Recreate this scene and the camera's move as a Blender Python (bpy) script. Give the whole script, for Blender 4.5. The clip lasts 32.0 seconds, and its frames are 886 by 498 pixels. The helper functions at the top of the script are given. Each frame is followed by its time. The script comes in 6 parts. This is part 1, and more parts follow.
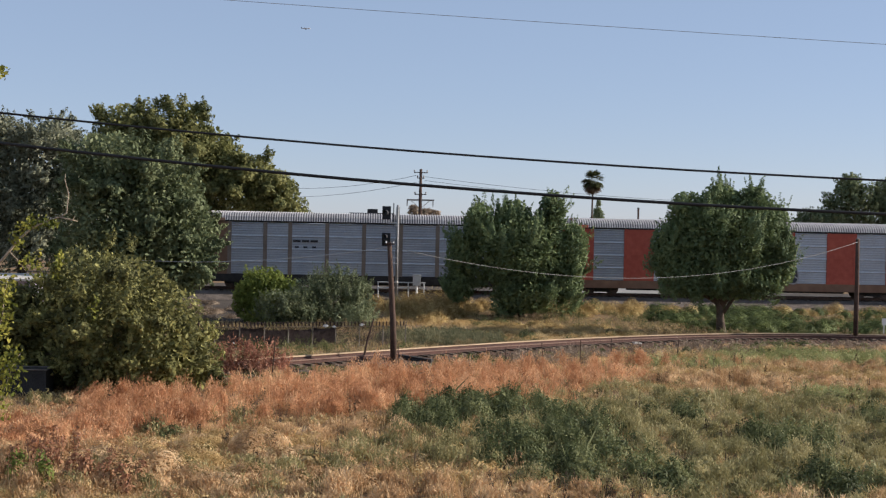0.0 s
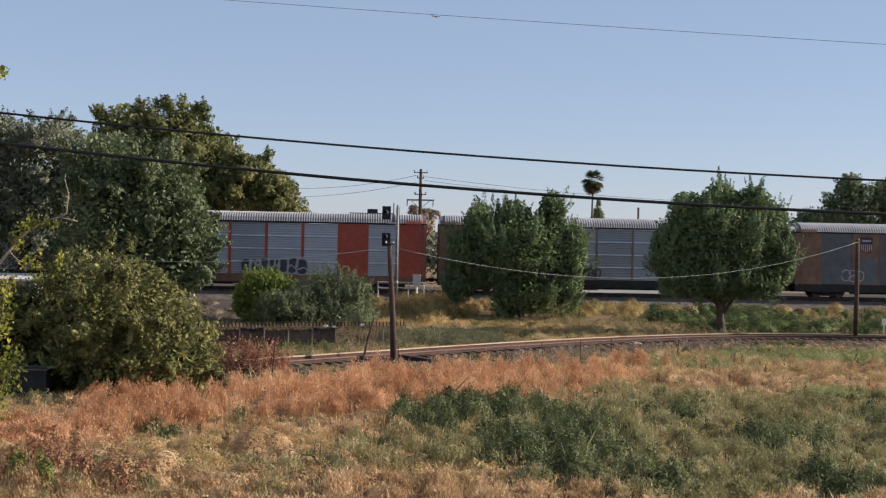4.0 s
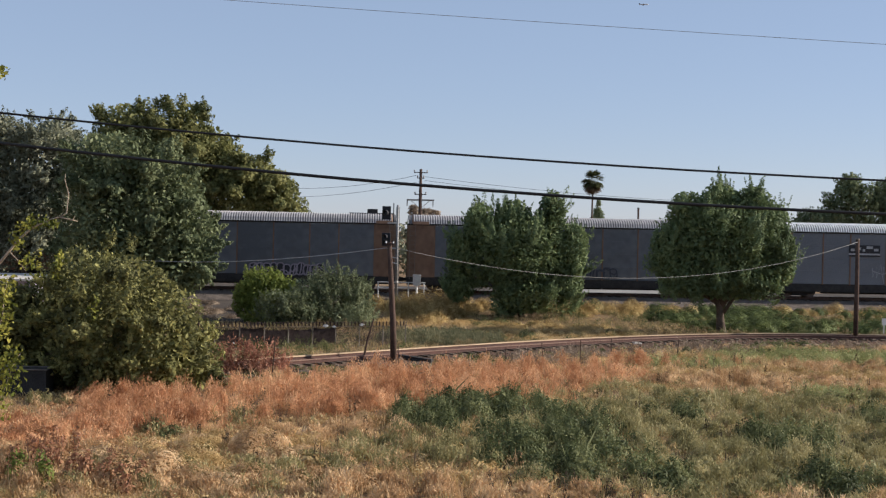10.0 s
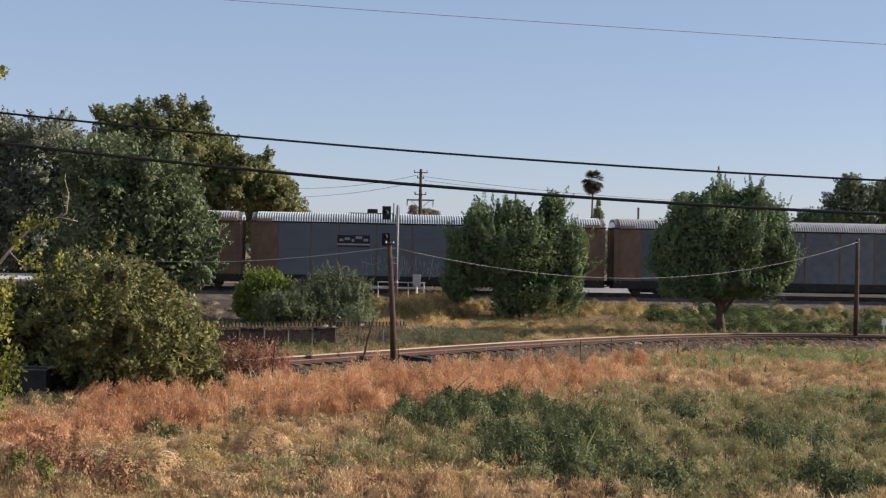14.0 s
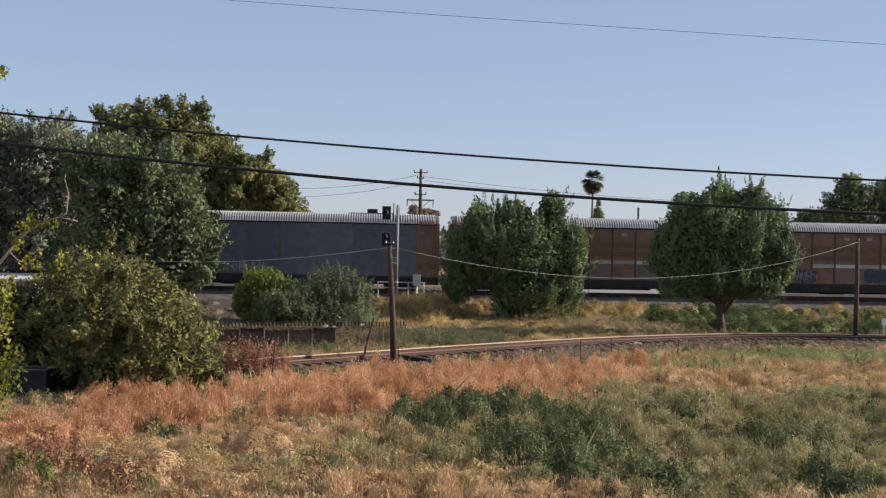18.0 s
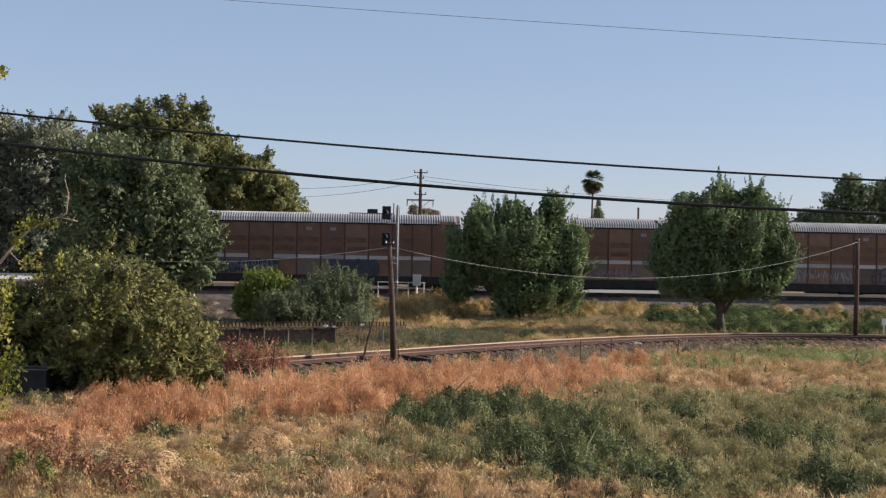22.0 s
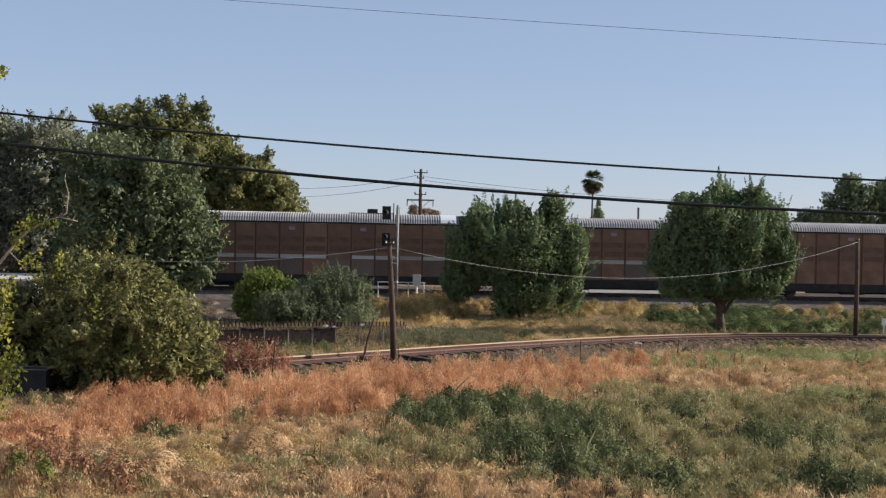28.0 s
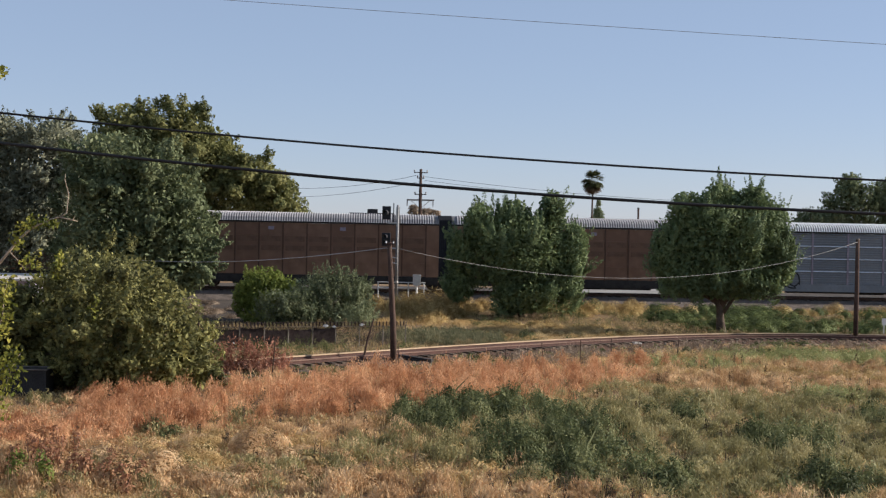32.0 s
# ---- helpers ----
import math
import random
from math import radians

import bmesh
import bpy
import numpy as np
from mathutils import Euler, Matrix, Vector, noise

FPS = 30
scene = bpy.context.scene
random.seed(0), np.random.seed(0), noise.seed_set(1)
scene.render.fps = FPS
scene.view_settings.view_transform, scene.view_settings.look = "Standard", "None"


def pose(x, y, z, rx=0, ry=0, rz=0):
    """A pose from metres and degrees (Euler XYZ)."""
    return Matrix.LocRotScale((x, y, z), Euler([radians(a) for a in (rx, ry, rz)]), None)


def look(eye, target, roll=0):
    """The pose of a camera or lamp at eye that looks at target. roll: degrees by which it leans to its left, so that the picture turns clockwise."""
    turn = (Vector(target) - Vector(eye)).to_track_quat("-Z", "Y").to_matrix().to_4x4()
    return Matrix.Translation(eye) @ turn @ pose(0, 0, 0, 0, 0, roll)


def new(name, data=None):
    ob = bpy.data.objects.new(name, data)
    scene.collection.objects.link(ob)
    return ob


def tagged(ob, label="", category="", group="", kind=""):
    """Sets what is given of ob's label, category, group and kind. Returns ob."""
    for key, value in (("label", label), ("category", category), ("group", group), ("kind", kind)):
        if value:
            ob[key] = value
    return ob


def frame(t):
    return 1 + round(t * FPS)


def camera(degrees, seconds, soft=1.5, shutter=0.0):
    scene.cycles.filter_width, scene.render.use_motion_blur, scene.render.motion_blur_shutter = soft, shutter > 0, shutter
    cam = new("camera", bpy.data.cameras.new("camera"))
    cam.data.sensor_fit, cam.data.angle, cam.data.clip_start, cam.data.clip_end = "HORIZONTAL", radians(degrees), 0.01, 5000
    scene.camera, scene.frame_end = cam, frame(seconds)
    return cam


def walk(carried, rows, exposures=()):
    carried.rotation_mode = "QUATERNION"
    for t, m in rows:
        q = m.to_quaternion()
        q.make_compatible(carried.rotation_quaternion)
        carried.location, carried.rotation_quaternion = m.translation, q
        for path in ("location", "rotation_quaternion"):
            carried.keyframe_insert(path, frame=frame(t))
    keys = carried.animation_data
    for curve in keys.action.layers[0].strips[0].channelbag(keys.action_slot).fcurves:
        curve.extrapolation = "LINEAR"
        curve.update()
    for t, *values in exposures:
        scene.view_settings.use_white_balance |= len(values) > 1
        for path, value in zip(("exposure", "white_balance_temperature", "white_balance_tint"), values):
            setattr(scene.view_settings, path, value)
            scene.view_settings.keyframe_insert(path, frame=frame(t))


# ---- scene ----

# ------------------------------------------------------------------ camera
cam = camera(36.0, 32.0, soft=1.25)
EYE = (0.0, 0.0, 6.2)
VIEW = look(EYE, (0.0, 100.0, 4.832), roll=1.15)
walk(cam, [(0.0, VIEW), (32.0, VIEW)], exposures=[(0.0, 0.5, 6150, 12), (32.0, 0.5, 6150, 12)])

# ------------------------------------------------------------------ light
SUN_DIR = Vector((0.90, 0.11, 0.42)).normalized()
world = bpy.data.worlds.new("sky")
scene.world = world
world.use_nodes = True
wn = world.node_tree.nodes
sky = wn.new("ShaderNodeTexSky")
sky.sky_type = "NISHITA"
sky.sun_disc = False
sky.sun_elevation = math.asin(SUN_DIR.z)
sky.sun_rotation = math.atan2(SUN_DIR.x, SUN_DIR.y)
sky.air_density, sky.dust_density, sky.ozone_density = 0.76, 0.2, 3.3
wn["Background"].inputs["Strength"].default_value = 0.084
haze = wn.new("ShaderNodeMix")
haze.data_type, haze.blend_type = "RGBA", "MULTIPLY"
haze.inputs["Factor"].default_value = 1.0
haze.inputs["B"].default_value = (1.27, 1.04, 1.0, 1)
world.node_tree.links.new(sky.outputs["Color"], haze.inputs["A"])
# summer haze evens out the sky
veil = wn.new("ShaderNodeMix")
veil.data_type = "RGBA"
veil.inputs["Factor"].default_value = 0.54
veil.inputs["B"].default_value = (3.49, 4.33, 5.28, 1)
world.node_tree.links.new(haze.outputs["Result"], veil.inputs["A"])
world.node_tree.links.new(veil.outputs["Result"], wn["Background"].inputs["Color"])
sun_data = bpy.data.lights.new("sun", "SUN")
sun_data.energy, sun_data.angle, sun_data.color = 5.0, radians(0.6), (1.0, 0.90, 0.76)
sun = new("sun", sun_data)
sun.matrix_world = look((40, 40, 60), Vector((40, 40, 60)) - SUN_DIR)


# ------------------------------------------------------------------ materials
def material(name, dark, light, rough=0.85, metal=0.0, scale=3.0, fine=40.0, bump=0.2, dist=0.02, random_amount=0.0, spread=(0.35, 0.65)):
    """Two colours mixed by a broad and a fine noise, with relief."""
    m = bpy.data.materials.new(name)
    m.use_nodes = True
    nt = m.node_tree
    b = nt.nodes["Principled BSDF"]
    b.inputs["Roughness"].default_value, b.inputs["Metallic"].default_value = rough, metal
    b.inputs["Specular IOR Level"].default_value = 0.1 if rough > 0.8 else 0.4
    tc = nt.nodes.new("ShaderNodeTexCoord")
    n1, n2 = nt.nodes.new("ShaderNodeTexNoise"), nt.nodes.new("ShaderNodeTexNoise")
    for n, s in ((n1, scale), (n2, fine)):
        n.inputs["Scale"].default_value = s
        n.inputs["Detail"].default_value = 5
        nt.links.new(tc.outputs["Object"], n.inputs["Vector"])
    add = nt.nodes.new("ShaderNodeMath")
    add.operation = "ADD"
    half = nt.nodes.new("ShaderNodeMath")
    half.operation = "MULTIPLY"
    half.inputs[1].default_value = 0.5
    nt.links.new(n1.outputs["Fac"], add.inputs[0])
    nt.links.new(n2.outputs["Fac"], add.inputs[1])
    nt.links.new(add.outputs[0], half.inputs[0])
    value = half.outputs[0]
    if random_amount:
        oi = nt.nodes.new("ShaderNodeObjectInfo")
        ra = nt.nodes.new("ShaderNodeMath")
        ra.operation = "MULTIPLY_ADD"
        ra.inputs[1].default_value, ra.inputs[2].default_value = random_amount, -random_amount / 2
        nt.links.new(oi.outputs["Random"], ra.inputs[0])
        sm = nt.nodes.new("ShaderNodeMath")
        sm.operation = "ADD"
        nt.links.new(value, sm.inputs[0])
        nt.links.new(ra.outputs[0], sm.inputs[1])
        value = sm.outputs[0]
    ramp = nt.nodes.new("ShaderNodeValToRGB")
    ramp.color_ramp.elements[0].position, ramp.color_ramp.elements[1].position = spread
    ramp.color_ramp.elements[0].color, ramp.color_ramp.elements[1].color = (*dark, 1), (*light, 1)
    nt.links.new(value, ramp.inputs["Fac"])
    nt.links.new(ramp.outputs["Color"], b.inputs["Base Color"])
    if bump:
        bp = nt.nodes.new("ShaderNodeBump")
        bp.inputs["Strength"].default_value, bp.inputs["Distance"].default_value = bump, dist
        nt.links.new(n2.outputs["Fac"], bp.inputs["Height"])
        nt.links.new(bp.outputs["Normal"], b.inputs["Normal"])
    return m


def leaf_material(name, dark, mid, light, through_light=0.3, scale=0.5, rough=0.6, plant=2.2):
    """Leaves and blades: colour by piece and by a broad noise, light passes partly through."""
    m = bpy.data.materials.new(name)
    m.use_nodes = True
    nt = m.node_tree
    b = nt.nodes["Principled BSDF"]
    b.inputs["Roughness"].default_value = rough
    b.inputs["Specular IOR Level"].default_value = 0.12
    geo = nt.nodes.new("ShaderNodeNewGeometry")
    tc = nt.nodes.new("ShaderNodeTexCoord")
    n1 = nt.nodes.new("ShaderNodeTexNoise")
    n1.inputs["Scale"].default_value, n1.inputs["Detail"].default_value = scale, 3
    nt.links.new(tc.outputs["Object"], n1.inputs["Vector"])
    mx = nt.nodes.new("ShaderNodeMath")
    mx.operation = "MULTIPLY_ADD"
    mx.inputs[1].default_value = 0.15
    nt.links.new(geo.outputs["Random Per Island"], mx.inputs[0])
    n2 = nt.nodes.new("ShaderNodeTexNoise")
    n2.inputs["Scale"].default_value, n2.inputs["Detail"].default_value = plant, 2
    nt.links.new(tc.outputs["Object"], n2.inputs["Vector"])
    both = nt.nodes.new("ShaderNodeMath")
    both.operation = "ADD"
    nt.links.new(n1.outputs["Fac"], both.inputs[0])
    nt.links.new(n2.outputs["Fac"], both.inputs[1])
    sc = nt.nodes.new("ShaderNodeMath")
    sc.operation = "MULTIPLY_ADD"
    sc.inputs[1].default_value, sc.inputs[2].default_value = 1.7, -1.27
    nt.links.new(both.outputs[0], sc.inputs[0])
    nt.links.new(sc.outputs[0], mx.inputs[2])
    ramp = nt.nodes.new("ShaderNodeValToRGB")
    e = ramp.color_ramp.elements
    e[0].position, e[1].position = 0.15, 0.85
    e[0].color, e[1].color = (*dark, 1), (*light, 1)
    x = e.new(0.5)
    x.color = (*mid, 1)
    nt.links.new(mx.outputs[0], ramp.inputs["Fac"])
    nt.links.new(ramp.outputs["Color"], b.inputs["Base Color"])
    tr = nt.nodes.new("ShaderNodeBsdfTranslucent")
    nt.links.new(ramp.outputs["Color"], tr.inputs["Color"])
    ms = nt.nodes.new("ShaderNodeMixShader")
    ms.inputs["Fac"].default_value = through_light
    nt.links.new(b.outputs["BSDF"], ms.inputs[1])
    nt.links.new(tr.outputs["BSDF"], ms.inputs[2])
    nt.links.new(ms.outputs["Shader"], nt.nodes["Material Output"].inputs["Surface"])
    return m


M_SOIL = material("dry soil", (0.13, 0.085, 0.05), (0.30, 0.20, 0.11), scale=0.25, fine=6, bump=0.6, dist=0.05)
M_BALLAST = material("grey ballast stones", (0.075, 0.062, 0.053), (0.20, 0.165, 0.142), scale=1.5, fine=14, bump=1.0, dist=0.08)
M_ROAD = material("pale gravel road", (0.17, 0.16, 0.145), (0.36, 0.34, 0.31), scale=0.3, fine=8)
M_RUST = material("rusty steel", (0.06, 0.034, 0.024), (0.165, 0.09, 0.058), rough=0.7, metal=0.2, scale=2, fine=30)
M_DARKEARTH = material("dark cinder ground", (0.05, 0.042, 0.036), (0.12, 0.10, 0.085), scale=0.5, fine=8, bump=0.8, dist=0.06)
M_TRACKBED = material("brown gravelly track bed", (0.06, 0.034, 0.024), (0.165, 0.098, 0.065), scale=0.9, fine=9, bump=1.0, dist=0.06)
M_RAILRUST = material("dark rusted rail", (0.045, 0.022, 0.017), (0.115, 0.052, 0.038), rough=0.8, scale=1.5, fine=14, bump=0.0)
M_RAILDULL = material("dull worn rail head, pale where sunlit", (0.14, 0.08, 0.058), (0.25, 0.15, 0.108), rough=0.8, scale=1, fine=12, bump=0.0)
# worn steel, with the sun's gleam along the head put into the pale colour
M_RAILGLEAM = material("worn rail head, pale where sunlit", (0.44, 0.31, 0.20), (0.66, 0.49, 0.33), rough=0.85, metal=0.1, scale=1, fine=20, bump=0.05)
M_TIE = material("weathered tie wood", (0.06, 0.045, 0.035), (0.20, 0.15, 0.11), scale=2, fine=25, random_amount=0.4)
M_SILVER = material("galvanised car panel", (0.31, 0.325, 0.355), (0.46, 0.475, 0.51), rough=0.5, metal=0.25, scale=0.6, fine=12, bump=0.1, random_amount=0.3)
M_GREY = material("grey car panel", (0.096, 0.100, 0.108), (0.156, 0.161, 0.170), rough=0.55, metal=0.1, scale=0.3, fine=1.8, bump=0.0, random_amount=0.2)
M_MIDGREY = material("mid grey car panel", (0.125, 0.132, 0.146), (0.195, 0.204, 0.220), rough=0.55, metal=0.1, scale=0.3, fine=10, bump=0.1)
M_PALE = material("pale blue-grey car panel", (0.145, 0.158, 0.172), (0.215, 0.229, 0.245), rough=0.6, metal=0.1, scale=0.5, fine=10, bump=0.1, random_amount=0.2)
M_STRIPE = material("dull white stripe paint", (0.31, 0.275, 0.255), (0.52, 0.475, 0.44), rough=0.6, scale=2, fine=16, bump=0.05, random_amount=0.6)
M_LOWER = material("faded grey-brown paint", (0.12, 0.085, 0.066), (0.205, 0.15, 0.118), rough=0.7, scale=0.6, fine=9, bump=0.1, random_amount=0.3)
M_BROWN = material("brown car paint", (0.172, 0.090, 0.053), (0.262, 0.148, 0.088), rough=0.6, scale=0.35, fine=1.6, bump=0.0, random_amount=0.25)
M_VENT = material("perforated brown sheet", (0.125, 0.068, 0.042), (0.19, 0.108, 0.066), rough=0.7, scale=0.5, fine=3, bump=0.0)
M_TAN = material("tan-brown car frame paint", (0.155, 0.085, 0.052), (0.255, 0.15, 0.09), rough=0.65, scale=0.5, fine=2.2, bump=0.0)
M_POST = material("grey-brown post paint", (0.15, 0.115, 0.09), (0.25, 0.195, 0.15), rough=0.65, scale=0.8, fine=9, bump=0.1)
M_DULL = material("dull silver-grey car panel", (0.24, 0.255, 0.27), (0.35, 0.365, 0.38), rough=0.6, metal=0.1, scale=0.5, fine=10, bump=0.1, random_amount=0.25)
# lighter than the side sheets: the highlight on their folds, given as colour
M_LIP = material("sky-bright sheet edge", (0.42, 0.44, 0.47), (0.60, 0.62, 0.64), rough=0.4, metal=0.2, scale=1.5, fine=12, bump=0)
M_RED = material("orange-red car paint", (0.335, 0.058, 0.034), (0.465, 0.10, 0.058), rough=0.6, scale=0.5, fine=2.5, bump=0.0)
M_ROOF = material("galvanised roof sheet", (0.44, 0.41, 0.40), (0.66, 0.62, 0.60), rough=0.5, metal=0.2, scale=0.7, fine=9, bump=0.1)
# darker than the ribs: the shade between them is put into the colour
M_ROOFGAP = material("shade-dark roof trough", (0.10, 0.095, 0.10), (0.19, 0.185, 0.19), rough=0.7, metal=0.2, scale=0.7, fine=9)
M_WHITEROOF = material("white roof sheet", (0.80, 0.80, 0.80), (0.92, 0.92, 0.90), rough=0.3, metal=0.3, scale=0.7, fine=9, bump=0.02)
M_UNDER = material("black underframe", (0.012, 0.011, 0.011), (0.045, 0.04, 0.036), rough=0.8, scale=2, fine=20)
M_BELLOWS = material("black rubber bellows", (0.012, 0.013, 0.018), (0.03, 0.032, 0.04), rough=0.8, scale=2, fine=20)
M_WHEEL = material("worn wheel steel", (0.05, 0.035, 0.03), (0.16, 0.12, 0.10), rough=0.5, metal=0.6, scale=3, fine=20)
M_WHITE = material("white paint", (0.66, 0.65, 0.63), (0.82, 0.81, 0.79), rough=0.6, scale=3, fine=20, bump=0.05)
M_BLACK = material("black paint", (0.012, 0.012, 0.014), (0.03, 0.03, 0.034), rough=0.6, scale=3, fine=20, bump=0.05)
M_NAVY = material("dark blue paint", (0.02, 0.024, 0.05), (0.035, 0.042, 0.085), rough=0.6, scale=3, fine=20, bump=0.05)
M_RUSTRED = material("dull dark red paint", (0.10, 0.03, 0.03), (0.16, 0.05, 0.045), rough=0.7, scale=2, fine=9, bump=0.0)
M_LILAC = material("faded grey-violet paint", (0.20, 0.17, 0.20), (0.34, 0.29, 0.33), rough=0.7, scale=1.2, fine=9, bump=0.05)
M_SLATE = material("dark slate-blue paint", (0.035, 0.038, 0.05), (0.075, 0.078, 0.095), rough=0.7, scale=1.2, fine=5, bump=0.0)
M_TAG = material("chalky grey paint", (0.28, 0.275, 0.28), (0.42, 0.41, 0.41), rough=0.7, scale=3, fine=20, bump=0.05)
M_STEELGREY = material("silver painted steel", (0.42, 0.42, 0.42), (0.62, 0.62, 0.60), rough=0.5, metal=0.4, scale=3, fine=25)
M_WOOD = material("weathered pole wood", (0.045, 0.030, 0.024), (0.125, 0.082, 0.064), scale=1.5, fine=18, bump=0.5, dist=0.03)
M_WOODGREY = material("grey pole wood", (0.12, 0.10, 0.085), (0.27, 0.235, 0.20), scale=1.5, fine=18, bump=0.5, dist=0.03)
M_BARK = material("tree bark", (0.05, 0.038, 0.028), (0.15, 0.115, 0.085), scale=2, fine=14, bump=0.8, dist=0.05)
M_BARKPALE = material("pale bark", (0.27, 0.21, 0.15), (0.50, 0.41, 0.30), scale=4, fine=30, bump=0.4)
M_CABLE = material("black cable", (0.005, 0.005, 0.006), (0.014, 0.014, 0.016), rough=0.6, scale=3, fine=30)
M_CABLEPALE = material("pale grey wire", (0.15, 0.145, 0.135), (0.26, 0.25, 0.235), rough=0.6, scale=3, fine=30)
M_MAST = material("dull galvanised mast", (0.16, 0.155, 0.15), (0.30, 0.295, 0.285), rough=0.6, metal=0.3, scale=3, fine=12, bump=0.0)
M_LENS = material("dark signal lens", (0.01, 0.015, 0.02), (0.03, 0.045, 0.05), rough=0.15, scale=3, fine=30, bump=0)
M_FENCE = material("rusted fence wire and dark backing", (0.04, 0.031, 0.028), (0.115, 0.086, 0.076), rough=0.9, scale=1.2, fine=7)
M_PLANE = material("pale airliner skin", (0.55, 0.57, 0.60), (0.75, 0.76, 0.78), rough=0.4, metal=0.2, scale=0.1, fine=1, bump=0)
M_PLANEDARK = material("dark airliner wing", (0.12, 0.13, 0.15), (0.22, 0.23, 0.25), rough=0.5, scale=0.1, fine=1, bump=0)
M_STUCCO = material("pale stucco wall", (0.45, 0.42, 0.38), (0.62, 0.58, 0.53), scale=0.8, fine=14)

L_BACK = leaf_material("olive sunlit leaves", (0.088, 0.098, 0.037), (0.183, 0.189, 0.071), (0.329, 0.311, 0.122))
L_OAK = leaf_material("grey-green oak leaves", (0.102, 0.112, 0.072), (0.210, 0.218, 0.146), (0.360, 0.360, 0.246))
L_DEEP = leaf_material("deep green leaves", (0.098, 0.122, 0.060), (0.148, 0.176, 0.086), (0.235, 0.258, 0.128), 0.25)
L_ELM = leaf_material("fresh green leaves", (0.109, 0.144, 0.071), (0.152, 0.198, 0.090), (0.213, 0.259, 0.113), 0.24)
L_FEATHER = leaf_material("dull grey-green leaves", (0.085, 0.102, 0.052), (0.150, 0.172, 0.09), (0.27, 0.295, 0.165))
L_BRIGHT = leaf_material("bright green leaves", (0.10, 0.125, 0.028), (0.20, 0.24, 0.055), (0.36, 0.39, 0.10), 0.35)
L_BUSH = leaf_material("olive bush leaves", (0.090, 0.091, 0.039), (0.172, 0.167, 0.062), (0.391, 0.366, 0.132), scale=0.8)
L_YELLOW = leaf_material("yellowing leaves", (0.10, 0.115, 0.02), (0.21, 0.215, 0.04), (0.38, 0.345, 0.07), 0.4, 3.0)
L_RED = leaf_material("reddish dried leaves", (0.21, 0.085, 0.055), (0.35, 0.155, 0.098), (0.50, 0.26, 0.17), 0.3)
L_BROWNLEAF = leaf_material("curled brown leaves", (0.22, 0.10, 0.058), (0.39, 0.205, 0.115), (0.58, 0.35, 0.18), 0.3, 1.5)
L_CREEP = leaf_material("fresh green creeper", (0.058, 0.075, 0.028), (0.11, 0.138, 0.05), (0.22, 0.26, 0.095), 0.3, 0.8)
L_DRY = leaf_material("orange dried weeds", (0.38, 0.182, 0.090), (0.58, 0.316, 0.166), (0.78, 0.495, 0.28), 0.42, 0.35)
L_RUST = leaf_material("tan dried weeds", (0.33, 0.20, 0.10), (0.53, 0.35, 0.185), (0.74, 0.53, 0.31), 0.35, 0.6)
L_STRAW = leaf_material("straw grass", (0.33, 0.22, 0.09), (0.53, 0.37, 0.165), (0.74, 0.56, 0.29), 0.35, 0.4)
L_SAGE = leaf_material("grey-green weeds", (0.185, 0.168, 0.076), (0.305, 0.27, 0.122), (0.46, 0.40, 0.205), 0.3, 0.5)
L_SHRUB = leaf_material("dark green weeds", (0.060, 0.074, 0.031), (0.127, 0.143, 0.061), (0.24, 0.245, 0.11), 0.3, 0.8)
L_LAWN = leaf_material("light green grass", (0.165, 0.180, 0.068), (0.290, 0.303, 0.122), (0.430, 0.430, 0.195), 0.35, 0.4)
L_GOLD = leaf_material("golden bunch grass", (0.242, 0.160, 0.061), (0.484, 0.347, 0.143), (0.726, 0.561, 0.264), 0.35, 0.5)
L_MOUND = leaf_material("dull green creeper", (0.06, 0.075, 0.028), (0.13, 0.145, 0.055), (0.24, 0.23, 0.10), 0.3, 0.8)
L_TALL = leaf_material("dull grey-green tall weeds", (0.10, 0.10, 0.055), (0.17, 0.165, 0.09), (0.27, 0.25, 0.145), 0.3, 0.7)
M_STONES = material("brown and grey stones", (0.07, 0.055, 0.044), (0.27, 0.215, 0.17), scale=1.8, fine=25)
L_CLOD = leaf_material("dead grey-brown weeds", (0.15, 0.11, 0.08), (0.27, 0.20, 0.14), (0.42, 0.33, 0.24), 0.25, 0.9)
L_BANK = leaf_material("dry olive-brown grass", (0.13, 0.098, 0.05), (0.255, 0.195, 0.10), (0.45, 0.35, 0.19), 0.3, 0.6)
L_STALK = leaf_material("dark dead stalks", (0.05, 0.04, 0.025), (0.095, 0.07, 0.045), (0.16, 0.115, 0.075), 0.2, 0.8)
L_PALM = leaf_material("palm fronds", (0.04, 0.05, 0.02), (0.08, 0.09, 0.04), (0.15, 0.15, 0.07))
L_PALMDEAD = leaf_material("dead palm skirt", (0.075, 0.05, 0.032), (0.14, 0.095, 0.06), (0.22, 0.16, 0.10))


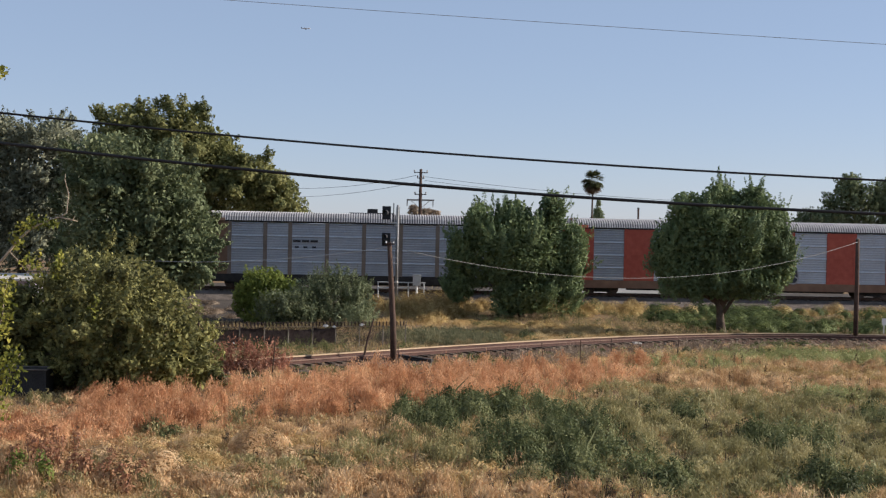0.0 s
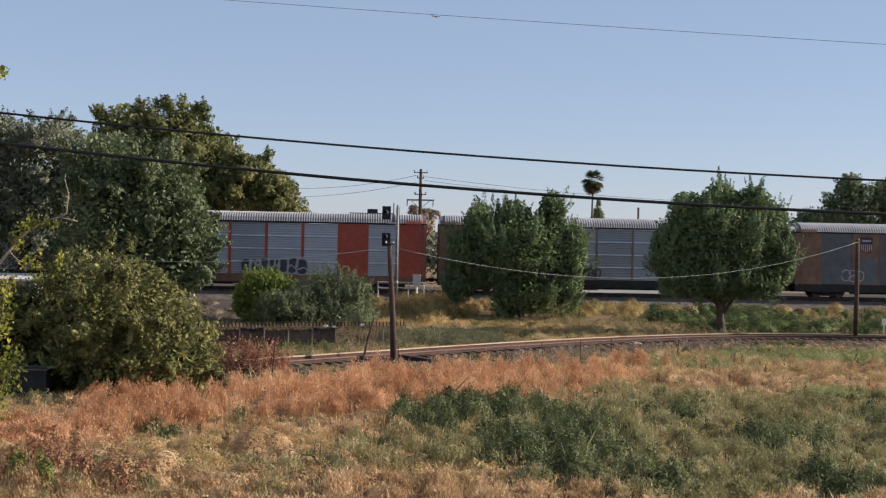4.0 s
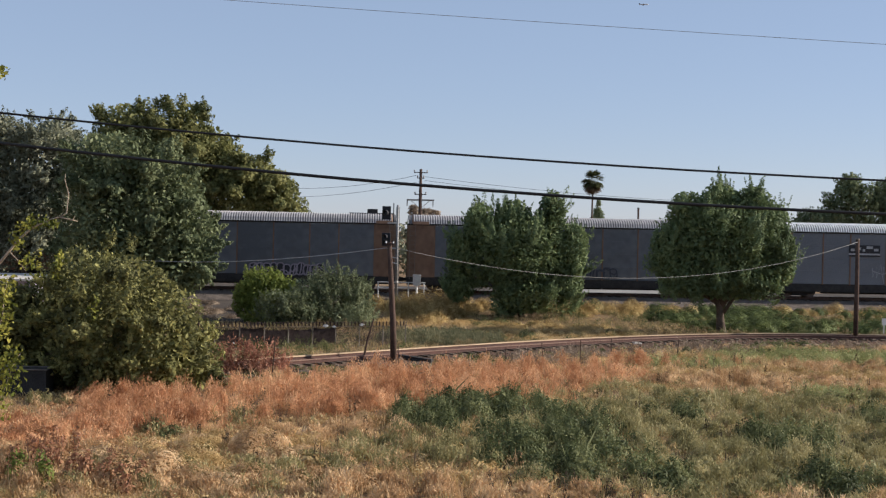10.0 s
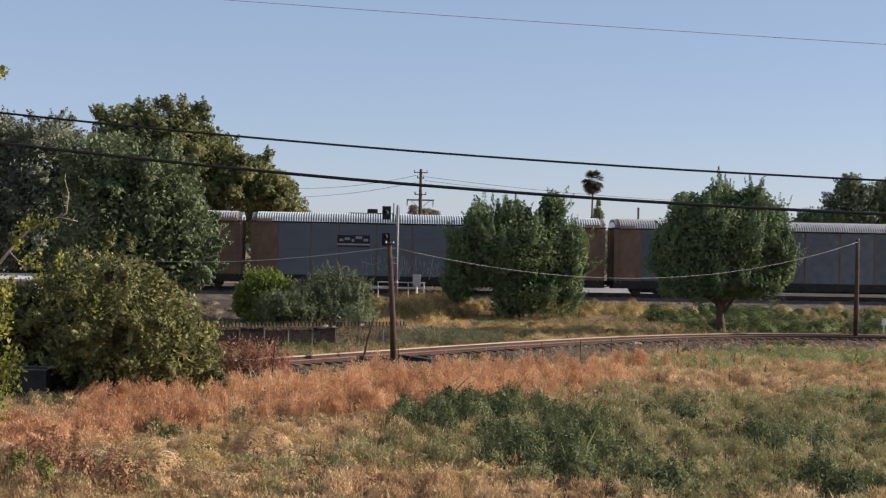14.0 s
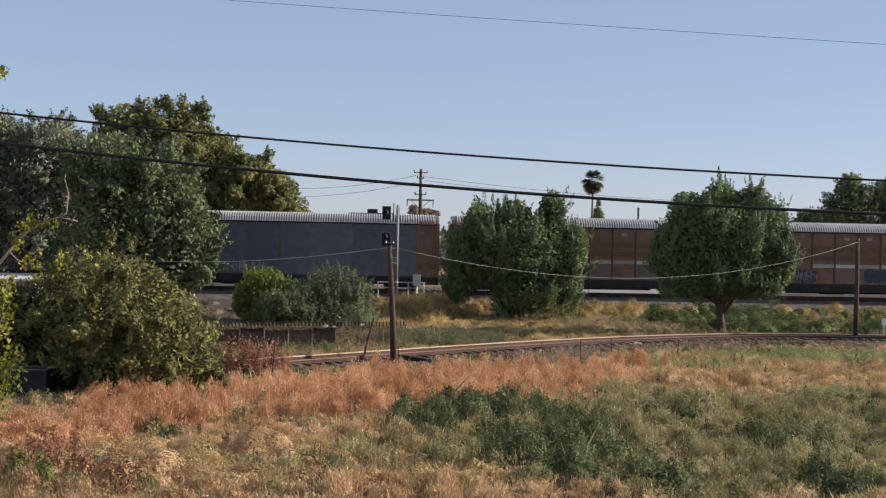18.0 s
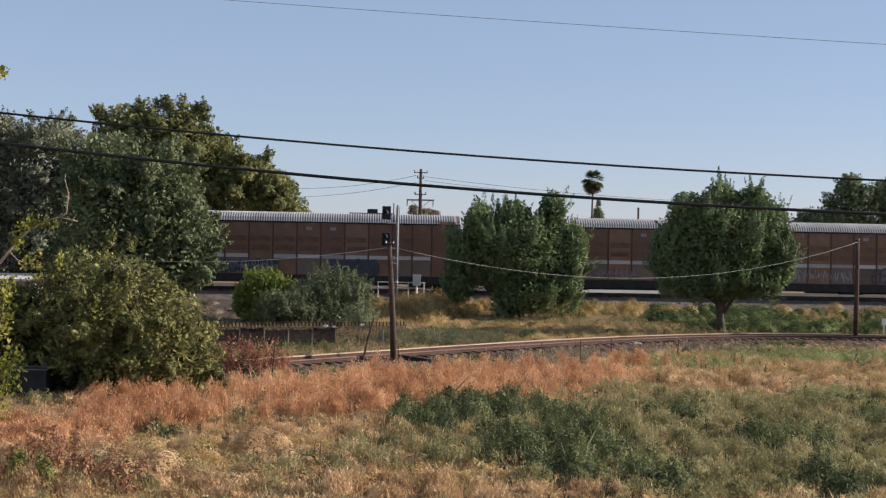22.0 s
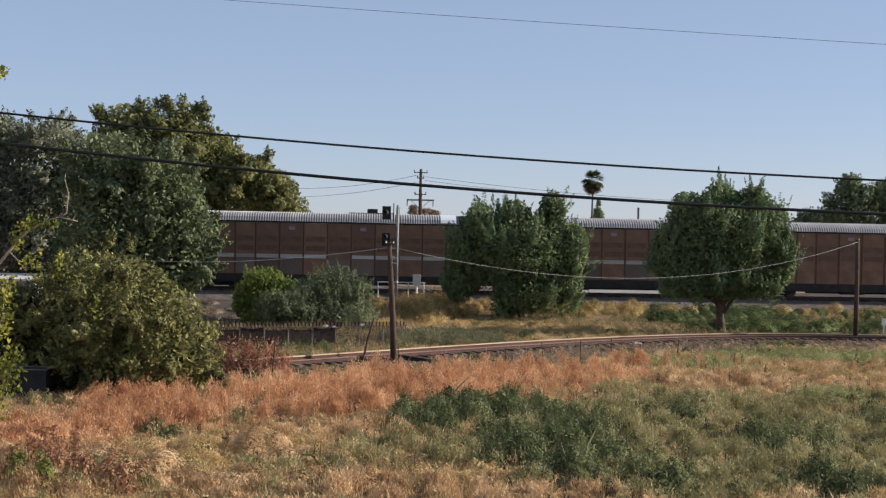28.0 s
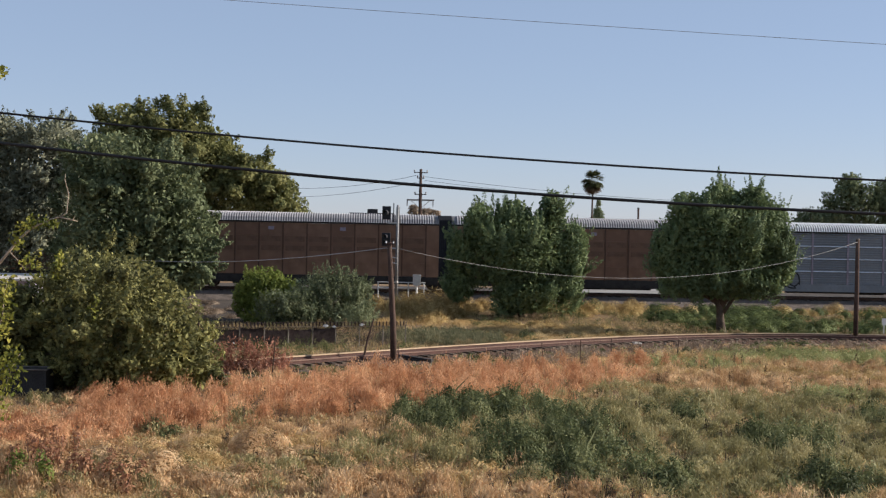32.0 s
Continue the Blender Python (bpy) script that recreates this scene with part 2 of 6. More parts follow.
# ------------------------------------------------------------------ mesh helpers
class Shape:
    """Collects boxes, tubes and plates into one mesh."""

    def __init__(self):
        self.v, self.f = [], []

    def box(self, x0, x1, y0, y1, z0, z1):
        n = len(self.v)
        self.v += [(x0, y0, z0), (x1, y0, z0), (x1, y1, z0), (x0, y1, z0), (x0, y0, z1), (x1, y0, z1), (x1, y1, z1), (x0, y1, z1)]
        self.f += [tuple(n + i for i in q) for q in ((0, 3, 2, 1), (4, 5, 6, 7), (0, 1, 5, 4), (1, 2, 6, 5), (2, 3, 7, 6), (3, 0, 4, 7))]
        return self

    def prism(self, profile, x0, x1):
        """A closed profile in y and z, drawn out along x."""
        n, k = len(self.v), len(profile)
        self.v += [(x0, y, z) for y, z in profile] + [(x1, y, z) for y, z in profile]
        self.f += [(n + i, n + (i + 1) % k, n + k + (i + 1) % k, n + k + i) for i in range(k)]
        self.f += [tuple(n + i for i in reversed(range(k))), tuple(n + k + i for i in range(k))]
        return self

    def tube(self, points, radii, sides=8):
        """A round bar along points, with a radius at each."""
        pts = [Vector(p) for p in points]
        if not hasattr(radii, "__len__"):
            radii = [radii] * len(pts)
        base = len(self.v)
        for i, p in enumerate(pts):
            d = (pts[min(i + 1, len(pts) - 1)] - pts[max(i - 1, 0)]).normalized()
            a = d.orthogonal().normalized() if abs(d.z) > 0.9 else d.cross(Vector((0, 0, 1))).normalized()
            b = d.cross(a)
            for j in range(sides):
                t = 2 * math.pi * j / sides
                self.v.append(tuple(p + (a * math.cos(t) + b * math.sin(t)) * radii[i]))
        for i in range(len(pts) - 1):
            for j in range(sides):
                self.f.append((base + i * sides + j, base + i * sides + (j + 1) % sides, base + (i + 1) * sides + (j + 1) % sides, base + (i + 1) * sides + j))
        self.f.append(tuple(base + j for j in reversed(range(sides))))
        self.f.append(tuple(base + (len(pts) - 1) * sides + j for j in range(sides)))
        return self

    def mesh(self, name, mat, smooth=False):
        me = bpy.data.meshes.new(name)
        me.from_pydata(self.v, [], self.f)
        me.materials.append(mat)
        if smooth:
            me.polygons.foreach_set("use_smooth", [True] * len(me.polygons))
        me.update()
        return me


def part(name, shape, mat, parent, label="", place=None, smooth=False):
    """One mesh object under a thing or a part."""
    me = shape if isinstance(shape, bpy.types.Mesh) else shape.mesh(name, mat, smooth)
    ob = new(name, me)
    ob.parent = parent
    if place is not None:
        ob.matrix_basis = place
    return tagged(ob, label)


def thing(name, label, category, place=None, group="", kind=""):
    ob = new(name)
    ob.empty_display_size = 0.3
    if place is not None:
        ob.matrix_basis = place
    return tagged(ob, label, category, group, kind)


def solid(name, shape, mat, label="", category="", group="", kind="", smooth=False):
    return tagged(new(name, shape.mesh(name, mat, smooth)), label, category, group, kind)


def fast_mesh(name, verts, faces, mat):
    """A mesh from arrays: verts (n, 3), faces (m, k)."""
    me = bpy.data.meshes.new(name)
    verts, faces = np.asarray(verts, np.float32), np.asarray(faces, np.int32)
    m, k = faces.shape
    me.vertices.add(len(verts))
    me.vertices.foreach_set("co", verts.ravel())
    me.loops.add(m * k)
    me.loops.foreach_set("vertex_index", faces.ravel())
    me.polygons.add(m)
    me.polygons.foreach_set("loop_start", np.arange(m, dtype=np.int32) * k)
    me.update(calc_edges=True)
    me.materials.append(mat)
    return me


def unit(rng, n):
    d = rng.normal(size=(n, 3))
    return d / np.linalg.norm(d, axis=1)[:, None]


def leaf_quads(rng, centres, normals, size, slim=0.55):
    """A pointed leaf at each centre, roughly facing along its normal."""
    n = len(centres)
    normals = normals / np.linalg.norm(normals, axis=1)[:, None]
    a = np.cross(normals, unit(rng, n))
    a /= np.linalg.norm(a, axis=1)[:, None] + 1e-9
    b = np.cross(normals, a)
    s = (size * rng.uniform(0.6, 1.4, n))[:, None]
    lift = normals * s * 0.15
    v = np.stack([centres - a * s, centres + b * s * slim + lift, centres + a * s, centres - b * s * slim + lift], axis=1)
    return v.reshape(-1, 3)


def quads(n, start=0):
    return np.arange(start, start + n * 4, dtype=np.int32).reshape(-1, 4)


# ------------------------------------------------------------------ the lie of the land
def main_line(x):
    """The main line's centre runs nearly across the view."""
    return 106.89 + 0.055 * x


def siding_line(x):
    """The old siding curves away to the far side."""
    c = np.clip(x, -9.5, 23.0)
    y = 66.55 + 1.0044 * c - 0.006279 * c ** 2 - 0.0004251 * c ** 3
    return y + np.where(x < -9.5, 0.3 * (x + 9.5), 0.0) + np.where(x > 23.0, 0.04 * (x - 23.0), 0.0)


def smooth_noise(x, y):
    return (np.sin(x * 0.31 + 1.3) * np.cos(y * 0.27 + 0.4) + 0.5 * np.sin(x * 0.83 + y * 0.51) + 0.35 * np.sin(x * 1.9 - y * 1.3 + 2.0)) / 1.85


def ground_height(x, y):
    x, y = np.asarray(x, float), np.asarray(y, float)
    dm = y - main_line(x)
    bank = np.interp(dm, [-16, -10, -3.4, -3.0, 3.0, 8.0], [0.0, 0.30, 0.62, 0.70, 0.85, 0.9])
    ds = np.abs(y - siding_line(x)) * 0.8
    side = np.interp(ds, [0, 1.6, 4.0], [0.16, 0.10, 0.0]) * (np.abs(x) < 40)
    rough_land = 0.10 * smooth_noise(x, y) * np.clip((90 - y) / 10, 0.2, 1)
    return np.maximum(bank, side) + rough_land * np.where(ds < 3, 0.15, 1.0)


def build_ground():
    xs = np.concatenate([[-3000, -1500, -700, -350, -180, -110], np.arange(-70, 70.1, 1.0), [110, 180, 350, 700, 1500, 3000]])
    ys = np.concatenate([[-400, -150, -60, -10, 12], np.arange(24, 125.1, 0.8), [140, 170, 250, 400, 700, 1300, 2500, 4500]])
    gx, gy = np.meshgrid(xs, ys)
    v = np.stack([gx, gy, ground_height(gx, gy)], -1).reshape(-1, 3)
    w, h = len(xs), len(ys)
    i = (np.arange(h - 1)[:, None] * w + np.arange(w - 1)[None]).ravel()
    me = fast_mesh("ground", v, np.stack([i, i + 1, i + w + 1, i + w], 1), M_SOIL)
    me.polygons.foreach_set("use_smooth", [True] * len(me.polygons))
    tagged(new("ground", me), "dry brown soil of the field under weeds", "ground", kind="structure")


build_ground()


def strip(name, centre, profile, x0, x1, step, mat):
    """A profile of (offset, height) swept along a line y = centre(x)."""
    xs = np.arange(x0, x1 + step / 2, step)
    k = len(profile)
    v = []
    for x in xs:
        e = 0.05
        slope = (centre(x + e) - centre(x - e)) / (2 * e)
        nx, ny = -slope / math.hypot(1, slope), 1 / math.hypot(1, slope)
        v += [(x + nx * o, centre(x) + ny * o, z) for o, z in profile]
    f = [(i * k + j, i * k + j + 1, (i + 1) * k + j + 1, (i + 1) * k + j) for i in range(len(xs) - 1) for j in range(k - 1)]
    me = bpy.data.meshes.new(name)
    me.from_pydata(v, [], f)
    me.materials.append(mat)
    me.update()
    return me


tagged(new("main_ballast", strip("main_ballast", main_line, [(-4.2, 0.50), (-3.3, 0.72), (-1.75, 1.24), (-0.4, 1.27), (0.4, 1.27), (1.75, 1.24), (3.6, 0.8), (4.2, 0.6)], -120, 140, 1.0, M_BALLAST)),
       "grey crushed-stone ballast bank under the main line", "ballast", kind="structure")
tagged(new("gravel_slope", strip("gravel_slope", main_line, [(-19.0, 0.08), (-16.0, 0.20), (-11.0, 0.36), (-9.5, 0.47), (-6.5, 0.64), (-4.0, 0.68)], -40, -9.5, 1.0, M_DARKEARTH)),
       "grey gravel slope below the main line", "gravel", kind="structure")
tagged(new("siding_ballast", strip("siding_ballast", siding_line, [(-3.0, 0.0), (-1.9, 0.13), (-1.2, 0.21), (-0.7, 0.25), (0.7, 0.25), (1.2, 0.21), (1.9, 0.13), (3.0, 0.0)], -15, 40, 0.8, M_TRACKBED)),
       "brown gravelly bed under the old siding", "ballast", kind="structure")
for far_name, x0, x1 in (("cinder_ground_west", -90, 11.8), ("cinder_ground_east", 26.2, 120)):
    tagged(new(far_name, strip(far_name, main_line, [(3.9, 0.72), (4.6, 0.985), (12.0, 1.0), (19.0, 0.985), (20.0, 0.8)], x0, x1, 2.0, M_DARKEARTH)),
           "dark cinder ground beyond the main line", "ground", kind="structure")
tagged(new("road", strip("road", lambda x: 124.7 + 0.055 * x, [(-11, 0.80), (-10, 0.97), (10, 0.97), (11, 0.80)], 12, 26, 2.0, M_ROAD)),
       "pale gravel road beyond the main line", "road", kind="structure")


def rail_profile(side, top):
    c = side * 0.75
    return [(c - 0.07, top - 0.17), (c - 0.07, top - 0.14), (c - 0.012, top - 0.12), (c - 0.012, top - 0.04), (c - 0.036, top - 0.03), (c - 0.036, top),
            (c + 0.036, top), (c + 0.036, top - 0.03), (c + 0.012, top - 0.04), (c + 0.012, top - 0.12), (c + 0.07, top - 0.14), (c + 0.07, top - 0.17)]


def build_track(name, line, top, x0, x1, tie_from, tie_to, spacing, label, web, heads, low):
    """Two rails with worn heads on ties."""
    track = thing(name, label, "railway track", kind="structure")
    for side, head in zip((-1, 1), heads):
        r = part("rail", strip("rail", line, rail_profile(side, top), x0, x1, 0.8, web), None, track, "rusty steel rail")
        c = side * 0.75
        part("rail_head", strip("rail_head", line, [(c - 0.040, top - low), (c - 0.040, top + 0.004), (c + 0.040, top + 0.004), (c + 0.040, top - 0.04)], x0, x1, 0.8, head), None, r, "worn rail head, pale where sunlit")
    me = Shape().box(-0.115, 0.115, -1.3, 1.3, -0.2, 0).mesh("tie", M_TIE)
    x = tie_from
    while x < tie_to:
        slope = (line(x + 0.05) - line(x - 0.05)) / 0.1
        t = part("tie", me, None, track)
        t.matrix_basis = pose(x, float(line(x)), top - 0.165 + random.uniform(-0.015, 0.01), 0, 0, math.degrees(math.atan(slope)) + random.uniform(-2, 2))
        x += spacing / math.hypot(1, slope)
    return track


build_track("main_track", main_line, 1.49, -120, 140, -22, 40, 0.55, "main line track on ballast with dark ties", M_RUST, (M_WHEEL, M_WHEEL), 0.0)
# the far head's pale face stands in for its sunlit top
build_track("siding_track", siding_line, 0.45, -15, 40, -14, 36, 0.6, "rusty curving siding with weathered wooden ties", M_RAILRUST, (M_RAILDULL, M_RAILGLEAM), 0.05)

# ------------------------------------------------------------------ the train
MESHES = {}


def shared(key, make):
    """One mesh for all parts that are alike."""
    if key not in MESHES:
        MESHES[key] = make()
    return MESHES[key]


def panel_mesh(width, mat):
    """Four overlapping sheets with shallow corrugations and a lip at each joint."""
    prof = []
    z0, sheet = 1.1, 0.985
    for i in range(4):
        z = z0 + i * sheet
        for j in range(5):
            a, b = z + 0.03 + j * 0.185, z + 0.03 + j * 0.185 + 0.11
            prof += [(-1.492, a), (-1.475, a + 0.02), (-1.475, b), (-1.492, b + 0.02)]
        prof += [(-1.49, z + sheet - 0.10), (-1.545, z + sheet - 0.07), (-1.545, z + sheet - 0.05), (-1.49, z + sheet)]
    prof = [(-1.44, z0)] + [(-1.49, z0)] + prof + [(-1.44, z0 + 4 * sheet)]
    s = Shape().prism(prof, -width / 2, width / 2)
    return s.mesh("side_panel", mat)


def lip_mesh(width):
    """The folded upper edge of a side sheet."""
    return Shape().prism([(-1.49, 1.995), (-1.555, 2.035), (-1.53, 2.105), (-1.49, 2.115)], -width / 2 + 0.1, width / 2 - 0.1).mesh("sheet_edge", M_LIP)


def flat_panel_mesh(width, mat, out=-1.545):
    s = Shape().box(-width / 2, width / 2, out, -1.44, 1.06, 5.06)
    s.box(-width / 2, width / 2, out - 0.012, out, 1.06, 1.2)
    s.box(-width / 2, width / 2, out - 0.012, out, 4.92, 5.06)
    return s.mesh("end_panel", mat)


def plain_panel_mesh(width, mat):
    """A smooth sheet with three faint seams."""
    prof = [(-1.44, 1.1), (-1.50, 1.1)]
    for z in (2.1, 3.1, 4.1):
        prof += [(-1.50, z - 0.02), (-1.512, z - 0.015), (-1.512, z + 0.015), (-1.50, z + 0.02)]
    prof += [(-1.50, 5.05), (-1.44, 5.05)]
    return Shape().prism(prof, -width / 2, width / 2).mesh("side_panel", mat)


ROOF = [(-1.56, 5.18), (-1.42, 5.45), (-1.12, 5.66), (-0.7, 5.79), (0.0, 5.84), (0.7, 5.79), (1.12, 5.66), (1.42, 5.45), (1.56, 5.18)]


def strips_mesh(width):
    """Two perforated strips across one bay."""
    s = Shape()
    for z0, z1 in ((2.92, 3.3), (3.62, 4.02)):
        s.box(-width / 2, width / 2, -1.506, -1.49, z0, z1)
        for j in range(3):
            z = z0 + (j + 0.5) * (z1 - z0) / 3
            s.box(-width / 2, width / 2, -1.512, -1.505, z - 0.03, z + 0.03)
    return s.mesh("vent_panel", M_VENT)


def loft_mesh(name, mat, x0, x1, shrink, drop):
    """A roof end that narrows and sinks from x0 to x1."""
    k = len(ROOF)
    s = Shape()
    s.v += [(x0, y * 1.03, z + 0.05 * (z > 5.25)) for y, z in ROOF] + [(x1, y * shrink, 5.18 + (z - 5.18) * (1 - drop)) for y, z in ROOF]
    s.f += [(i, i + 1, k + i + 1, k + i) for i in range(k - 1)]
    s.f += [tuple(reversed(range(k))), tuple(range(k, 2 * k))]
    return s.mesh(name, mat)


def roof_mesh(length, mat):
    return Shape().prism(ROOF, -length / 2, length / 2).mesh("roof", mat, False)


def ribs_mesh(length, mat):
    s = Shape()
    prof = [(y * 1.035, z + 0.065 * (z > 5.25)) for y, z in ROOF]
    n = int((length - 0.75) / 0.19)
    for i in range(n):
        x = (i - (n - 1) / 2) * 0.19
        s.prism(prof, x - 0.042, x + 0.042)
    return s.mesh("roof_ribs", mat)


def end_mesh(mat):
    """Folding end doors with upright leaves under the roof's curve."""
    s = Shape().prism([(-1.45, 1.0), (1.45, 1.0), (1.45, 5.3), (1.1, 5.62), (0, 5.74), (-1.1, 5.62), (-1.45, 5.3)], -0.1, 0.1)
    for y in (-1.2, -0.6, 0.0, 0.6, 1.2):
        s.box(-0.15, 0.15, y - 0.04, y + 0.04, 1.0, 5.3)
    return s.mesh("end_door", mat)


def ladder_mesh():
    s = Shape()
    for x in (-0.2, 0.2):
        s.tube([(x, 0, 0.9), (x, 0, 5.2)], 0.02, 5)
    for i in range(12):
        s.tube([(-0.2, 0, 1.1 + i * 0.35), (0.2, 0, 1.1 + i * 0.35)], 0.015, 5)
    return s.mesh("ladder", M_POST)


def truck_mesh():
    """Cast side frames with a bolster and springs."""
    s = Shape()
    for y in (-1.0, 1.0):
        s.prism([(y - 0.08, 0.34), (y + 0.08, 0.34), (y + 0.08, 0.58), (y - 0.08, 0.58)], -1.25, 1.25)
        s.box(-0.6, 0.6, y - 0.1, y + 0.1, 0.16, 0.36)
        for x in (-0.9, 0.9):
            s.box(x - 0.18, x + 0.18, y - 0.12, y + 0.12, 0.30, 0.62)
        for x in (-0.2, 0.0, 0.2):
            s.tube([(x, y, 0.3), (x, y, 0.56)], 0.07, 6)
    s.box(-0.25, 0.25, -1.1, 1.1, 0.45, 0.66)
    return s.mesh("truck", M_UNDER)


def wheelset_mesh():
    """Two flanged wheels with a dished web on one axle, with four web openings so that the turn shows."""
    s = Shape().tube([(0, -1.05, 0), (0, 1.05, 0)], 0.08, 8)
    for y in (-0.75, 0.75):
        o = 1 if y < 0 else -1
        s.tube([(0, y - 0.065, 0), (0, y + 0.065, 0)], 0.42, 20)
        s.tube([(0, y + o * 0.066, 0), (0, y + o * 0.095, 0)], 0.448, 20)
        for i in range(4):
            a = i * math.pi / 2
            s.tube([(0.25 * math.cos(a), y - 0.085, 0.25 * math.sin(a)), (0.25 * math.cos(a), y + 0.085, 0.25 * math.sin(a))], 0.05, 6)
    return s.mesh("wheelset", M_WHEEL)


def coupler_mesh():
    s = Shape().box(-0.55, 0.3, -0.09, 0.09, 0.72, 0.92).box(0.25, 0.56, -0.16, 0.14, 0.66, 0.98)
    s.tube([(-0.1, 0.35, 0.85), (0.2, 0.36, 0.55), (0.5, 0.3, 0.5)], 0.03, 6)
    return s.mesh("coupler", M_UNDER)


def ribbon(s, pts, w, y):
    """A flat painted stroke of that width along points (x, z)."""
    n = len(pts)
    base = len(s.v)
    for i, (px, pz) in enumerate(pts):
        ax, az = pts[max(i - 1, 0)]
        bx, bz = pts[min(i + 1, n - 1)]
        dx, dz = bx - ax, bz - az
        q = math.hypot(dx, dz) or 1.0
        s.v += [(px - dz / q * w / 2, y, pz + dx / q * w / 2), (px + dz / q * w / 2, y, pz - dx / q * w / 2)]
    s.f += [(base + 2 * i + 1, base + 2 * i + 3, base + 2 * i + 2, base + 2 * i) for i in range(n - 1)]


def scrawl(parent, x, z, width, height, mat, seed, label, ground=None, thin=False):
    """An unreadable painted tag: a row of bulging strokes and loops on the side sheets, on a painted ground if there is one."""
    rng = random.Random(seed)
    n = max(2, round(width / (height * 0.62)))
    step = width / n
    for i in range(n):
        cx = x - width / 2 + (i + 0.5) * step
        h = height * rng.uniform(0.82, 1.08)
        cz = z + height * rng.uniform(-0.06, 0.06)
        a, b = step * rng.uniform(0.5, 0.66), h / 2
        lean = rng.uniform(-0.12, 0.16)
        w = 0.05 if thin else 0.05 + 0.06 * min(height, 1.2)
        start, span = rng.uniform(0, 6.28), rng.choice((6.28, 6.28, 5.7))
        bulge = rng.uniform(2.2, 3.6)
        loop = []
        for k in range(17):
            t = start + span * k / 16
            c, d = math.cos(t), math.sin(t)
            r = (abs(c) ** bulge + abs(d) ** bulge) ** (-1 / bulge)
            loop.append((cx + a * r * c + lean * b * r * d, cz + b * r * d))
        if thin:
            # a quick zigzag of the hand
            loop = [(cx - a + 2 * a * k / 8 + rng.uniform(-0.12, 0.12), cz + b * rng.uniform(0.25, 1.0) * (-1) ** k) for k in range(9)]
        y = -1.572 - 0.003 * i
        s = Shape()
        ribbon(s, loop, w, y)
        if rng.random() < 0.75:
            zz = cz + rng.uniform(-0.25, 0.25) * h
            ribbon(s, [(cx - a * 0.9, zz), (cx - a * 0.3, zz + rng.uniform(-0.3, 0.3) * h), (cx + a * 0.3, zz + rng.uniform(-0.3, 0.3) * h), (cx + a * rng.uniform(0.7, 1.3), zz + rng.uniform(-0.1, 0.1) * h)], w, y - 0.0015)
        if rng.random() < 0.35:
            ribbon(s, [(cx - a * 0.2, cz - b), (cx + lean * b, cz), (cx + a * 0.3, cz + b)], w, y - 0.0022)
        holder = parent
        if ground:
            back = Shape()
            for k in range(16):
                t = 6.2832 * k / 16
                c, d = math.cos(t), math.sin(t)
                r = (abs(c) ** 3 + abs(d) ** 3) ** (-1 / 3)
                back.v.append((cx + step * 0.56 * r * c + lean * b * r * d, -1.566 - 0.0004 * i, cz + b * 1.06 * r * d))
            back.f.append(tuple(range(16)))
            holder = part("painted_ground", back, ground, parent, "painted ground of a tag")
        part("painted_stroke", s, mat, holder, label)


def shield(parent, x, z):
    """A shield badge in plain shapes: a dark head with a pale band over pale upright stripes."""
    y = -1.565
    s = Shape()
    head = [(-0.52, 0.42), (-0.36, 0.52), (-0.16, 0.48), (0.0, 0.56), (0.16, 0.48), (0.36, 0.52), (0.52, 0.42), (0.46, 0.22), (0.48, -0.02), (-0.48, -0.02), (-0.46, 0.22)]
    field = [(-0.48, -0.025), (0.48, -0.025), (0.47, -0.35), (0.38, -0.62), (0.18, -0.72), (-0.18, -0.72), (-0.38, -0.62), (-0.47, -0.35)]
    s.v += [(x + a, y, z + b) for a, b in head]
    s.f.append(tuple(range(len(head))))
    badge = part("badge", s, M_NAVY, parent, "dark blue shield badge with pale stripes")
    low = Shape()
    low.v += [(x + a, y, z + b) for a, b in field]
    low.f.append(tuple(range(len(field))))
    part("badge_field", low, M_RUSTRED, badge, "dull red field")
    for i in range(6):
        a = x - 0.40 + i * 0.16
        part("badge_stripe", Shape().box(a - 0.042, a + 0.042, y - 0.006, y - 0.002, z - 0.68 + 0.075 * abs(i - 2.5), z - 0.04), M_TAG, badge, "pale stripe")
    part("badge_band", Shape().box(x - 0.36, x + 0.36, y - 0.006, y - 0.002, z + 0.16, z + 0.32), M_TAG, badge, "pale band")


def truss_trucks(car, xs, axles):
    tr = shared("truck", truck_mesh)
    ws = shared("wheelset", wheelset_mesh)
    for x in xs:
        t = part("truck", tr, None, car, "black cast-steel truck", pose(x, 0, 0))
        for dx in (-0.9, 0.9):
            w = part("wheelset", ws, None, t, "worn steel wheelset", pose(dx, 0, 0.42))
            axles.append(w)


AXLES = []


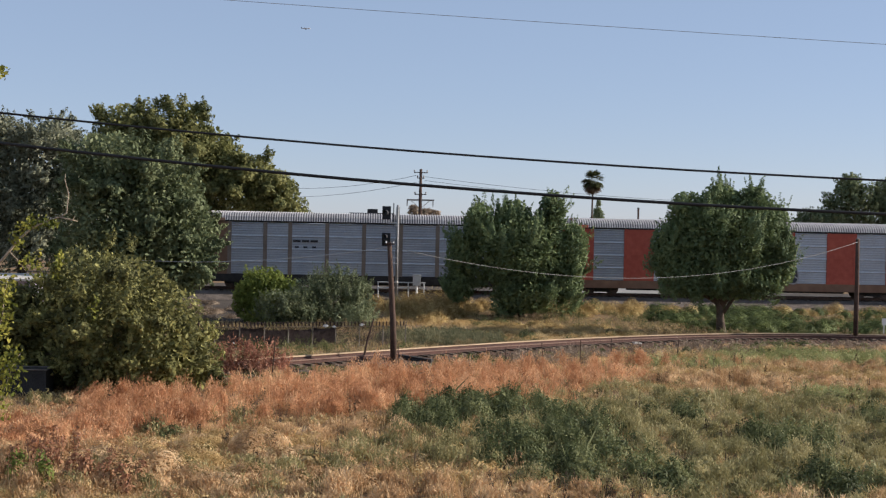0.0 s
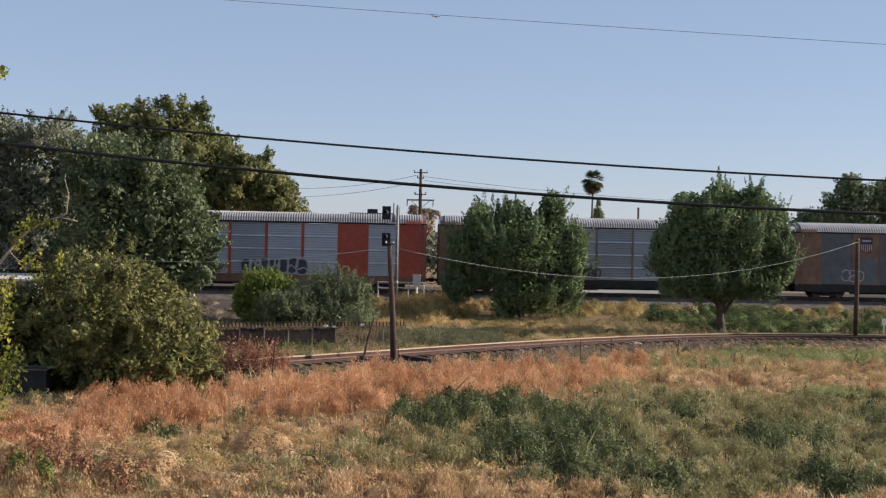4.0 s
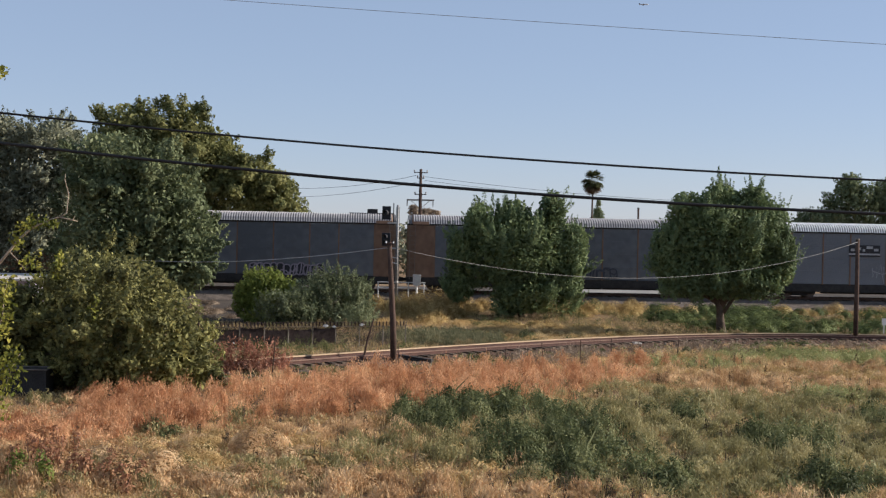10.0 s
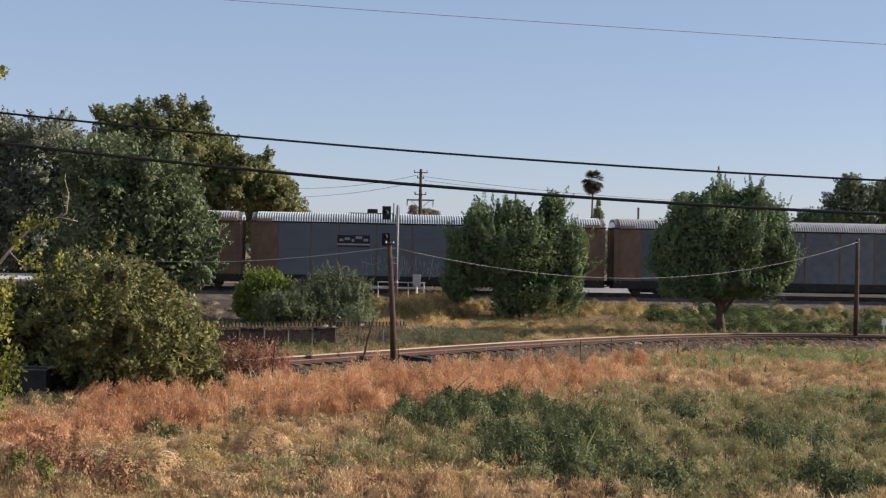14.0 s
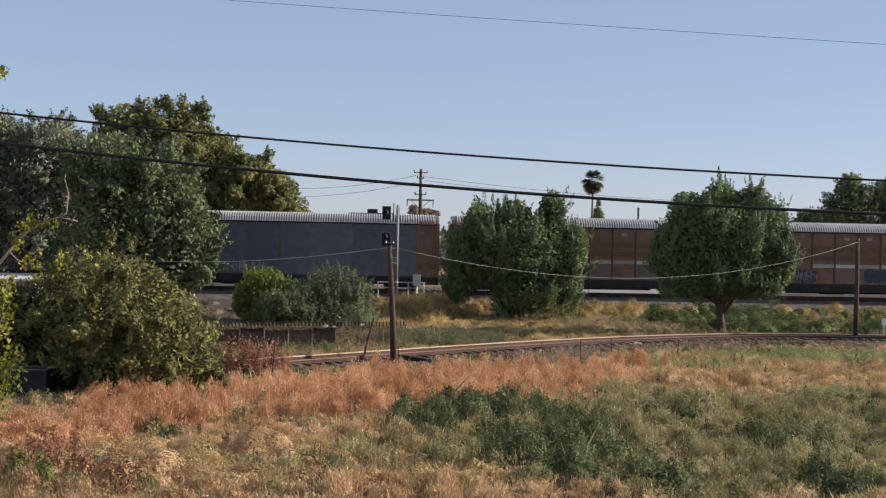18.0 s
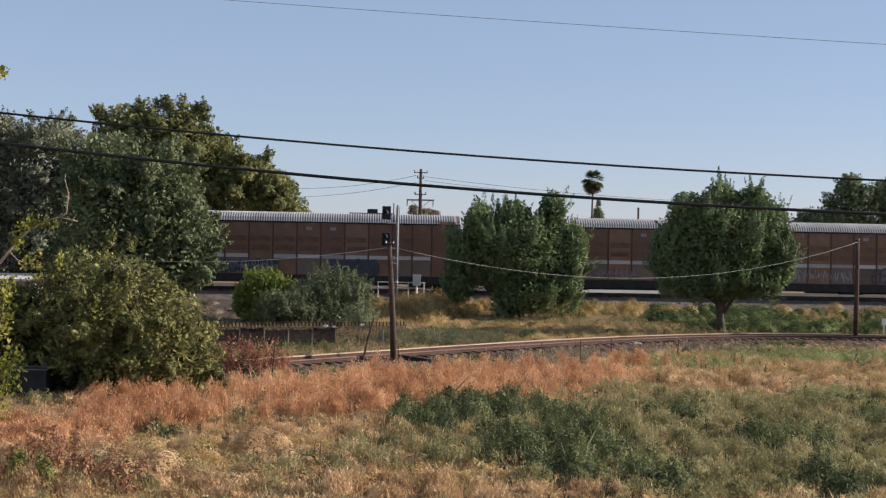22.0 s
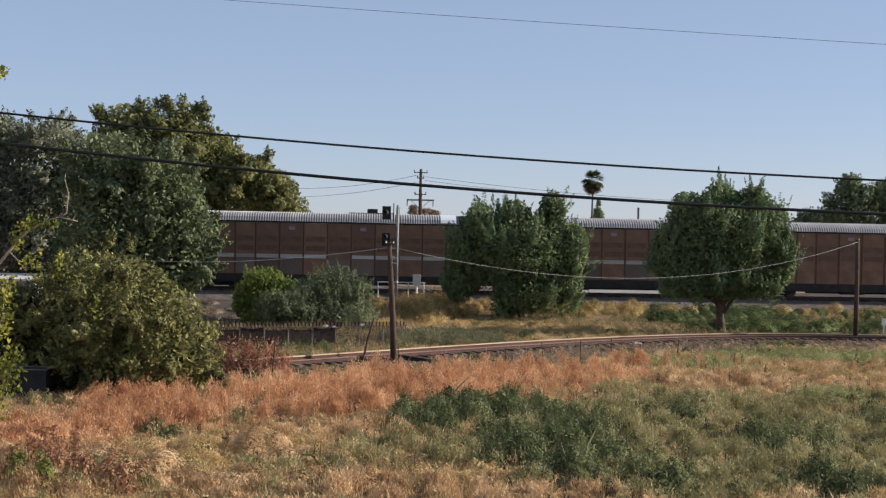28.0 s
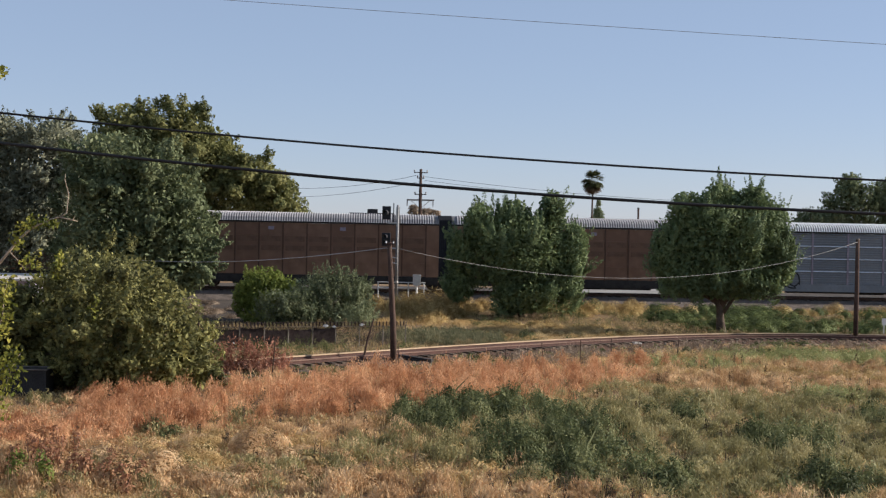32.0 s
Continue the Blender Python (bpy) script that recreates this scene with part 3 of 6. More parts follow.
def rack_unit(car, x0, bays, frame_mat, panel_mat, corrugated, post_w, post_mat, roof_mat, sill_mat):
    """The tall body of one rack car: side bays with posts, roof, ends, sills; its middle stands at x0."""
    tot = sum(w for w, k in bays)
    x = x0 - tot / 2
    turn = Matrix.Rotation(math.pi, 4, "Z")
    for i, (w, k) in enumerate(bays):
        c = x + w / 2
        for near in (True, False):
            if k == "e":
                me = shared(("e", w, frame_mat.name), lambda: flat_panel_mesh(w, frame_mat))
                nm = "end_panel"
            elif k == "r":
                me = shared(("r", w, frame_mat.name), lambda: flat_panel_mesh(w, frame_mat, -1.53))
                nm = "door_panel"
            elif corrugated:
                me = shared(("c", w, panel_mat.name), lambda: panel_mesh(w, panel_mat))
                nm = "side_panel"
            else:
                me = shared(("f", w, panel_mat.name), lambda: plain_panel_mesh(w, panel_mat))
                nm = "side_panel"
            m = pose(c, 0, 0)
            sheet = part(nm, me, None, car, "", m if near else m @ turn)
            if k == "p" and corrugated and near:
                for e in range(3):
                    part("sheet_edge", shared(("lip", w), lambda: lip_mesh(w)), None, sheet, "folded sheet edge with painted highlight", pose(0, 0, 0.985 * e))
            if k == "p" and frame_mat is M_BROWN and near and w > 1.5:
                part("vent_panel", shared(("vents", w), lambda: strips_mesh(w - 0.36)), None, sheet, "darker perforated strips")
        if 0 < i:
            me = shared(("post", post_w, post_mat.name), lambda: Shape().box(-post_w / 2, post_w / 2, -1.56, -1.46, 1.06, 5.08).mesh("post", post_mat))
            for near in (True, False):
                m = pose(x, 0, 0)
                part("post", me, None, car, "", m if near else m @ turn)
        x += w
    half = tot / 2
    # the body under the ribs is dark so its gaps read as shaded
    part("roof", shared(("roof", tot, M_ROOFGAP.name), lambda: roof_mesh(tot - 0.1, M_ROOFGAP)), None, car, "metal roof darkened as shaded troughs", pose(x0, 0, 0))
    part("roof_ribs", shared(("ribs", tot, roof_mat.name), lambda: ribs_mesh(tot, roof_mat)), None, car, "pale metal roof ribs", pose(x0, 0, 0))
    part("top_rail", shared(("top", tot), lambda: Shape().box(-tot / 2, tot / 2, -1.55, 1.55, 5.065, 5.185).mesh("top_rail", M_UNDER)), None, car, "dark top rail", pose(x0, 0, 0))
    for sy in (-1, 1):
        part("side_sill", shared(("sill", tot, sill_mat.name), lambda: Shape().box(-tot / 2, tot / 2, -0.06, 0.06, 0.48, 1.08).mesh("side_sill", sill_mat)), None, car, "", pose(x0, sy * 1.49, 0))
    part("floor", shared(("floor", tot), lambda: Shape().box(-tot / 2, tot / 2, -1.42, 1.42, 0.95, 1.08).box(-tot / 2, tot / 2, -0.35, 0.35, 0.42, 0.94).box(-tot / 2 + 5, tot / 2 - 5, -0.3, 0.3, 0.30, 0.42).box(-3.0, -1.2, -1.2, -0.5, 0.28, 0.95).box(1.6, 2.4, -1.3, -0.6, 0.35, 0.95).mesh("floor", M_UNDER)), None, car, "black underframe", pose(x0, 0, 0))
    for sx in (-1, 1):
        part("end_door", shared(("end", frame_mat.name), lambda: end_mesh(frame_mat)), None, car, "folding end doors", pose(x0 + sx * (half - 0.18), 0, 0))
        joint = frame_mat is M_BROWN and (x0 > 0) != (sx > 0)
        if not joint:
            flip = Matrix.Identity(4) if sx > 0 else turn
            part("roof_cap", shared("cap" + frame_mat.name, lambda: loft_mesh("roof_cap", frame_mat, -0.42, -0.05, 0.93, 0.35)), None, car, "sloping roof end", pose(x0 + sx * half, 0, 0) @ flip)
            part("eave_trim", shared("eave" + frame_mat.name, lambda: Shape().prism([(-1.645, 5.10), (-1.645, 5.17), (-1.58, 5.36), (-1.45, 5.36), (-1.45, 5.10)], -0.62, 0.62).mesh("eave_trim", frame_mat)), None, car, "painted trim under the roof end", pose(x0 + sx * (half - 1.0), 0, 0))
        part("roof_end", shared("roof_end", lambda: Shape().prism([(y * 0.93, 5.18 + (z - 5.18) * 0.66) for y, z in ROOF], -0.012, 0.012).mesh("roof_end", M_WHITEROOF)), None, car, "pale roof end sheet", pose(x0 + sx * (half - (0.0 if joint else 0.035)), 0, 0))
        if not joint:
            part("ladder", shared("ladder", ladder_mesh), None, car, "", pose(x0 + sx * (half - 0.35), -1.60, 0))


def rack_car(label, bays, frame_mat, panel_mat, corrugated, post_w, post_mat, roof_mat, sill_mat):
    car = thing("autorack_car", label, "freight car", group="cars of the freight train")
    rack_unit(car, 0, bays, frame_mat, panel_mat, corrugated, post_w, post_mat, roof_mat, sill_mat)
    tot = sum(w for w, k in bays)
    truss_trucks(car, (-tot / 2 + 2.9, tot / 2 - 2.9), AXLES)
    for sx in (-1, 1):
        part("coupler", shared("coupler", coupler_mesh), None, car, "", pose(sx * (tot / 2 + 0.05), 0, 0, 0, 0, 0 if sx > 0 else 180))
    return car


LONG = 27.37
SILVER_BAYS = [(1.98, "e"), (2.72, "p"), (1.9, "p")] + [(2.834, "p")] * 5 + [(1.9, "p"), (2.72, "p"), (1.98, "e")]
RED_BAYS = [(1.98, "e"), (2.6, "p"), (2.15, "r")] + [(2.782, "p")] * 5 + [(2.15, "r"), (2.6, "p"), (1.98, "e")]
GREY_BAYS = [(2.06, "e"), (2.5, "p"), (2.18, "p"), (2.87, "p")] + [(2.77, "p")] * 4 + [(2.23, "p"), (2.74, "p"), (1.71, "e")]
LOGO_BAYS = [(2.06, "e"), (2.5, "p"), (2.18, "r"), (2.87, "p")] + [(2.77, "p")] * 4 + [(2.23, "p"), (2.74, "p"), (1.71, "e")]
# from the coupler end to the bellows
BROWN_BAYS = [(0.79, "e"), (1.42, "p"), (1.5, "p"), (1.54, "p")] + [(1.83, "p")] * 8 + [(1.01, "e")]
UNIT = sum(w for w, k in BROWN_BAYS)

CARS = []


def add_car(car, centre):
    """A car with the place of its middle along the line at the start of the clip."""
    CARS.append((car, centre))
    return car


def build_train():
    half = 28.17 / 2
    # first the cars with galvanised sides
    a = add_car(rack_car("silver-sided autorack with tan-brown posts and ribbed roof", SILVER_BAYS, M_TAN, M_SILVER, True, 0.30, M_POST, M_ROOF, M_UNDER), 9.32 - half)
    s = Shape()
    for i in range(3):
        s.box(i * 0.66 - 1.0, i * 0.66 - 0.42, -1.575, -1.565, 0.14, 0.30)
        s.box(i * 0.66 - 0.86, i * 0.66 - 0.56, -1.575, -1.565, -0.32, -0.18)
    mark = part("marking", s, M_BLACK, a, "black painted marking of plain bars")
    mark.matrix_basis = pose(-5.85, 0, 3.45)
    b = add_car(rack_car("orange-red autorack with silver side panels", RED_BAYS, M_RED, M_SILVER, True, 0.22, M_RED, M_ROOF, M_BROWN), 37.3 - half)
    scrawl(b, 2.0, 1.75, 5.0, 1.15, M_TAG, 3, "chalky grey painted tag", M_SLATE)
    scrawl(b, -3.4, 1.6, 2.4, 0.8, M_SLATE, 8, "dark painted tag")
    c = add_car(rack_car("pale silver autorack with weathered tan end panels", SILVER_BAYS, M_TAN, M_DULL, True, 0.16, M_POST, M_ROOF, M_UNDER), 65.62 - half)
    scrawl(c, -8.9, 1.7, 5.6, 0.8, M_BLACK, 4, "black painted tag")
    scrawl(c, -2.6, 1.6, 3.0, 0.7, M_SLATE, 6, "dark grey painted tag")
    scrawl(c, 9.75, 1.45, 3.0, 1.05, M_BLACK, 5, "black painted tag", M_SLATE)
    part("marking", Shape().box(5.0, 7.1, -1.575, -1.57, 3.75, 4.0).box(5.2, 6.9, -1.58, -1.576, 3.6, 3.7), M_NAVY, c, "dark marking of plain bars")
    # four grey cars
    for i, (gap, badge) in enumerate(((93.55, True), (121.75, True), (149.75, False), (177.8, True))):
        g = add_car(rack_car("dark grey autorack with tan end panels" + (" and a shield badge" if badge else ""), LOGO_BAYS if badge else GREY_BAYS, M_TAN, M_GREY if badge else M_MIDGREY, False, 0.09, M_TAN, M_ROOF if badge else M_WHITEROOF, M_UNDER), gap - half)
        if badge:
            shield(g, -LONG / 2 + 5.65, 4.3)
            part("door_sheet", Shape().box(-LONG / 2 + 4.72, -LONG / 2 + 6.6, -1.556, -1.535, 1.15, 3.2), M_GREY, g, "dark grey lower door sheet")
        else:
            sign = part("sign_plate", Shape().box(-LONG / 2 + 6.6, -LONG / 2 + 9.1, -1.575, -1.565, 3.3, 4.2), M_BLACK, g, "dark sign plate with pale bars")
            part("sign_bar", Shape().box(-LONG / 2 + 6.6, -LONG / 2 + 9.1, -1.582, -1.578, 3.42, 3.56), M_TAG, sign, "pale worn bar")
            for bx, bw, bz in ((6.75, 0.3, 3.72), (7.15, 0.42, 3.82), (7.7, 0.2, 3.7), (8.0, 0.5, 3.92), (8.6, 0.36, 3.74)):
                part("sign_bar", Shape().box(-LONG / 2 + bx, -LONG / 2 + bx + bw, -1.582, -1.578, bz, bz + 0.2), M_TAG, sign, "pale worn bar")
        end = -LONG / 2
        if i == 0:
            scrawl(g, end + 4.6, 1.8, 1.6, 0.9, M_TAG, 11, "chalky grey painted tag")
            scrawl(g, end + 9.1, 1.7, 2.1, 1.1, M_TAG, 16, "chalky grey painted tag", M_BLACK)
            scrawl(g, end + 19.0, 1.5, 5.6, 0.85, M_LILAC, 17, "pale painted tag on a dark ground", M_BLACK)
        elif i == 1:
            scrawl(g, end + 24.3, 1.55, 1.7, 0.95, M_LILAC, 12, "faded grey painted tag")
            scrawl(g, end + 15.0, 1.6, 2.6, 0.8, M_SLATE, 19, "dark painted tag")
        elif i == 2:
            scrawl(g, end + 11.5, 1.85, 5.9, 1.75, M_TAG, 13, "pale blue-grey painted tag", None, True)
            scrawl(g, end + 17.9, 1.6, 2.8, 0.8, M_TAG, 18, "chalky grey painted tag", None, True)
        else:
            scrawl(g, end + 12.3, 1.65, 3.5, 0.85, M_TAG, 14, "chalky grey painted tag", None, True)
    # four brown articulated pairs
    gaps = (177.8, 221.5, 264.85, 308.55, 352.2)
    for i in range(4):
        lo, hi = gaps[i], gaps[i + 1]
        mid = (lo + hi) / 2
        car = thing("autorack_car", "brown two-unit articulated autorack with a black bellows joint", "freight car", group="cars of the freight train")
        d = UNIT / 2 + 0.485
        for side in (-1, 1):
            bays = BROWN_BAYS if side < 0 else BROWN_BAYS[::-1]
            rack_unit(car, side * d, bays, M_BROWN, M_BROWN, False, 0.11, M_RUST, M_ROOF, M_UNDER)
            x = side * d - UNIT / 2
            for k, (w, kind) in enumerate(bays):
                c, x = x + w / 2, x + w
                far_end = k if side < 0 else len(bays) - 1 - k
                if i < 3 and (kind == "p" or far_end > 8) and far_end > 1 and (k * 7 + i * 3 + (side > 0)) % 11 > 0:
                    part("stripe", shared(("stripe", w), lambda: Shape().box(-w / 2 + 0.08, w / 2 - 0.08, -1.555, -1.51, 2.36, 2.64).mesh("stripe", M_STRIPE)), None, car, "white stripe plate", pose(c, 0, 0))
                if i < 3 and far_end > 1 and (k * 5 + i) % 4 != 0:
                    part("lower_sheet", shared(("lower", w), lambda: Shape().box(-w / 2 + 0.06, w / 2 - 0.06, -1.53, -1.50, 1.12, 2.3).mesh("lower_sheet", M_LOWER)), None, car, "faded lower sheet", pose(c, 0, 0))
                if far_end in ((5, 8) if side < 0 else (6, 7)):
                    part("placard", shared("placard", lambda: Shape().box(-0.22, 0.22, -1.56, -1.51, 4.52, 4.78).mesh("placard", M_LILAC)), None, car, "small pale placard", pose(c, 0, 0))
        bl = part("bellows", shared("bellows", lambda: Shape().prism([(-1.4, 0.95), (1.4, 0.95), (1.4, 5.45), (1.05, 5.75), (-1.05, 5.75), (-1.4, 5.45)], -0.485, 0.485).mesh("bellows", M_BELLOWS)), None, car, "black rubber bellows between the units")
        pleat = shared("pleat", lambda: Shape().prism([(-1.5, 0.9), (1.5, 0.9), (1.5, 5.5), (1.1, 5.85), (-1.1, 5.85), (-1.5, 5.5)], -0.04, 0.04).mesh("pleat", M_BELLOWS))
        for k in range(7):
            part("pleat", pleat, None, bl, "", pose(-0.44 + k * 0.145, 0, 0))
        # a bright white sheet at one roof end beside the joint
        if i in (1, 2):
            at = 0.75 if i == 1 else -1.95
            part("roof_sheet", Shape().prism([(y * 1.045, z + 0.075) for y, z in ROOF], at, at + 1.2), M_WHITEROOF, car, "bright white roof sheet")
        truss_trucks(car, (-UNIT - 0.485 + 2.6, 0.0, UNIT + 0.485 - 2.6), AXLES)
        for sx in (-1, 1):
            part("coupler", shared("coupler", coupler_mesh), None, car, "", pose(sx * (UNIT + 0.55), 0, 0, 0, 0, 0 if sx > 0 else 180))
        if i < 2:
            scrawl(car, 4.6 + i * 1.2, 1.7, 5.6, 1.0, M_TAG if i else M_LILAC, 20 + i, "pale grey painted tag", M_SLATE if i == 0 else None, True)
            scrawl(car, 13.2 - i, 1.75, 3.8, 1.1, M_SLATE, 25 + i, "dark blue-grey painted tag", M_SLATE if i == 0 else None)
            scrawl(car, -13.0 + 3 * i, 1.6, 3.2, 0.9, M_LILAC, 30 + i, "faded painted tag", M_SLATE if i == 0 else None, True)
        add_car(car, mid)
    l = add_car(rack_car("pale blue-grey autorack with a tan end panel", SILVER_BAYS, M_TAN, M_PALE, True, 0.14, M_LILAC, M_WHITEROOF, M_PALE), 352.2 + half)
    scrawl(l, -9.5, 1.4, 2.6, 1.2, M_BLACK, 41, "black painted tag")


build_train()


# ------------------------------------------------------------------ trees and bushes
def crown_mesh(name, rng, lobes, leaves, leaf, mat, clump=0.30, core=0.22):
    """A crown of many leaves: lobes (x, y, z, rx, ry, rz) carry clumps of leaves on their surface."""
    cs, ns = [], []
    vol = np.array([(l[3] * l[5]) for l in lobes])
    share = vol / vol.sum()
    for l, sh in zip(lobes, share):
        c, r = np.array(l[:3]), np.array(l[3:])
        n = int(leaves * sh)
        k = int(16 + 1.5 * r[0] * r[2])
        d = unit(rng, k)
        d[:, 2] = np.where(d[:, 2] < -0.35, -d[:, 2] * 0.6, d[:, 2])
        d /= np.linalg.norm(d, axis=1)[:, None]
        bc = c + d * r * rng.uniform(0.62, 0.95, k)[:, None]
        br = clump * r.mean() * rng.uniform(0.55, 1.25, k)
        pick = rng.integers(0, k, n)
        dd = unit(rng, n)
        dd[:, 2] = np.abs(dd[:, 2]) * np.where(rng.random(n) < 0.75, 1, -1)
        rad = br[pick] * rng.uniform(0.45, 1.1, n) ** 0.5
        squash = np.array([1.15, 1.15, 0.8])
        p = bc[pick] + dd * rad[:, None] * squash
        cs.append(p)
        whole = (p - c) / r
        ns.append(0.8 * dd + 0.5 * whole / (np.linalg.norm(whole, axis=1)[:, None] + 1e-6) + 0.7 * unit(rng, n) + np.array([0, 0, 0.2]))
        m = int(n * core)
        di = unit(rng, m)
        cs.append(c + di * r * (rng.uniform(0.1, 0.85, m) ** 0.6)[:, None])
        ns.append(unit(rng, m))
    c, n = np.concatenate(cs), np.concatenate(ns)
    low = c[:, 2] < 0.08
    c[low, 2] = 0.08 + rng.random(low.sum()) * 0.3
    return fast_mesh(name, leaf_quads(rng, c, n, leaf), quads(len(c)), mat)


def spray_mesh(name, rng, lobes, leaves, leaf, mat, length=1.6, girth=0.34, rise=0.7, per=95, core=0.3, low=-0.55, slim=0.5, wild=0.12, bough=0.0, sprays=9):
    """A crown of leafy sprays: each spray tapers to a point near the lobe's outline, with gaps between and a dim inside."""
    cs, ns, sizes = [], [], []
    vol = np.array([(l[3] * l[4] * l[5]) ** (2 / 3) for l in lobes])
    share = vol / vol.sum()
    for l, sh in zip(lobes, share):
        c, r = np.array(l[:3]), np.array(l[3:])
        k = max(4, int(leaves * sh / per))
        d = unit(rng, k)
        d[:, 2] = np.where(d[:, 2] < low, -d[:, 2] * 0.5, d[:, 2])
        d /= np.linalg.norm(d, axis=1)[:, None]
        far = np.clip(rng.normal(0.97, wild, k), 0.7, 1.15)
        if bough:
            # sprays that grow from the same bough share its place and reach
            of = rng.integers(0, max(3, k // sprays), k)
            d, far = d[of], far[of]
        end = c + d * r * far[:, None]
        out = d / r
        out /= np.linalg.norm(out, axis=1)[:, None]
        if bough:
            fan = unit(rng, k) + 0.35 * out + np.array([0, 0, 0.25 * rise])
            end = end + bough * fan * rng.uniform(0.35, 1.0, k)[:, None]
            out = out + 0.9 * fan
            out /= np.linalg.norm(out, axis=1)[:, None]
        axis = out + np.array([0, 0, rise]) + 0.3 * unit(rng, k)
        axis /= np.linalg.norm(axis, axis=1)[:, None]
        long = length * rng.uniform(0.6, 1.3, k)
        pick = np.repeat(np.arange(k), per)
        n = len(pick)
        t = rng.random(n) ** 0.8
        side = unit(rng, n)
        side -= axis[pick] * (side * axis[pick]).sum(1)[:, None]
        side /= np.linalg.norm(side, axis=1)[:, None] + 1e-6
        rad = girth * rng.uniform(0.7, 1.3, k)[pick] * (1.05 - t) ** 0.7 * rng.random(n) ** 0.4
        cs.append(end[pick] - axis[pick] * (long[pick] * (1 - t))[:, None] + side * rad[:, None])
        ns.append(0.6 * side + 0.75 * out[pick] + 0.5 * unit(rng, n) + np.array([0, 0, 0.25]))
        sizes.append(leaf * rng.uniform(0.65, 1.3, n) * (1.05 - 0.3 * t))
        m = int(n * core)
        di = unit(rng, m)
        cs.append(c + di * r * (rng.uniform(0.05, 0.82, m) ** 0.55)[:, None])
        ns.append(unit(rng, m))
        sizes.append(leaf * rng.uniform(1.2, 2.0, m))
    c, n, z = np.concatenate(cs), np.concatenate(ns), np.concatenate(sizes)
    sunk = c[:, 2] < 0.08
    c[sunk, 2] = 0.08 + rng.random(sunk.sum()) * 0.3
    return fast_mesh(name, leaf_quads(rng, c, n, z, slim), quads(len(c)), mat)


def trunk_shape(rng, base_r, height, lobes, lean=(0, 0), forks=7):
    """A tapered, slightly bent trunk with limbs that reach into the lobes."""
    s = Shape()
    pts, rad = [], []
    for i in range(7):
        t = i / 6
        pts.append((lean[0] * t + rng.normal() * 0.06 * t, lean[1] * t, height * t - 0.1))
        rad.append(base_r * (1.35 if i == 0 else 1.0) * (1 - 0.55 * t))
    s.tube(pts, rad, 9)
    for j in range(forks):
        l = lobes[j % len(lobes)]
        t = rng.uniform(0.45, 0.98)
        st = Vector((lean[0] * t, lean[1] * t, height * t - 0.1))
        d = unit(rng, 1)[0]
        en = Vector((l[0] + d[0] * l[3] * 0.7, l[1] + d[1] * l[4] * 0.7, l[2] + abs(d[2]) * l[5] * 0.7))
        mid = st.lerp(en, 0.5) + Vector((rng.normal() * 0.2, rng.normal() * 0.2, 0.3))
        r0 = base_r * 0.5 * (1 - 0.4 * t)
        s.tube([st, st.lerp(mid, 0.5), mid, en], [r0, r0 * 0.8, r0 * 0.55, r0 * 0.15], 6)
    return s


def tree(name, label, category, x, y, seed, lobes, leaves, leaf, mat, trunk_r, trunk_h, bark=None, grow=1.0, lift=0.0, **kw):
    rng = np.random.default_rng(seed)
    lobes = [(a * grow, b * grow, c * grow + lift, d * grow, e * grow, f * grow) for a, b, c, d, e, f in lobes]
    z = float(ground_height(x, y))
    t = thing(name, label, category, pose(x, y, z))
    part("trunk", trunk_shape(rng, trunk_r, trunk_h, lobes, (rng.normal() * 0.2, 0), 9), bark or M_BARK, t, "bark-covered trunk with limbs", smooth=True)
    grown = spray_mesh if "per" in kw else crown_mesh
    part("crown", grown("crown", rng, lobes, leaves, leaf, mat, **kw), None, t, "leafy crown")
    return t


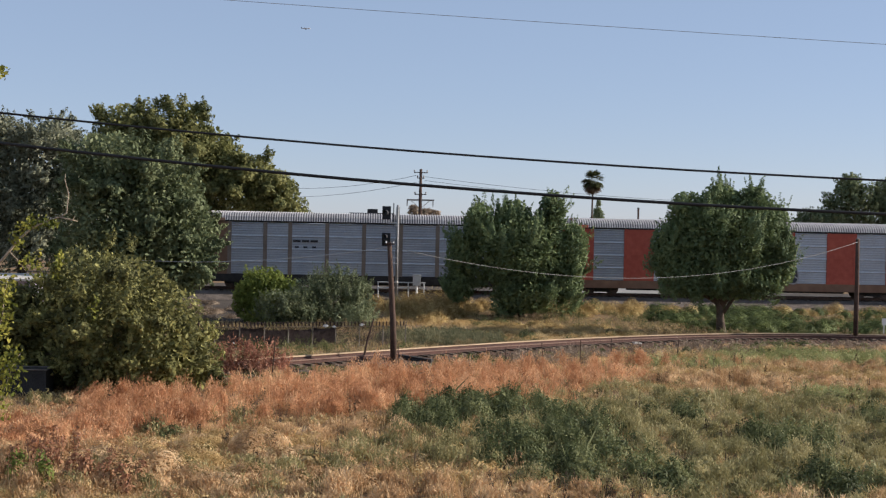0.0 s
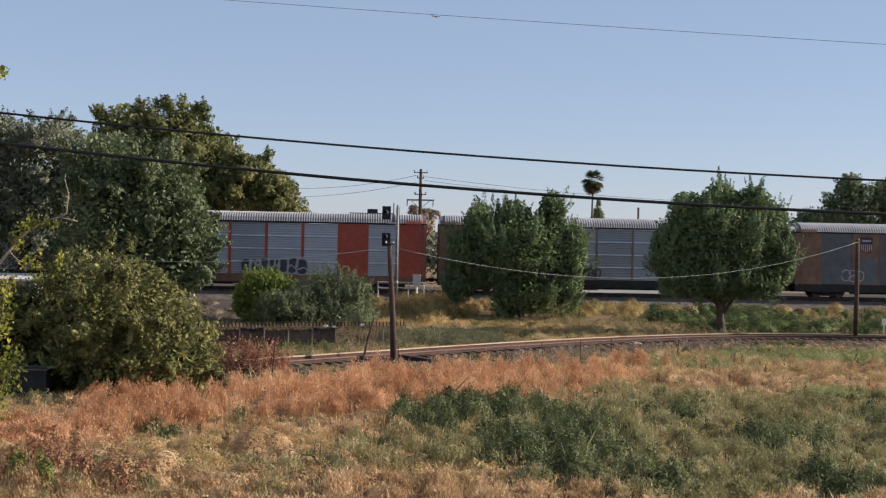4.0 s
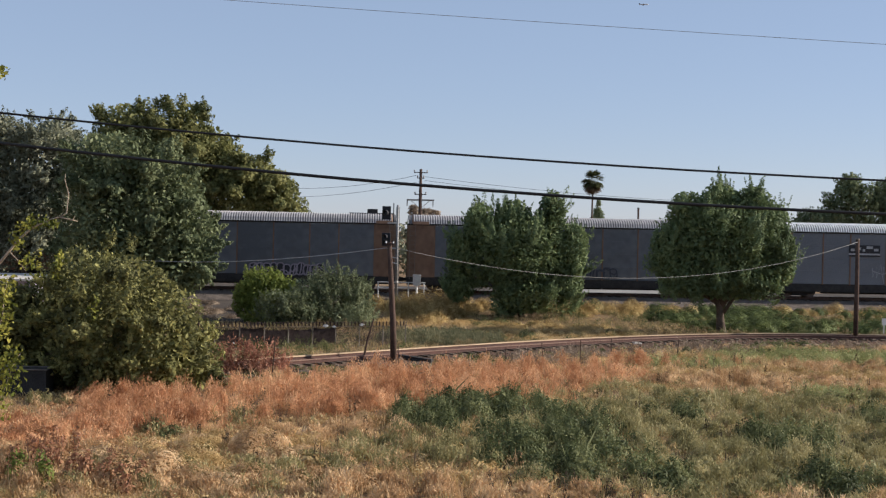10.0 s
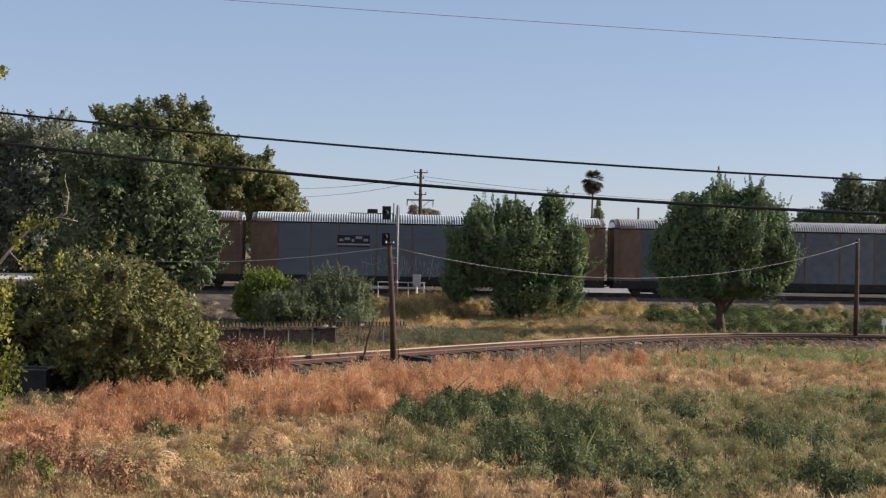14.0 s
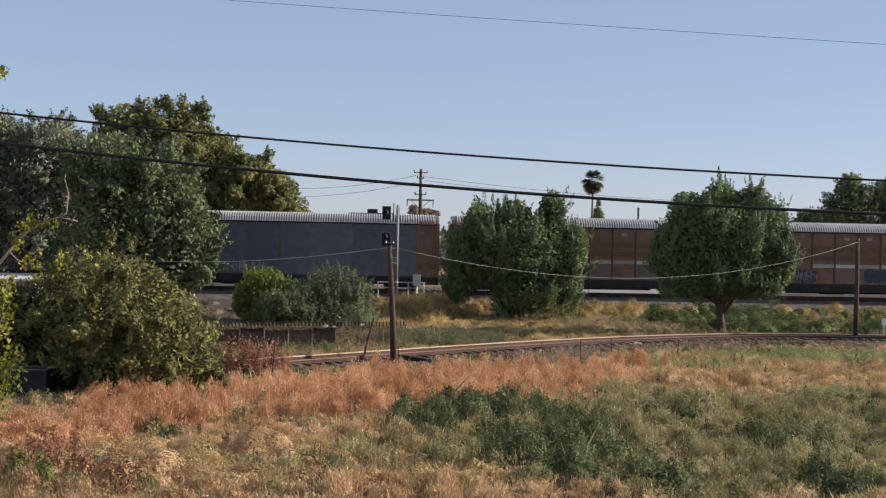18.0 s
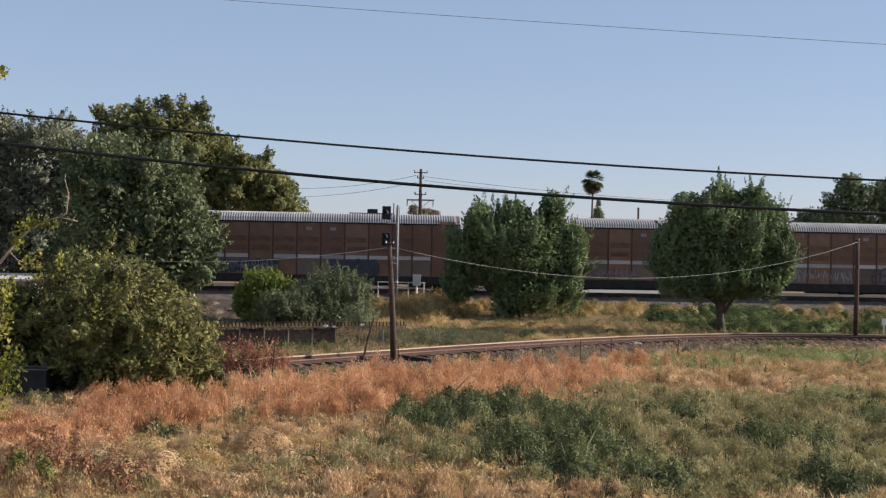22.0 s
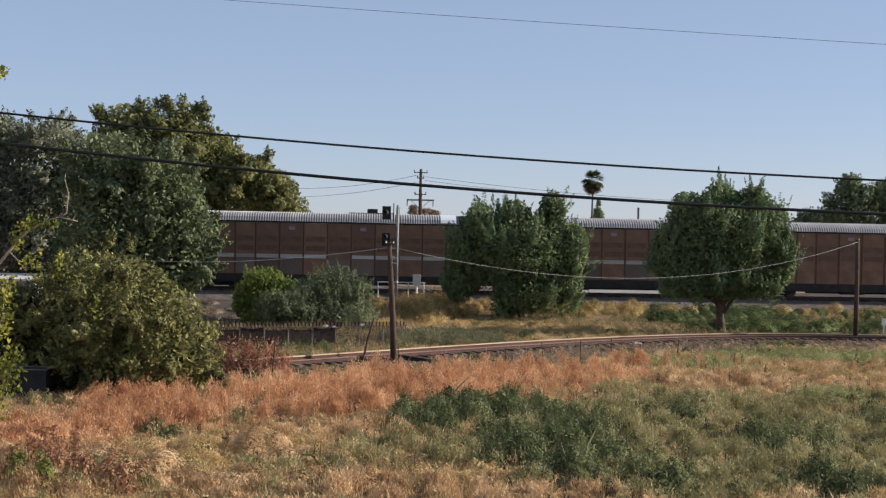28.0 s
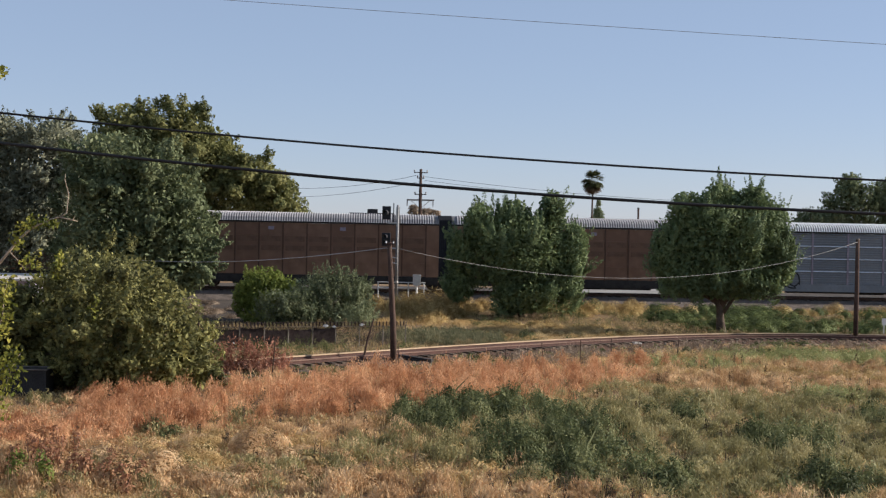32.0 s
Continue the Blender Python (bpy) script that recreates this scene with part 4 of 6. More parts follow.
def build_trees():
    # broad sunlit tree behind the main line
    tree("plane_tree", "broad olive-green tree behind the railway", "tree", -27.0, 136, 11,
         [(-4.6, 0, 14.5, 3.9, 4, 3.2), (0.7, 0, 14.4, 3.7, 4, 3.6), (3.3, 0, 12.0, 3.8, 4, 3.6), (5.6, 0, 10.4, 2.6, 3, 2.9), (-1.2, -1, 10.0, 5.8, 5, 4.0), (8.3, 0, 10.2, 2.4, 3, 2.5), (11.0, 0.5, 8.6, 1.8, 2.5, 2.3), (6.6, 0, 8.6, 3.7, 3.5, 3.4), (9.0, 1, 6.0, 3.6, 3, 3.2), (-5.0, 0, 11.5, 3.6, 4, 4.0), (0.0, 0, 6.0, 6.0, 4, 4.0)],
         96000, 0.135, L_BACK, 0.5, 9.0, per=60, length=1.2, girth=0.45, rise=0.12, core=0.45, wild=0.05, bough=1.0, sprays=17)
    tree("oak_tree", "grey-green oak with a ragged top", "tree", -30.4, 98.5, 12,
         [(-3.2, 0, 9.2, 3.6, 4, 4.4), (-0.9, 0, 11.0, 2.2, 3, 2.2), (2.1, 0, 11.3, 2.1, 3, 1.9), (4.4, 0, 9.8, 1.9, 3, 2.2), (1.2, 0, 8.6, 4.2, 4, 3.8), (2.6, -1, 6.0, 4.4, 3.5, 4.2), (-2.0, -1, 5.2, 4.6, 3.5, 4.0)],
         58000, 0.105, L_OAK, 0.4, 7.0, grow=1.037, per=50, length=1.0, girth=0.3, rise=0.1, core=0.45, wild=0.05, bough=0.65, sprays=8)
    tree("elm_tree", "dense deep-green tree in front of the railway", "tree", -20.2, 91, 13,
         [(-1.9, 0, 9.2, 3.6, 3.4, 3.1), (1.2, 0, 7.2, 3.5, 3.4, 4.2), (3.0, -0.5, 4.8, 2.4, 2.6, 3.8), (-1.4, -0.8, 5.0, 4.4, 3.4, 4.2), (1.2, -0.8, 3.6, 4.2, 2.6, 3.0)],
         56000, 0.108, L_DEEP, 0.35, 6.0, grow=1.03, per=60, length=1.1, girth=0.28, rise=0.0, core=0.5, low=-0.9, wild=0.07, bough=0.9, sprays=16)
    # two young trees between the tracks
    tree("young_tree", "leafy green tree on the bank between the tracks", "tree", 5.55, 95.4, 14,
         [(-0.2, 0, 4.6, 3.9, 3.4, 3.3), (-3.0, 0, 6.2, 1.3, 1.4, 2.0), (-0.6, 0.4, 6.8, 1.5, 1.6, 1.6), (2.0, 0, 7.2, 1.1, 1.3, 2.0), (3.4, -0.2, 4.8, 1.4, 1.6, 2.2), (3.0, 0, 2.4, 1.4, 1.6, 1.5), (-4.2, 0, 4.2, 1.3, 1.6, 2.2), (-4.3, 0.3, 2.2, 1.2, 1.3, 1.5), (0.0, -0.6, 1.8, 2.4, 2.2, 1.7)],
         52000, 0.085, L_ELM, 0.22, 3.0, grow=1.0, per=75, length=1.5, girth=0.24, rise=1.0, core=0.75, low=-0.75, wild=0.11, bough=0.8, sprays=10)
    tree("young_tree", "round-crowned green tree with a forked trunk beside the siding", "tree", 17.5, 85.0, 15,
         [(-0.2, 0, 6.0, 3.9, 3.3, 3.2), (-0.3, 0.2, 8.3, 1.6, 1.7, 1.5), (-2.4, 0, 7.7, 1.4, 1.6, 1.6), (1.8, 0, 8.2, 1.5, 1.7, 1.5), (3.0, 0, 7.0, 1.3, 1.6, 1.7), (-3.6, 0, 5.4, 1.3, 1.7, 1.9), (3.5, -0.2, 4.9, 1.2, 1.6, 2.2), (-2.6, -0.4, 3.7, 1.8, 2.0, 1.5), (1.8, -0.4, 3.6, 1.9, 2.0, 1.5), (0.1, -0.3, 3.4, 2.4, 2.0, 1.3)],
         56000, 0.08, L_ELM, 0.34, 2.6, grow=0.98, per=75, length=1.4, girth=0.23, rise=1.0, core=0.75, low=-0.7, wild=0.09, bough=0.75, sprays=10)
    # bushes
    tree("bright_bush", "bright green bush at the wire fence", "bush", -11.5, 88, 16, [(0, 0, 2.1, 1.9, 1.6, 1.8), (1.0, 0, 1.7, 1.5, 1.5, 1.6), (-1.0, 0, 1.4, 1.2, 1.3, 1.5), (0.6, -0.2, 0.9, 1.9, 1.5, 1.1)], 18000, 0.075, L_BRIGHT, 0.06, 1.2, per=70, length=1.1, girth=0.24, rise=1.3, core=0.35, wild=0.10)
    tree("dark_bush", "dense dark green bush at the wire fence", "bush", -6.9, 87.5, 17, [(0, 0, 2.0, 2.5, 2.0, 2.1), (-1.4, 0, 1.6, 1.7, 1.6, 1.8), (1.5, 0, 1.5, 1.4, 1.6, 1.6), (-1.6, -1.0, 0.7, 2.2, 2.0, 1.0), (-3.4, -1.9, 1.1, 1.7, 1.2, 1.35), (-2.2, -1.7, 1.3, 1.5, 1.2, 1.4), (1.2, -1.0, 0.7, 1.9, 2.0, 1.0)], 29000, 0.07, L_FEATHER, 0.07, 1.2, per=80, length=1.15, girth=0.2, rise=0.85, core=0.35, slim=0.32, wild=0.10)
    big = tree("large_bush", "large olive-green bush with yellowing leaves at the field's edge", "bush", -12.6, 50.6, 18,
         [(0.6, -0.6, 3.2, 3.3, 3.0, 2.9), (-1.2, 1.2, 3.9, 1.9, 2.2, 2.3), (2.9, -0.9, 2.4, 2.0, 2.4, 2.3), (-3.4, 1.6, 1.9, 2.1, 2.2, 2.0), (1.2, -1.2, 1.3, 3.3, 2.2, 1.5), (-2.6, 1.0, 1.2, 3.0, 2.0, 1.4), (3.5, -0.4, 1.3, 1.9, 2.0, 1.4), (-0.6, 0.8, 0.5, 4.6, 1.4, 0.8), (2.0, 0.6, 0.5, 2.8, 1.4, 0.8), (-5.2, 1.6, 1.6, 2.2, 2.2, 1.9), (-4.4, 1.2, 3.0, 1.8, 1.8, 1.6), (-3.1, 1.3, 3.2, 1.7, 1.8, 1.6), (-5.8, 1.4, 2.8, 1.6, 1.8, 1.7), (-4.6, 1.0, 0.8, 2.0, 1.8, 1.0)],
         68000, 0.064, L_BUSH, 0.12, 1.6, grow=0.90, per=55, length=0.7, girth=0.17, rise=0.3, core=0.5, low=-0.9, wild=0.08, bough=0.5, sprays=9)
    rng = np.random.default_rng(57)
    cluster = np.concatenate([np.array(c) + rng.normal(size=(m, 3)) * np.array([0.1, 0.1, 0.22]) for c, m in (((-1.15, -1.7, 4.85), 60), ((-1.3, -1.6, 4.4), 30), ((0.6, -3.6, 3.3), 30))])
    part("yellow_leaves", fast_mesh("yellow_leaves", leaf_quads(rng, cluster, unit(rng, len(cluster)) + np.array([0.4, -0.4, 0.5]), 0.075, 0.6), quads(len(cluster)), L_YELLOW), None, big, "yellowing leaf clusters")
    tree("dried_shrub", "reddish-brown dried shrub beside the siding", "bush", -8.15, 56.3, 19, [(-0.2, 0, 0.6, 0.8, 0.7, 0.7), (0.6, 0, 0.6, 0.75, 0.7, 0.65), (-0.8, 0, 0.45, 0.6, 0.6, 0.55), (1.15, 0, 0.4, 0.55, 0.6, 0.5), (0.2, -0.3, 0.3, 1.2, 0.6, 0.4)], 11000, 0.032, L_RED, 0.03, 0.6, grow=1.25, lift=0.1, per=60, length=0.7, girth=0.09, rise=1.2, core=0.15, wild=0.2)
    # far trees
    tree("far_tree", "dark broad tree far behind the railway", "tree", 54.5, 181, 20, [(0, 0, 7.4, 5.0, 4, 4.4), (-5.0, 0, 5.2, 3.8, 4, 3.0), (-0.6, 0, 10.6, 2.2, 2.5, 2.3), (4.6, 0, 9.4, 3.0, 3, 3.2), (7.0, 0, 6.0, 4.5, 4, 4.5)],
         26000, 0.17, L_DEEP, 0.5, 7, lift=1.45, per=60, length=1.8, girth=0.6, rise=0.4, core=0.3, wild=0.09)
    tree("far_tree", "small brownish tree behind the utility pole", "tree", -2.6, 171, 21, [(-1.1, 0, 6.2, 1.0, 1.2, 0.9), (0.9, 0, 6.1, 1.2, 1.3, 0.7), (0, 0, 4.6, 1.9, 1.8, 2.0)], 4200, 0.14, L_CLOD, 0.2, 4, lift=1.26, clump=0.32)
    tree("far_tree", "green tree far behind the railway", "tree", -17.3, 152, 22, [(0, 0, 4.2, 2.6, 2.5, 3.6), (-2.5, 0, 4.0, 2.6, 2.5, 3.0)], 7000, 0.18, L_BACK, 0.2, 4, lift=0.9, clump=0.32)
    tree("far_tree", "small dark conifer beside the palm", "tree", 23.2, 205, 23, [(0, 0, 4.6, 0.9, 0.9, 2.2), (0, 0, 6.2, 0.7, 0.7, 1.2), (0, 0, 7.4, 0.35, 0.35, 1.2)], 1500, 0.16, L_DEEP, 0.15, 5, lift=1.85, clump=0.4)


def build_far_hedge():
    """A long uneven thicket beyond the railway, seen between and under the cars."""
    rng = np.random.default_rng(33)
    lobes = []
    x = -62.0
    while x < 80:
        top = rng.uniform(2.0, 3.2)
        lobes.append((x, 147 + rng.normal() * 1.0, 0.9 + top * 0.7, rng.uniform(2.0, 3.2), 2.0, top))
        x += rng.uniform(2.0, 3.6)
    tagged(new("far_thicket", crown_mesh("far_thicket", rng, lobes, 18000, 0.30, L_OAK, clump=0.4)), "dull green thicket beyond the railway", "bushes", kind="stuff")
    lobes = []
    x = -95.0
    while x < 115:
        top = rng.uniform(2.4, 3.2)
        lobes.append((x, 222 + rng.normal() * 3.0, 0.9 + top * 1.0, rng.uniform(3.5, 5.0), 3.0, top))
        x += rng.uniform(3.5, 5.0)
    tagged(new("far_woods", crown_mesh("far_woods", rng, lobes, 14000, 0.45, L_OAK, clump=0.4)), "grey-green far woods behind the railway", "trees", kind="stuff")


def build_palm():
    rng = np.random.default_rng(30)
    x, y = 21.6, 200.0
    t = thing("palm_tree", "tall fan palm with a brown skirt of dead fronds", "tree", pose(x, y, float(ground_height(x, y))))
    part("trunk", Shape().tube([(0, 0, -0.1), (0.05, 0, 4), (0.15, 0, 9), (0.2, 0, 13.0)], [0.24, 0.16, 0.13, 0.13], 8), M_BARK, t, "slim palm trunk", smooth=True)
    top = np.array([0.2, 0, 13.1])

    def fans(count, lo, hi, reach, mat, name, label):
        v = []
        for i in range(count):
            az, el = rng.uniform(0, 2 * math.pi), rng.uniform(lo, hi)
            d = np.array([math.cos(az) * math.cos(el), math.sin(az) * math.cos(el), math.sin(el)])
            side = np.cross(d, [0, 0, 1.0])
            side /= np.linalg.norm(side) + 1e-6
            for k in range(9):
                a = (k - 4) * 0.24
                w = d * math.cos(a) + side * math.sin(a)
                q = top + d * reach * 0.35
                e = q + w * reach * rng.uniform(0.55, 0.75) + np.array([0, 0, -0.18 * reach])
                p = np.cross(w, [0.3, 0.2, 1.0])
                p = p / np.linalg.norm(p) * 0.06
                m = (q + e) / 2 + np.array([0, 0, 0.08])
                v += [q, m + p, e, m - p]
        part(name, fast_mesh(name, np.array(v), quads(len(v) // 4), mat), None, t, label)

    fans(90, -0.7, 1.45, 1.9, L_PALM, "fronds", "green fan fronds")
    fans(60, -1.5, -0.8, 1.9, L_PALMDEAD, "dead_fronds", "brown hanging dead fronds")


def build_sapling():
    """A thin sapling close by whose leafy twigs reach into the view."""
    rng = np.random.default_rng(31)
    x, y = -6.0, 17.0
    t = thing("sapling", "slender sapling with yellow-green leaves and bare twigs", "tree", pose(x, y, 0))
    s = Shape()
    s.tube([(0, 0, -0.1), (0.1, 0, 2.0), (0.0, 0, 3.4), (-0.1, 0, 5.8), (0.05, 0, 7.9)], [0.07, 0.06, 0.045, 0.03, 0.01], 7)
    twigs = [((-0.08, 0, 5.1), (0.34, 0, 5.58), (0.48, 0, 5.69), (0.59, 0, 5.83), (0.73, 0, 6.0), (0.89, 0, 6.14), (1.11, 0, 6.24), (1.22, 0, 6.27), (1.44, 0, 6.22)),
             ((1.22, 0, 6.27), (1.3, 0, 6.32), (1.32, 0, 6.56), (1.27, 0, 6.74), (1.28, 0, 6.81)),
             ((1.22, 0, 6.27), (1.37, 0, 6.23), (1.41, 0, 6.28)),
             ((0.0, 0, 3.6), (0.36, 0, 4.45), (0.52, 0, 5.02), (0.54, 0, 5.3), (0.58, 0, 5.51)),
             ((0.0, 0, 3.0), (0.37, 0, 3.74), (0.56, 0, 4.1), (0.65, 0, 4.39), (0.75, 0, 4.56)),
             ((0.0, 0, 7.0), (0.24, 0, 7.55), (0.37, 0, 7.9), (0.48, 0, 8.06)),
             ((0.59, 0, 5.83), (0.69, 0, 5.73), (0.8, 0, 5.59))]
    for q in twigs:
        n = len(q)
        s.tube(q, [(0.024 if n > 5 else 0.011) * (1 - 0.75 * i / (n - 1)) for i in range(n)], 6)
    part("trunk", s, M_BARKPALE, t, "pale slender stem with twigs", smooth=True)
    cs = []
    for cx, cz, r, rz, n in ((0.9, 6.2, 0.1, 0.09, 34), (1.08, 6.18, 0.1, 0.07, 30), (0.69, 5.97, 0.09, 0.1, 30), (0.85, 5.7, 0.11, 0.15, 46), (0.76, 6.14, 0.08, 0.06, 16), (0.56, 5.32, 0.1, 0.2, 46), (0.54, 4.9, 0.08, 0.18, 34), (0.62, 4.35, 0.17, 0.28, 84), (0.46, 4.0, 0.15, 0.25, 40), (0.48, 8.05, 0.06, 0.08, 20), (0.35, 5.6, 0.1, 0.25, 20)):
        n = int(n * (1.5 if cz > 5.5 else 2.7))
        cs.append(np.array([cx, 0, cz]) + np.clip(rng.normal(size=(n, 3)), -1.7, 1.7) * np.array([r, 0.12, rz]) * 0.62)
    c = np.concatenate(cs)
    part("leaves", fast_mesh("leaves", leaf_quads(rng, c, unit(rng, len(c)) + np.array([0, -0.5, 0.4]), 0.031, 0.62), quads(len(c)), L_YELLOW), None, t, "yellow-green leaves")


build_trees()
build_far_hedge()
build_palm()
build_sapling()


# ------------------------------------------------------------------ field plants
def grass_arrays(rng, x, y, h, blades, width, lean=0.35, spread=0.12):
    """Bent blades in tufts: each blade is a quad that narrows to its tip."""
    n = len(x)
    z = ground_height(x, y)
    k = blades
    bx, by, bz = np.repeat(x, k), np.repeat(y, k), np.repeat(z, k)
    hh = np.repeat(h, k) * rng.uniform(0.45, 1.1, n * k)
    az = rng.uniform(0, 2 * math.pi, n * k)
    ln = rng.normal(0, lean, n * k)
    bx, by = bx + rng.normal(0, spread, n * k), by + rng.normal(0, spread, n * k)
    a2 = rng.uniform(0, math.pi, n * k)
    wx, wy = np.cos(a2) * width / 2, np.sin(a2) * width / 2 * 0.6
    tx, ty = bx + np.cos(az) * ln * hh, by + np.sin(az) * ln * hh
    mx, my = bx + (tx - bx) * 0.35, by + (ty - by) * 0.35
    v = np.stack([np.stack([bx, by, bz - 0.03], 1), np.stack([mx + wx, my + wy, bz + hh * 0.6], 1), np.stack([tx, ty, bz + hh], 1), np.stack([mx - wx, my - wy, bz + hh * 0.55], 1)], 1)
    return v.reshape(-1, 3)


def tuft_arrays(rng, x, y, h, r, count, leaf, plume=0.0, loose=0.4, strand=0.0):
    """Rounded tufts: leaves over a dome, or over an upright plume, so that each tuft has a sunny and a shady side."""
    n = len(x)
    z = ground_height(x, y)
    k = count
    d = unit(rng, n * k)
    d[:, 2] = np.abs(d[:, 2])
    hh, rr = np.repeat(h, k), np.repeat(r, k) * rng.uniform(0.6, 1.12, n * k)
    up = (1 - plume) * d[:, 2] + plume * rng.uniform(0.05, 1.0, n * k)
    wide = np.where(plume > 0, np.sqrt(np.clip(1.12 - up ** 2, 0.05, 1)), 1.0)
    c = np.stack([np.repeat(x, k) + d[:, 0] * rr * wide, np.repeat(y, k) + d[:, 1] * rr * wide, np.repeat(z, k) + hh * up * rng.uniform(0.72, 1.06, n * k)], 1)
    nrm = np.stack([d[:, 0] / rr, d[:, 1] / rr, d[:, 2] / np.maximum(hh, 0.1)], 1)
    nrm /= np.linalg.norm(nrm, axis=1)[:, None]
    if not strand:
        return leaf_quads(rng, c, nrm + loose * unit(rng, n * k), leaf, 0.45)
    # thin strands that stand up and lean outwards
    a = np.stack([d[:, 0] * 0.35, d[:, 1] * 0.35, np.ones(n * k)], 1) + strand * unit(rng, n * k)
    a /= np.linalg.norm(a, axis=1)[:, None]
    b = np.cross(a, nrm + loose * unit(rng, n * k))
    b /= np.linalg.norm(b, axis=1)[:, None] + 1e-9
    ln = (leaf * rng.uniform(0.7, 1.5, n * k))[:, None]
    return np.stack([c - a * ln, c + b * ln * 0.22, c + a * ln, c - b * ln * 0.22], 1).reshape(-1, 3)


def gather(x, y, size, pull):
    """Draws plants together into uneven clumps about that far apart."""
    cx, cy = np.round(x / size), np.round(y / size + 0.5 * (cx_odd(x, size)))
    tx = (cx + 0.38 * np.sin(cx * 12.9 + cy * 78.2)) * size
    ty = (cy - 0.5 * cx_odd(x, size) + 0.38 * np.sin(cx * 39.3 + cy * 11.1)) * size
    tall = 0.75 + 0.45 * np.abs(np.sin(cx * 7.7 + cy * 4.3 + 1.0))
    return x + (tx - x) * pull, y + (ty - y) * pull, tall


def cx_odd(x, size):
    return np.mod(np.round(x / size), 2)


# patches of the field: centre, half sizes, kind of plant
PATCHES = [
    (1.9, 58.0, 1.8, 2.6, "dry"),
    (2.8, 42.9, 0.9, 1.9, "sage"),
    (0.6, 37.8, 0.7, 2.6, "sage"),
    (3.8, 40.6, 1.7, 5.0, "shrub"),
    (2.0, 38.0, 1.2, 3.2, "shrub"),
    (1.6, 45.6, 2.2, 3.0, "shrub"),
    (-0.3, 43.4, 1.3, 2.7, "shrub"),
    (5.5, 33.4, 0.7, 2.0, "shrub"),
    (10.2, 40.0, 1.3, 2.5, "shrub"),
    (9.7, 33.2, 1.0, 1.8, "shrub"),
    (14.9, 44.8, 0.7, 2.4, "shrub"),
    (8.2, 46.2, 0.8, 1.5, "shrub"),
    (-8.0, 39.6, 0.35, 0.6, "shrub"),
    (-7.4, 33.5, 1.3, 2.1, "mixed"),
    (-3.5, 33.8, 1.3, 2.3, "mixed"),
    (-1.2, 37.6, 1.5, 2.9, "mixed"),
    (-6.3, 42.9, 0.7, 1.2, "sage"),
    (15.2, 52.9, 1.2, 2.2, "lawn"),
    (18.6, 64.3, 2.8, 1.8, "rust"),
    (19.3, 69.5, 5.2, 4.2, "lawn"),
    (11.7, 65.0, 2.5, 2.6, "lawn"),
    (11.7, 55.3, 2.6, 3.6, "rust"),
    (17.0, 57.1, 2.2, 3.0, "rust"),
    (3.7, 30.4, 0.9, 0.7, "rust"),
    (3.3, 34.8, 1.1, 1.6, "shrub"),
    (-11.2, 41.2, 2.4, 4.4, "dry"),
    (4.4, 55.4, 1.9, 2.1, "dry"),
    (7.3, 58.0, 1.8, 1.7, "dry"),
    (19.9, 54.4, 1.8, 2.1, "rust"),
    (8.6, 63.7, 4.5, 1.7, "dry"),
    (22.1, 73.5, 6.0, 2.4, "rust"),
    (9.9, 44.2, 6.5, 11.2, "sage"),
    (17.3, 48.0, 5.2, 9.0, "sage"),
    (7.6, 36.3, 5.5, 5.1, "sage"),
    (-9.0, 51.0, 13.5, 6.6, "dry"),
    (-8.6, 44.2, 3.4, 4.2, "dry"),
    (-4.2, 45.6, 3.0, 2.6, "dry"),
    (1.5, 57.5, 7.0, 3.8, "dry"),
    (-12.0, 36.5, 3.4, 5.0, "rust"),
    (-2.5, 31.6, 7.5, 1.6, "rust"),
    (-4.5, 41.5, 3.2, 1.6, "rust"),
]


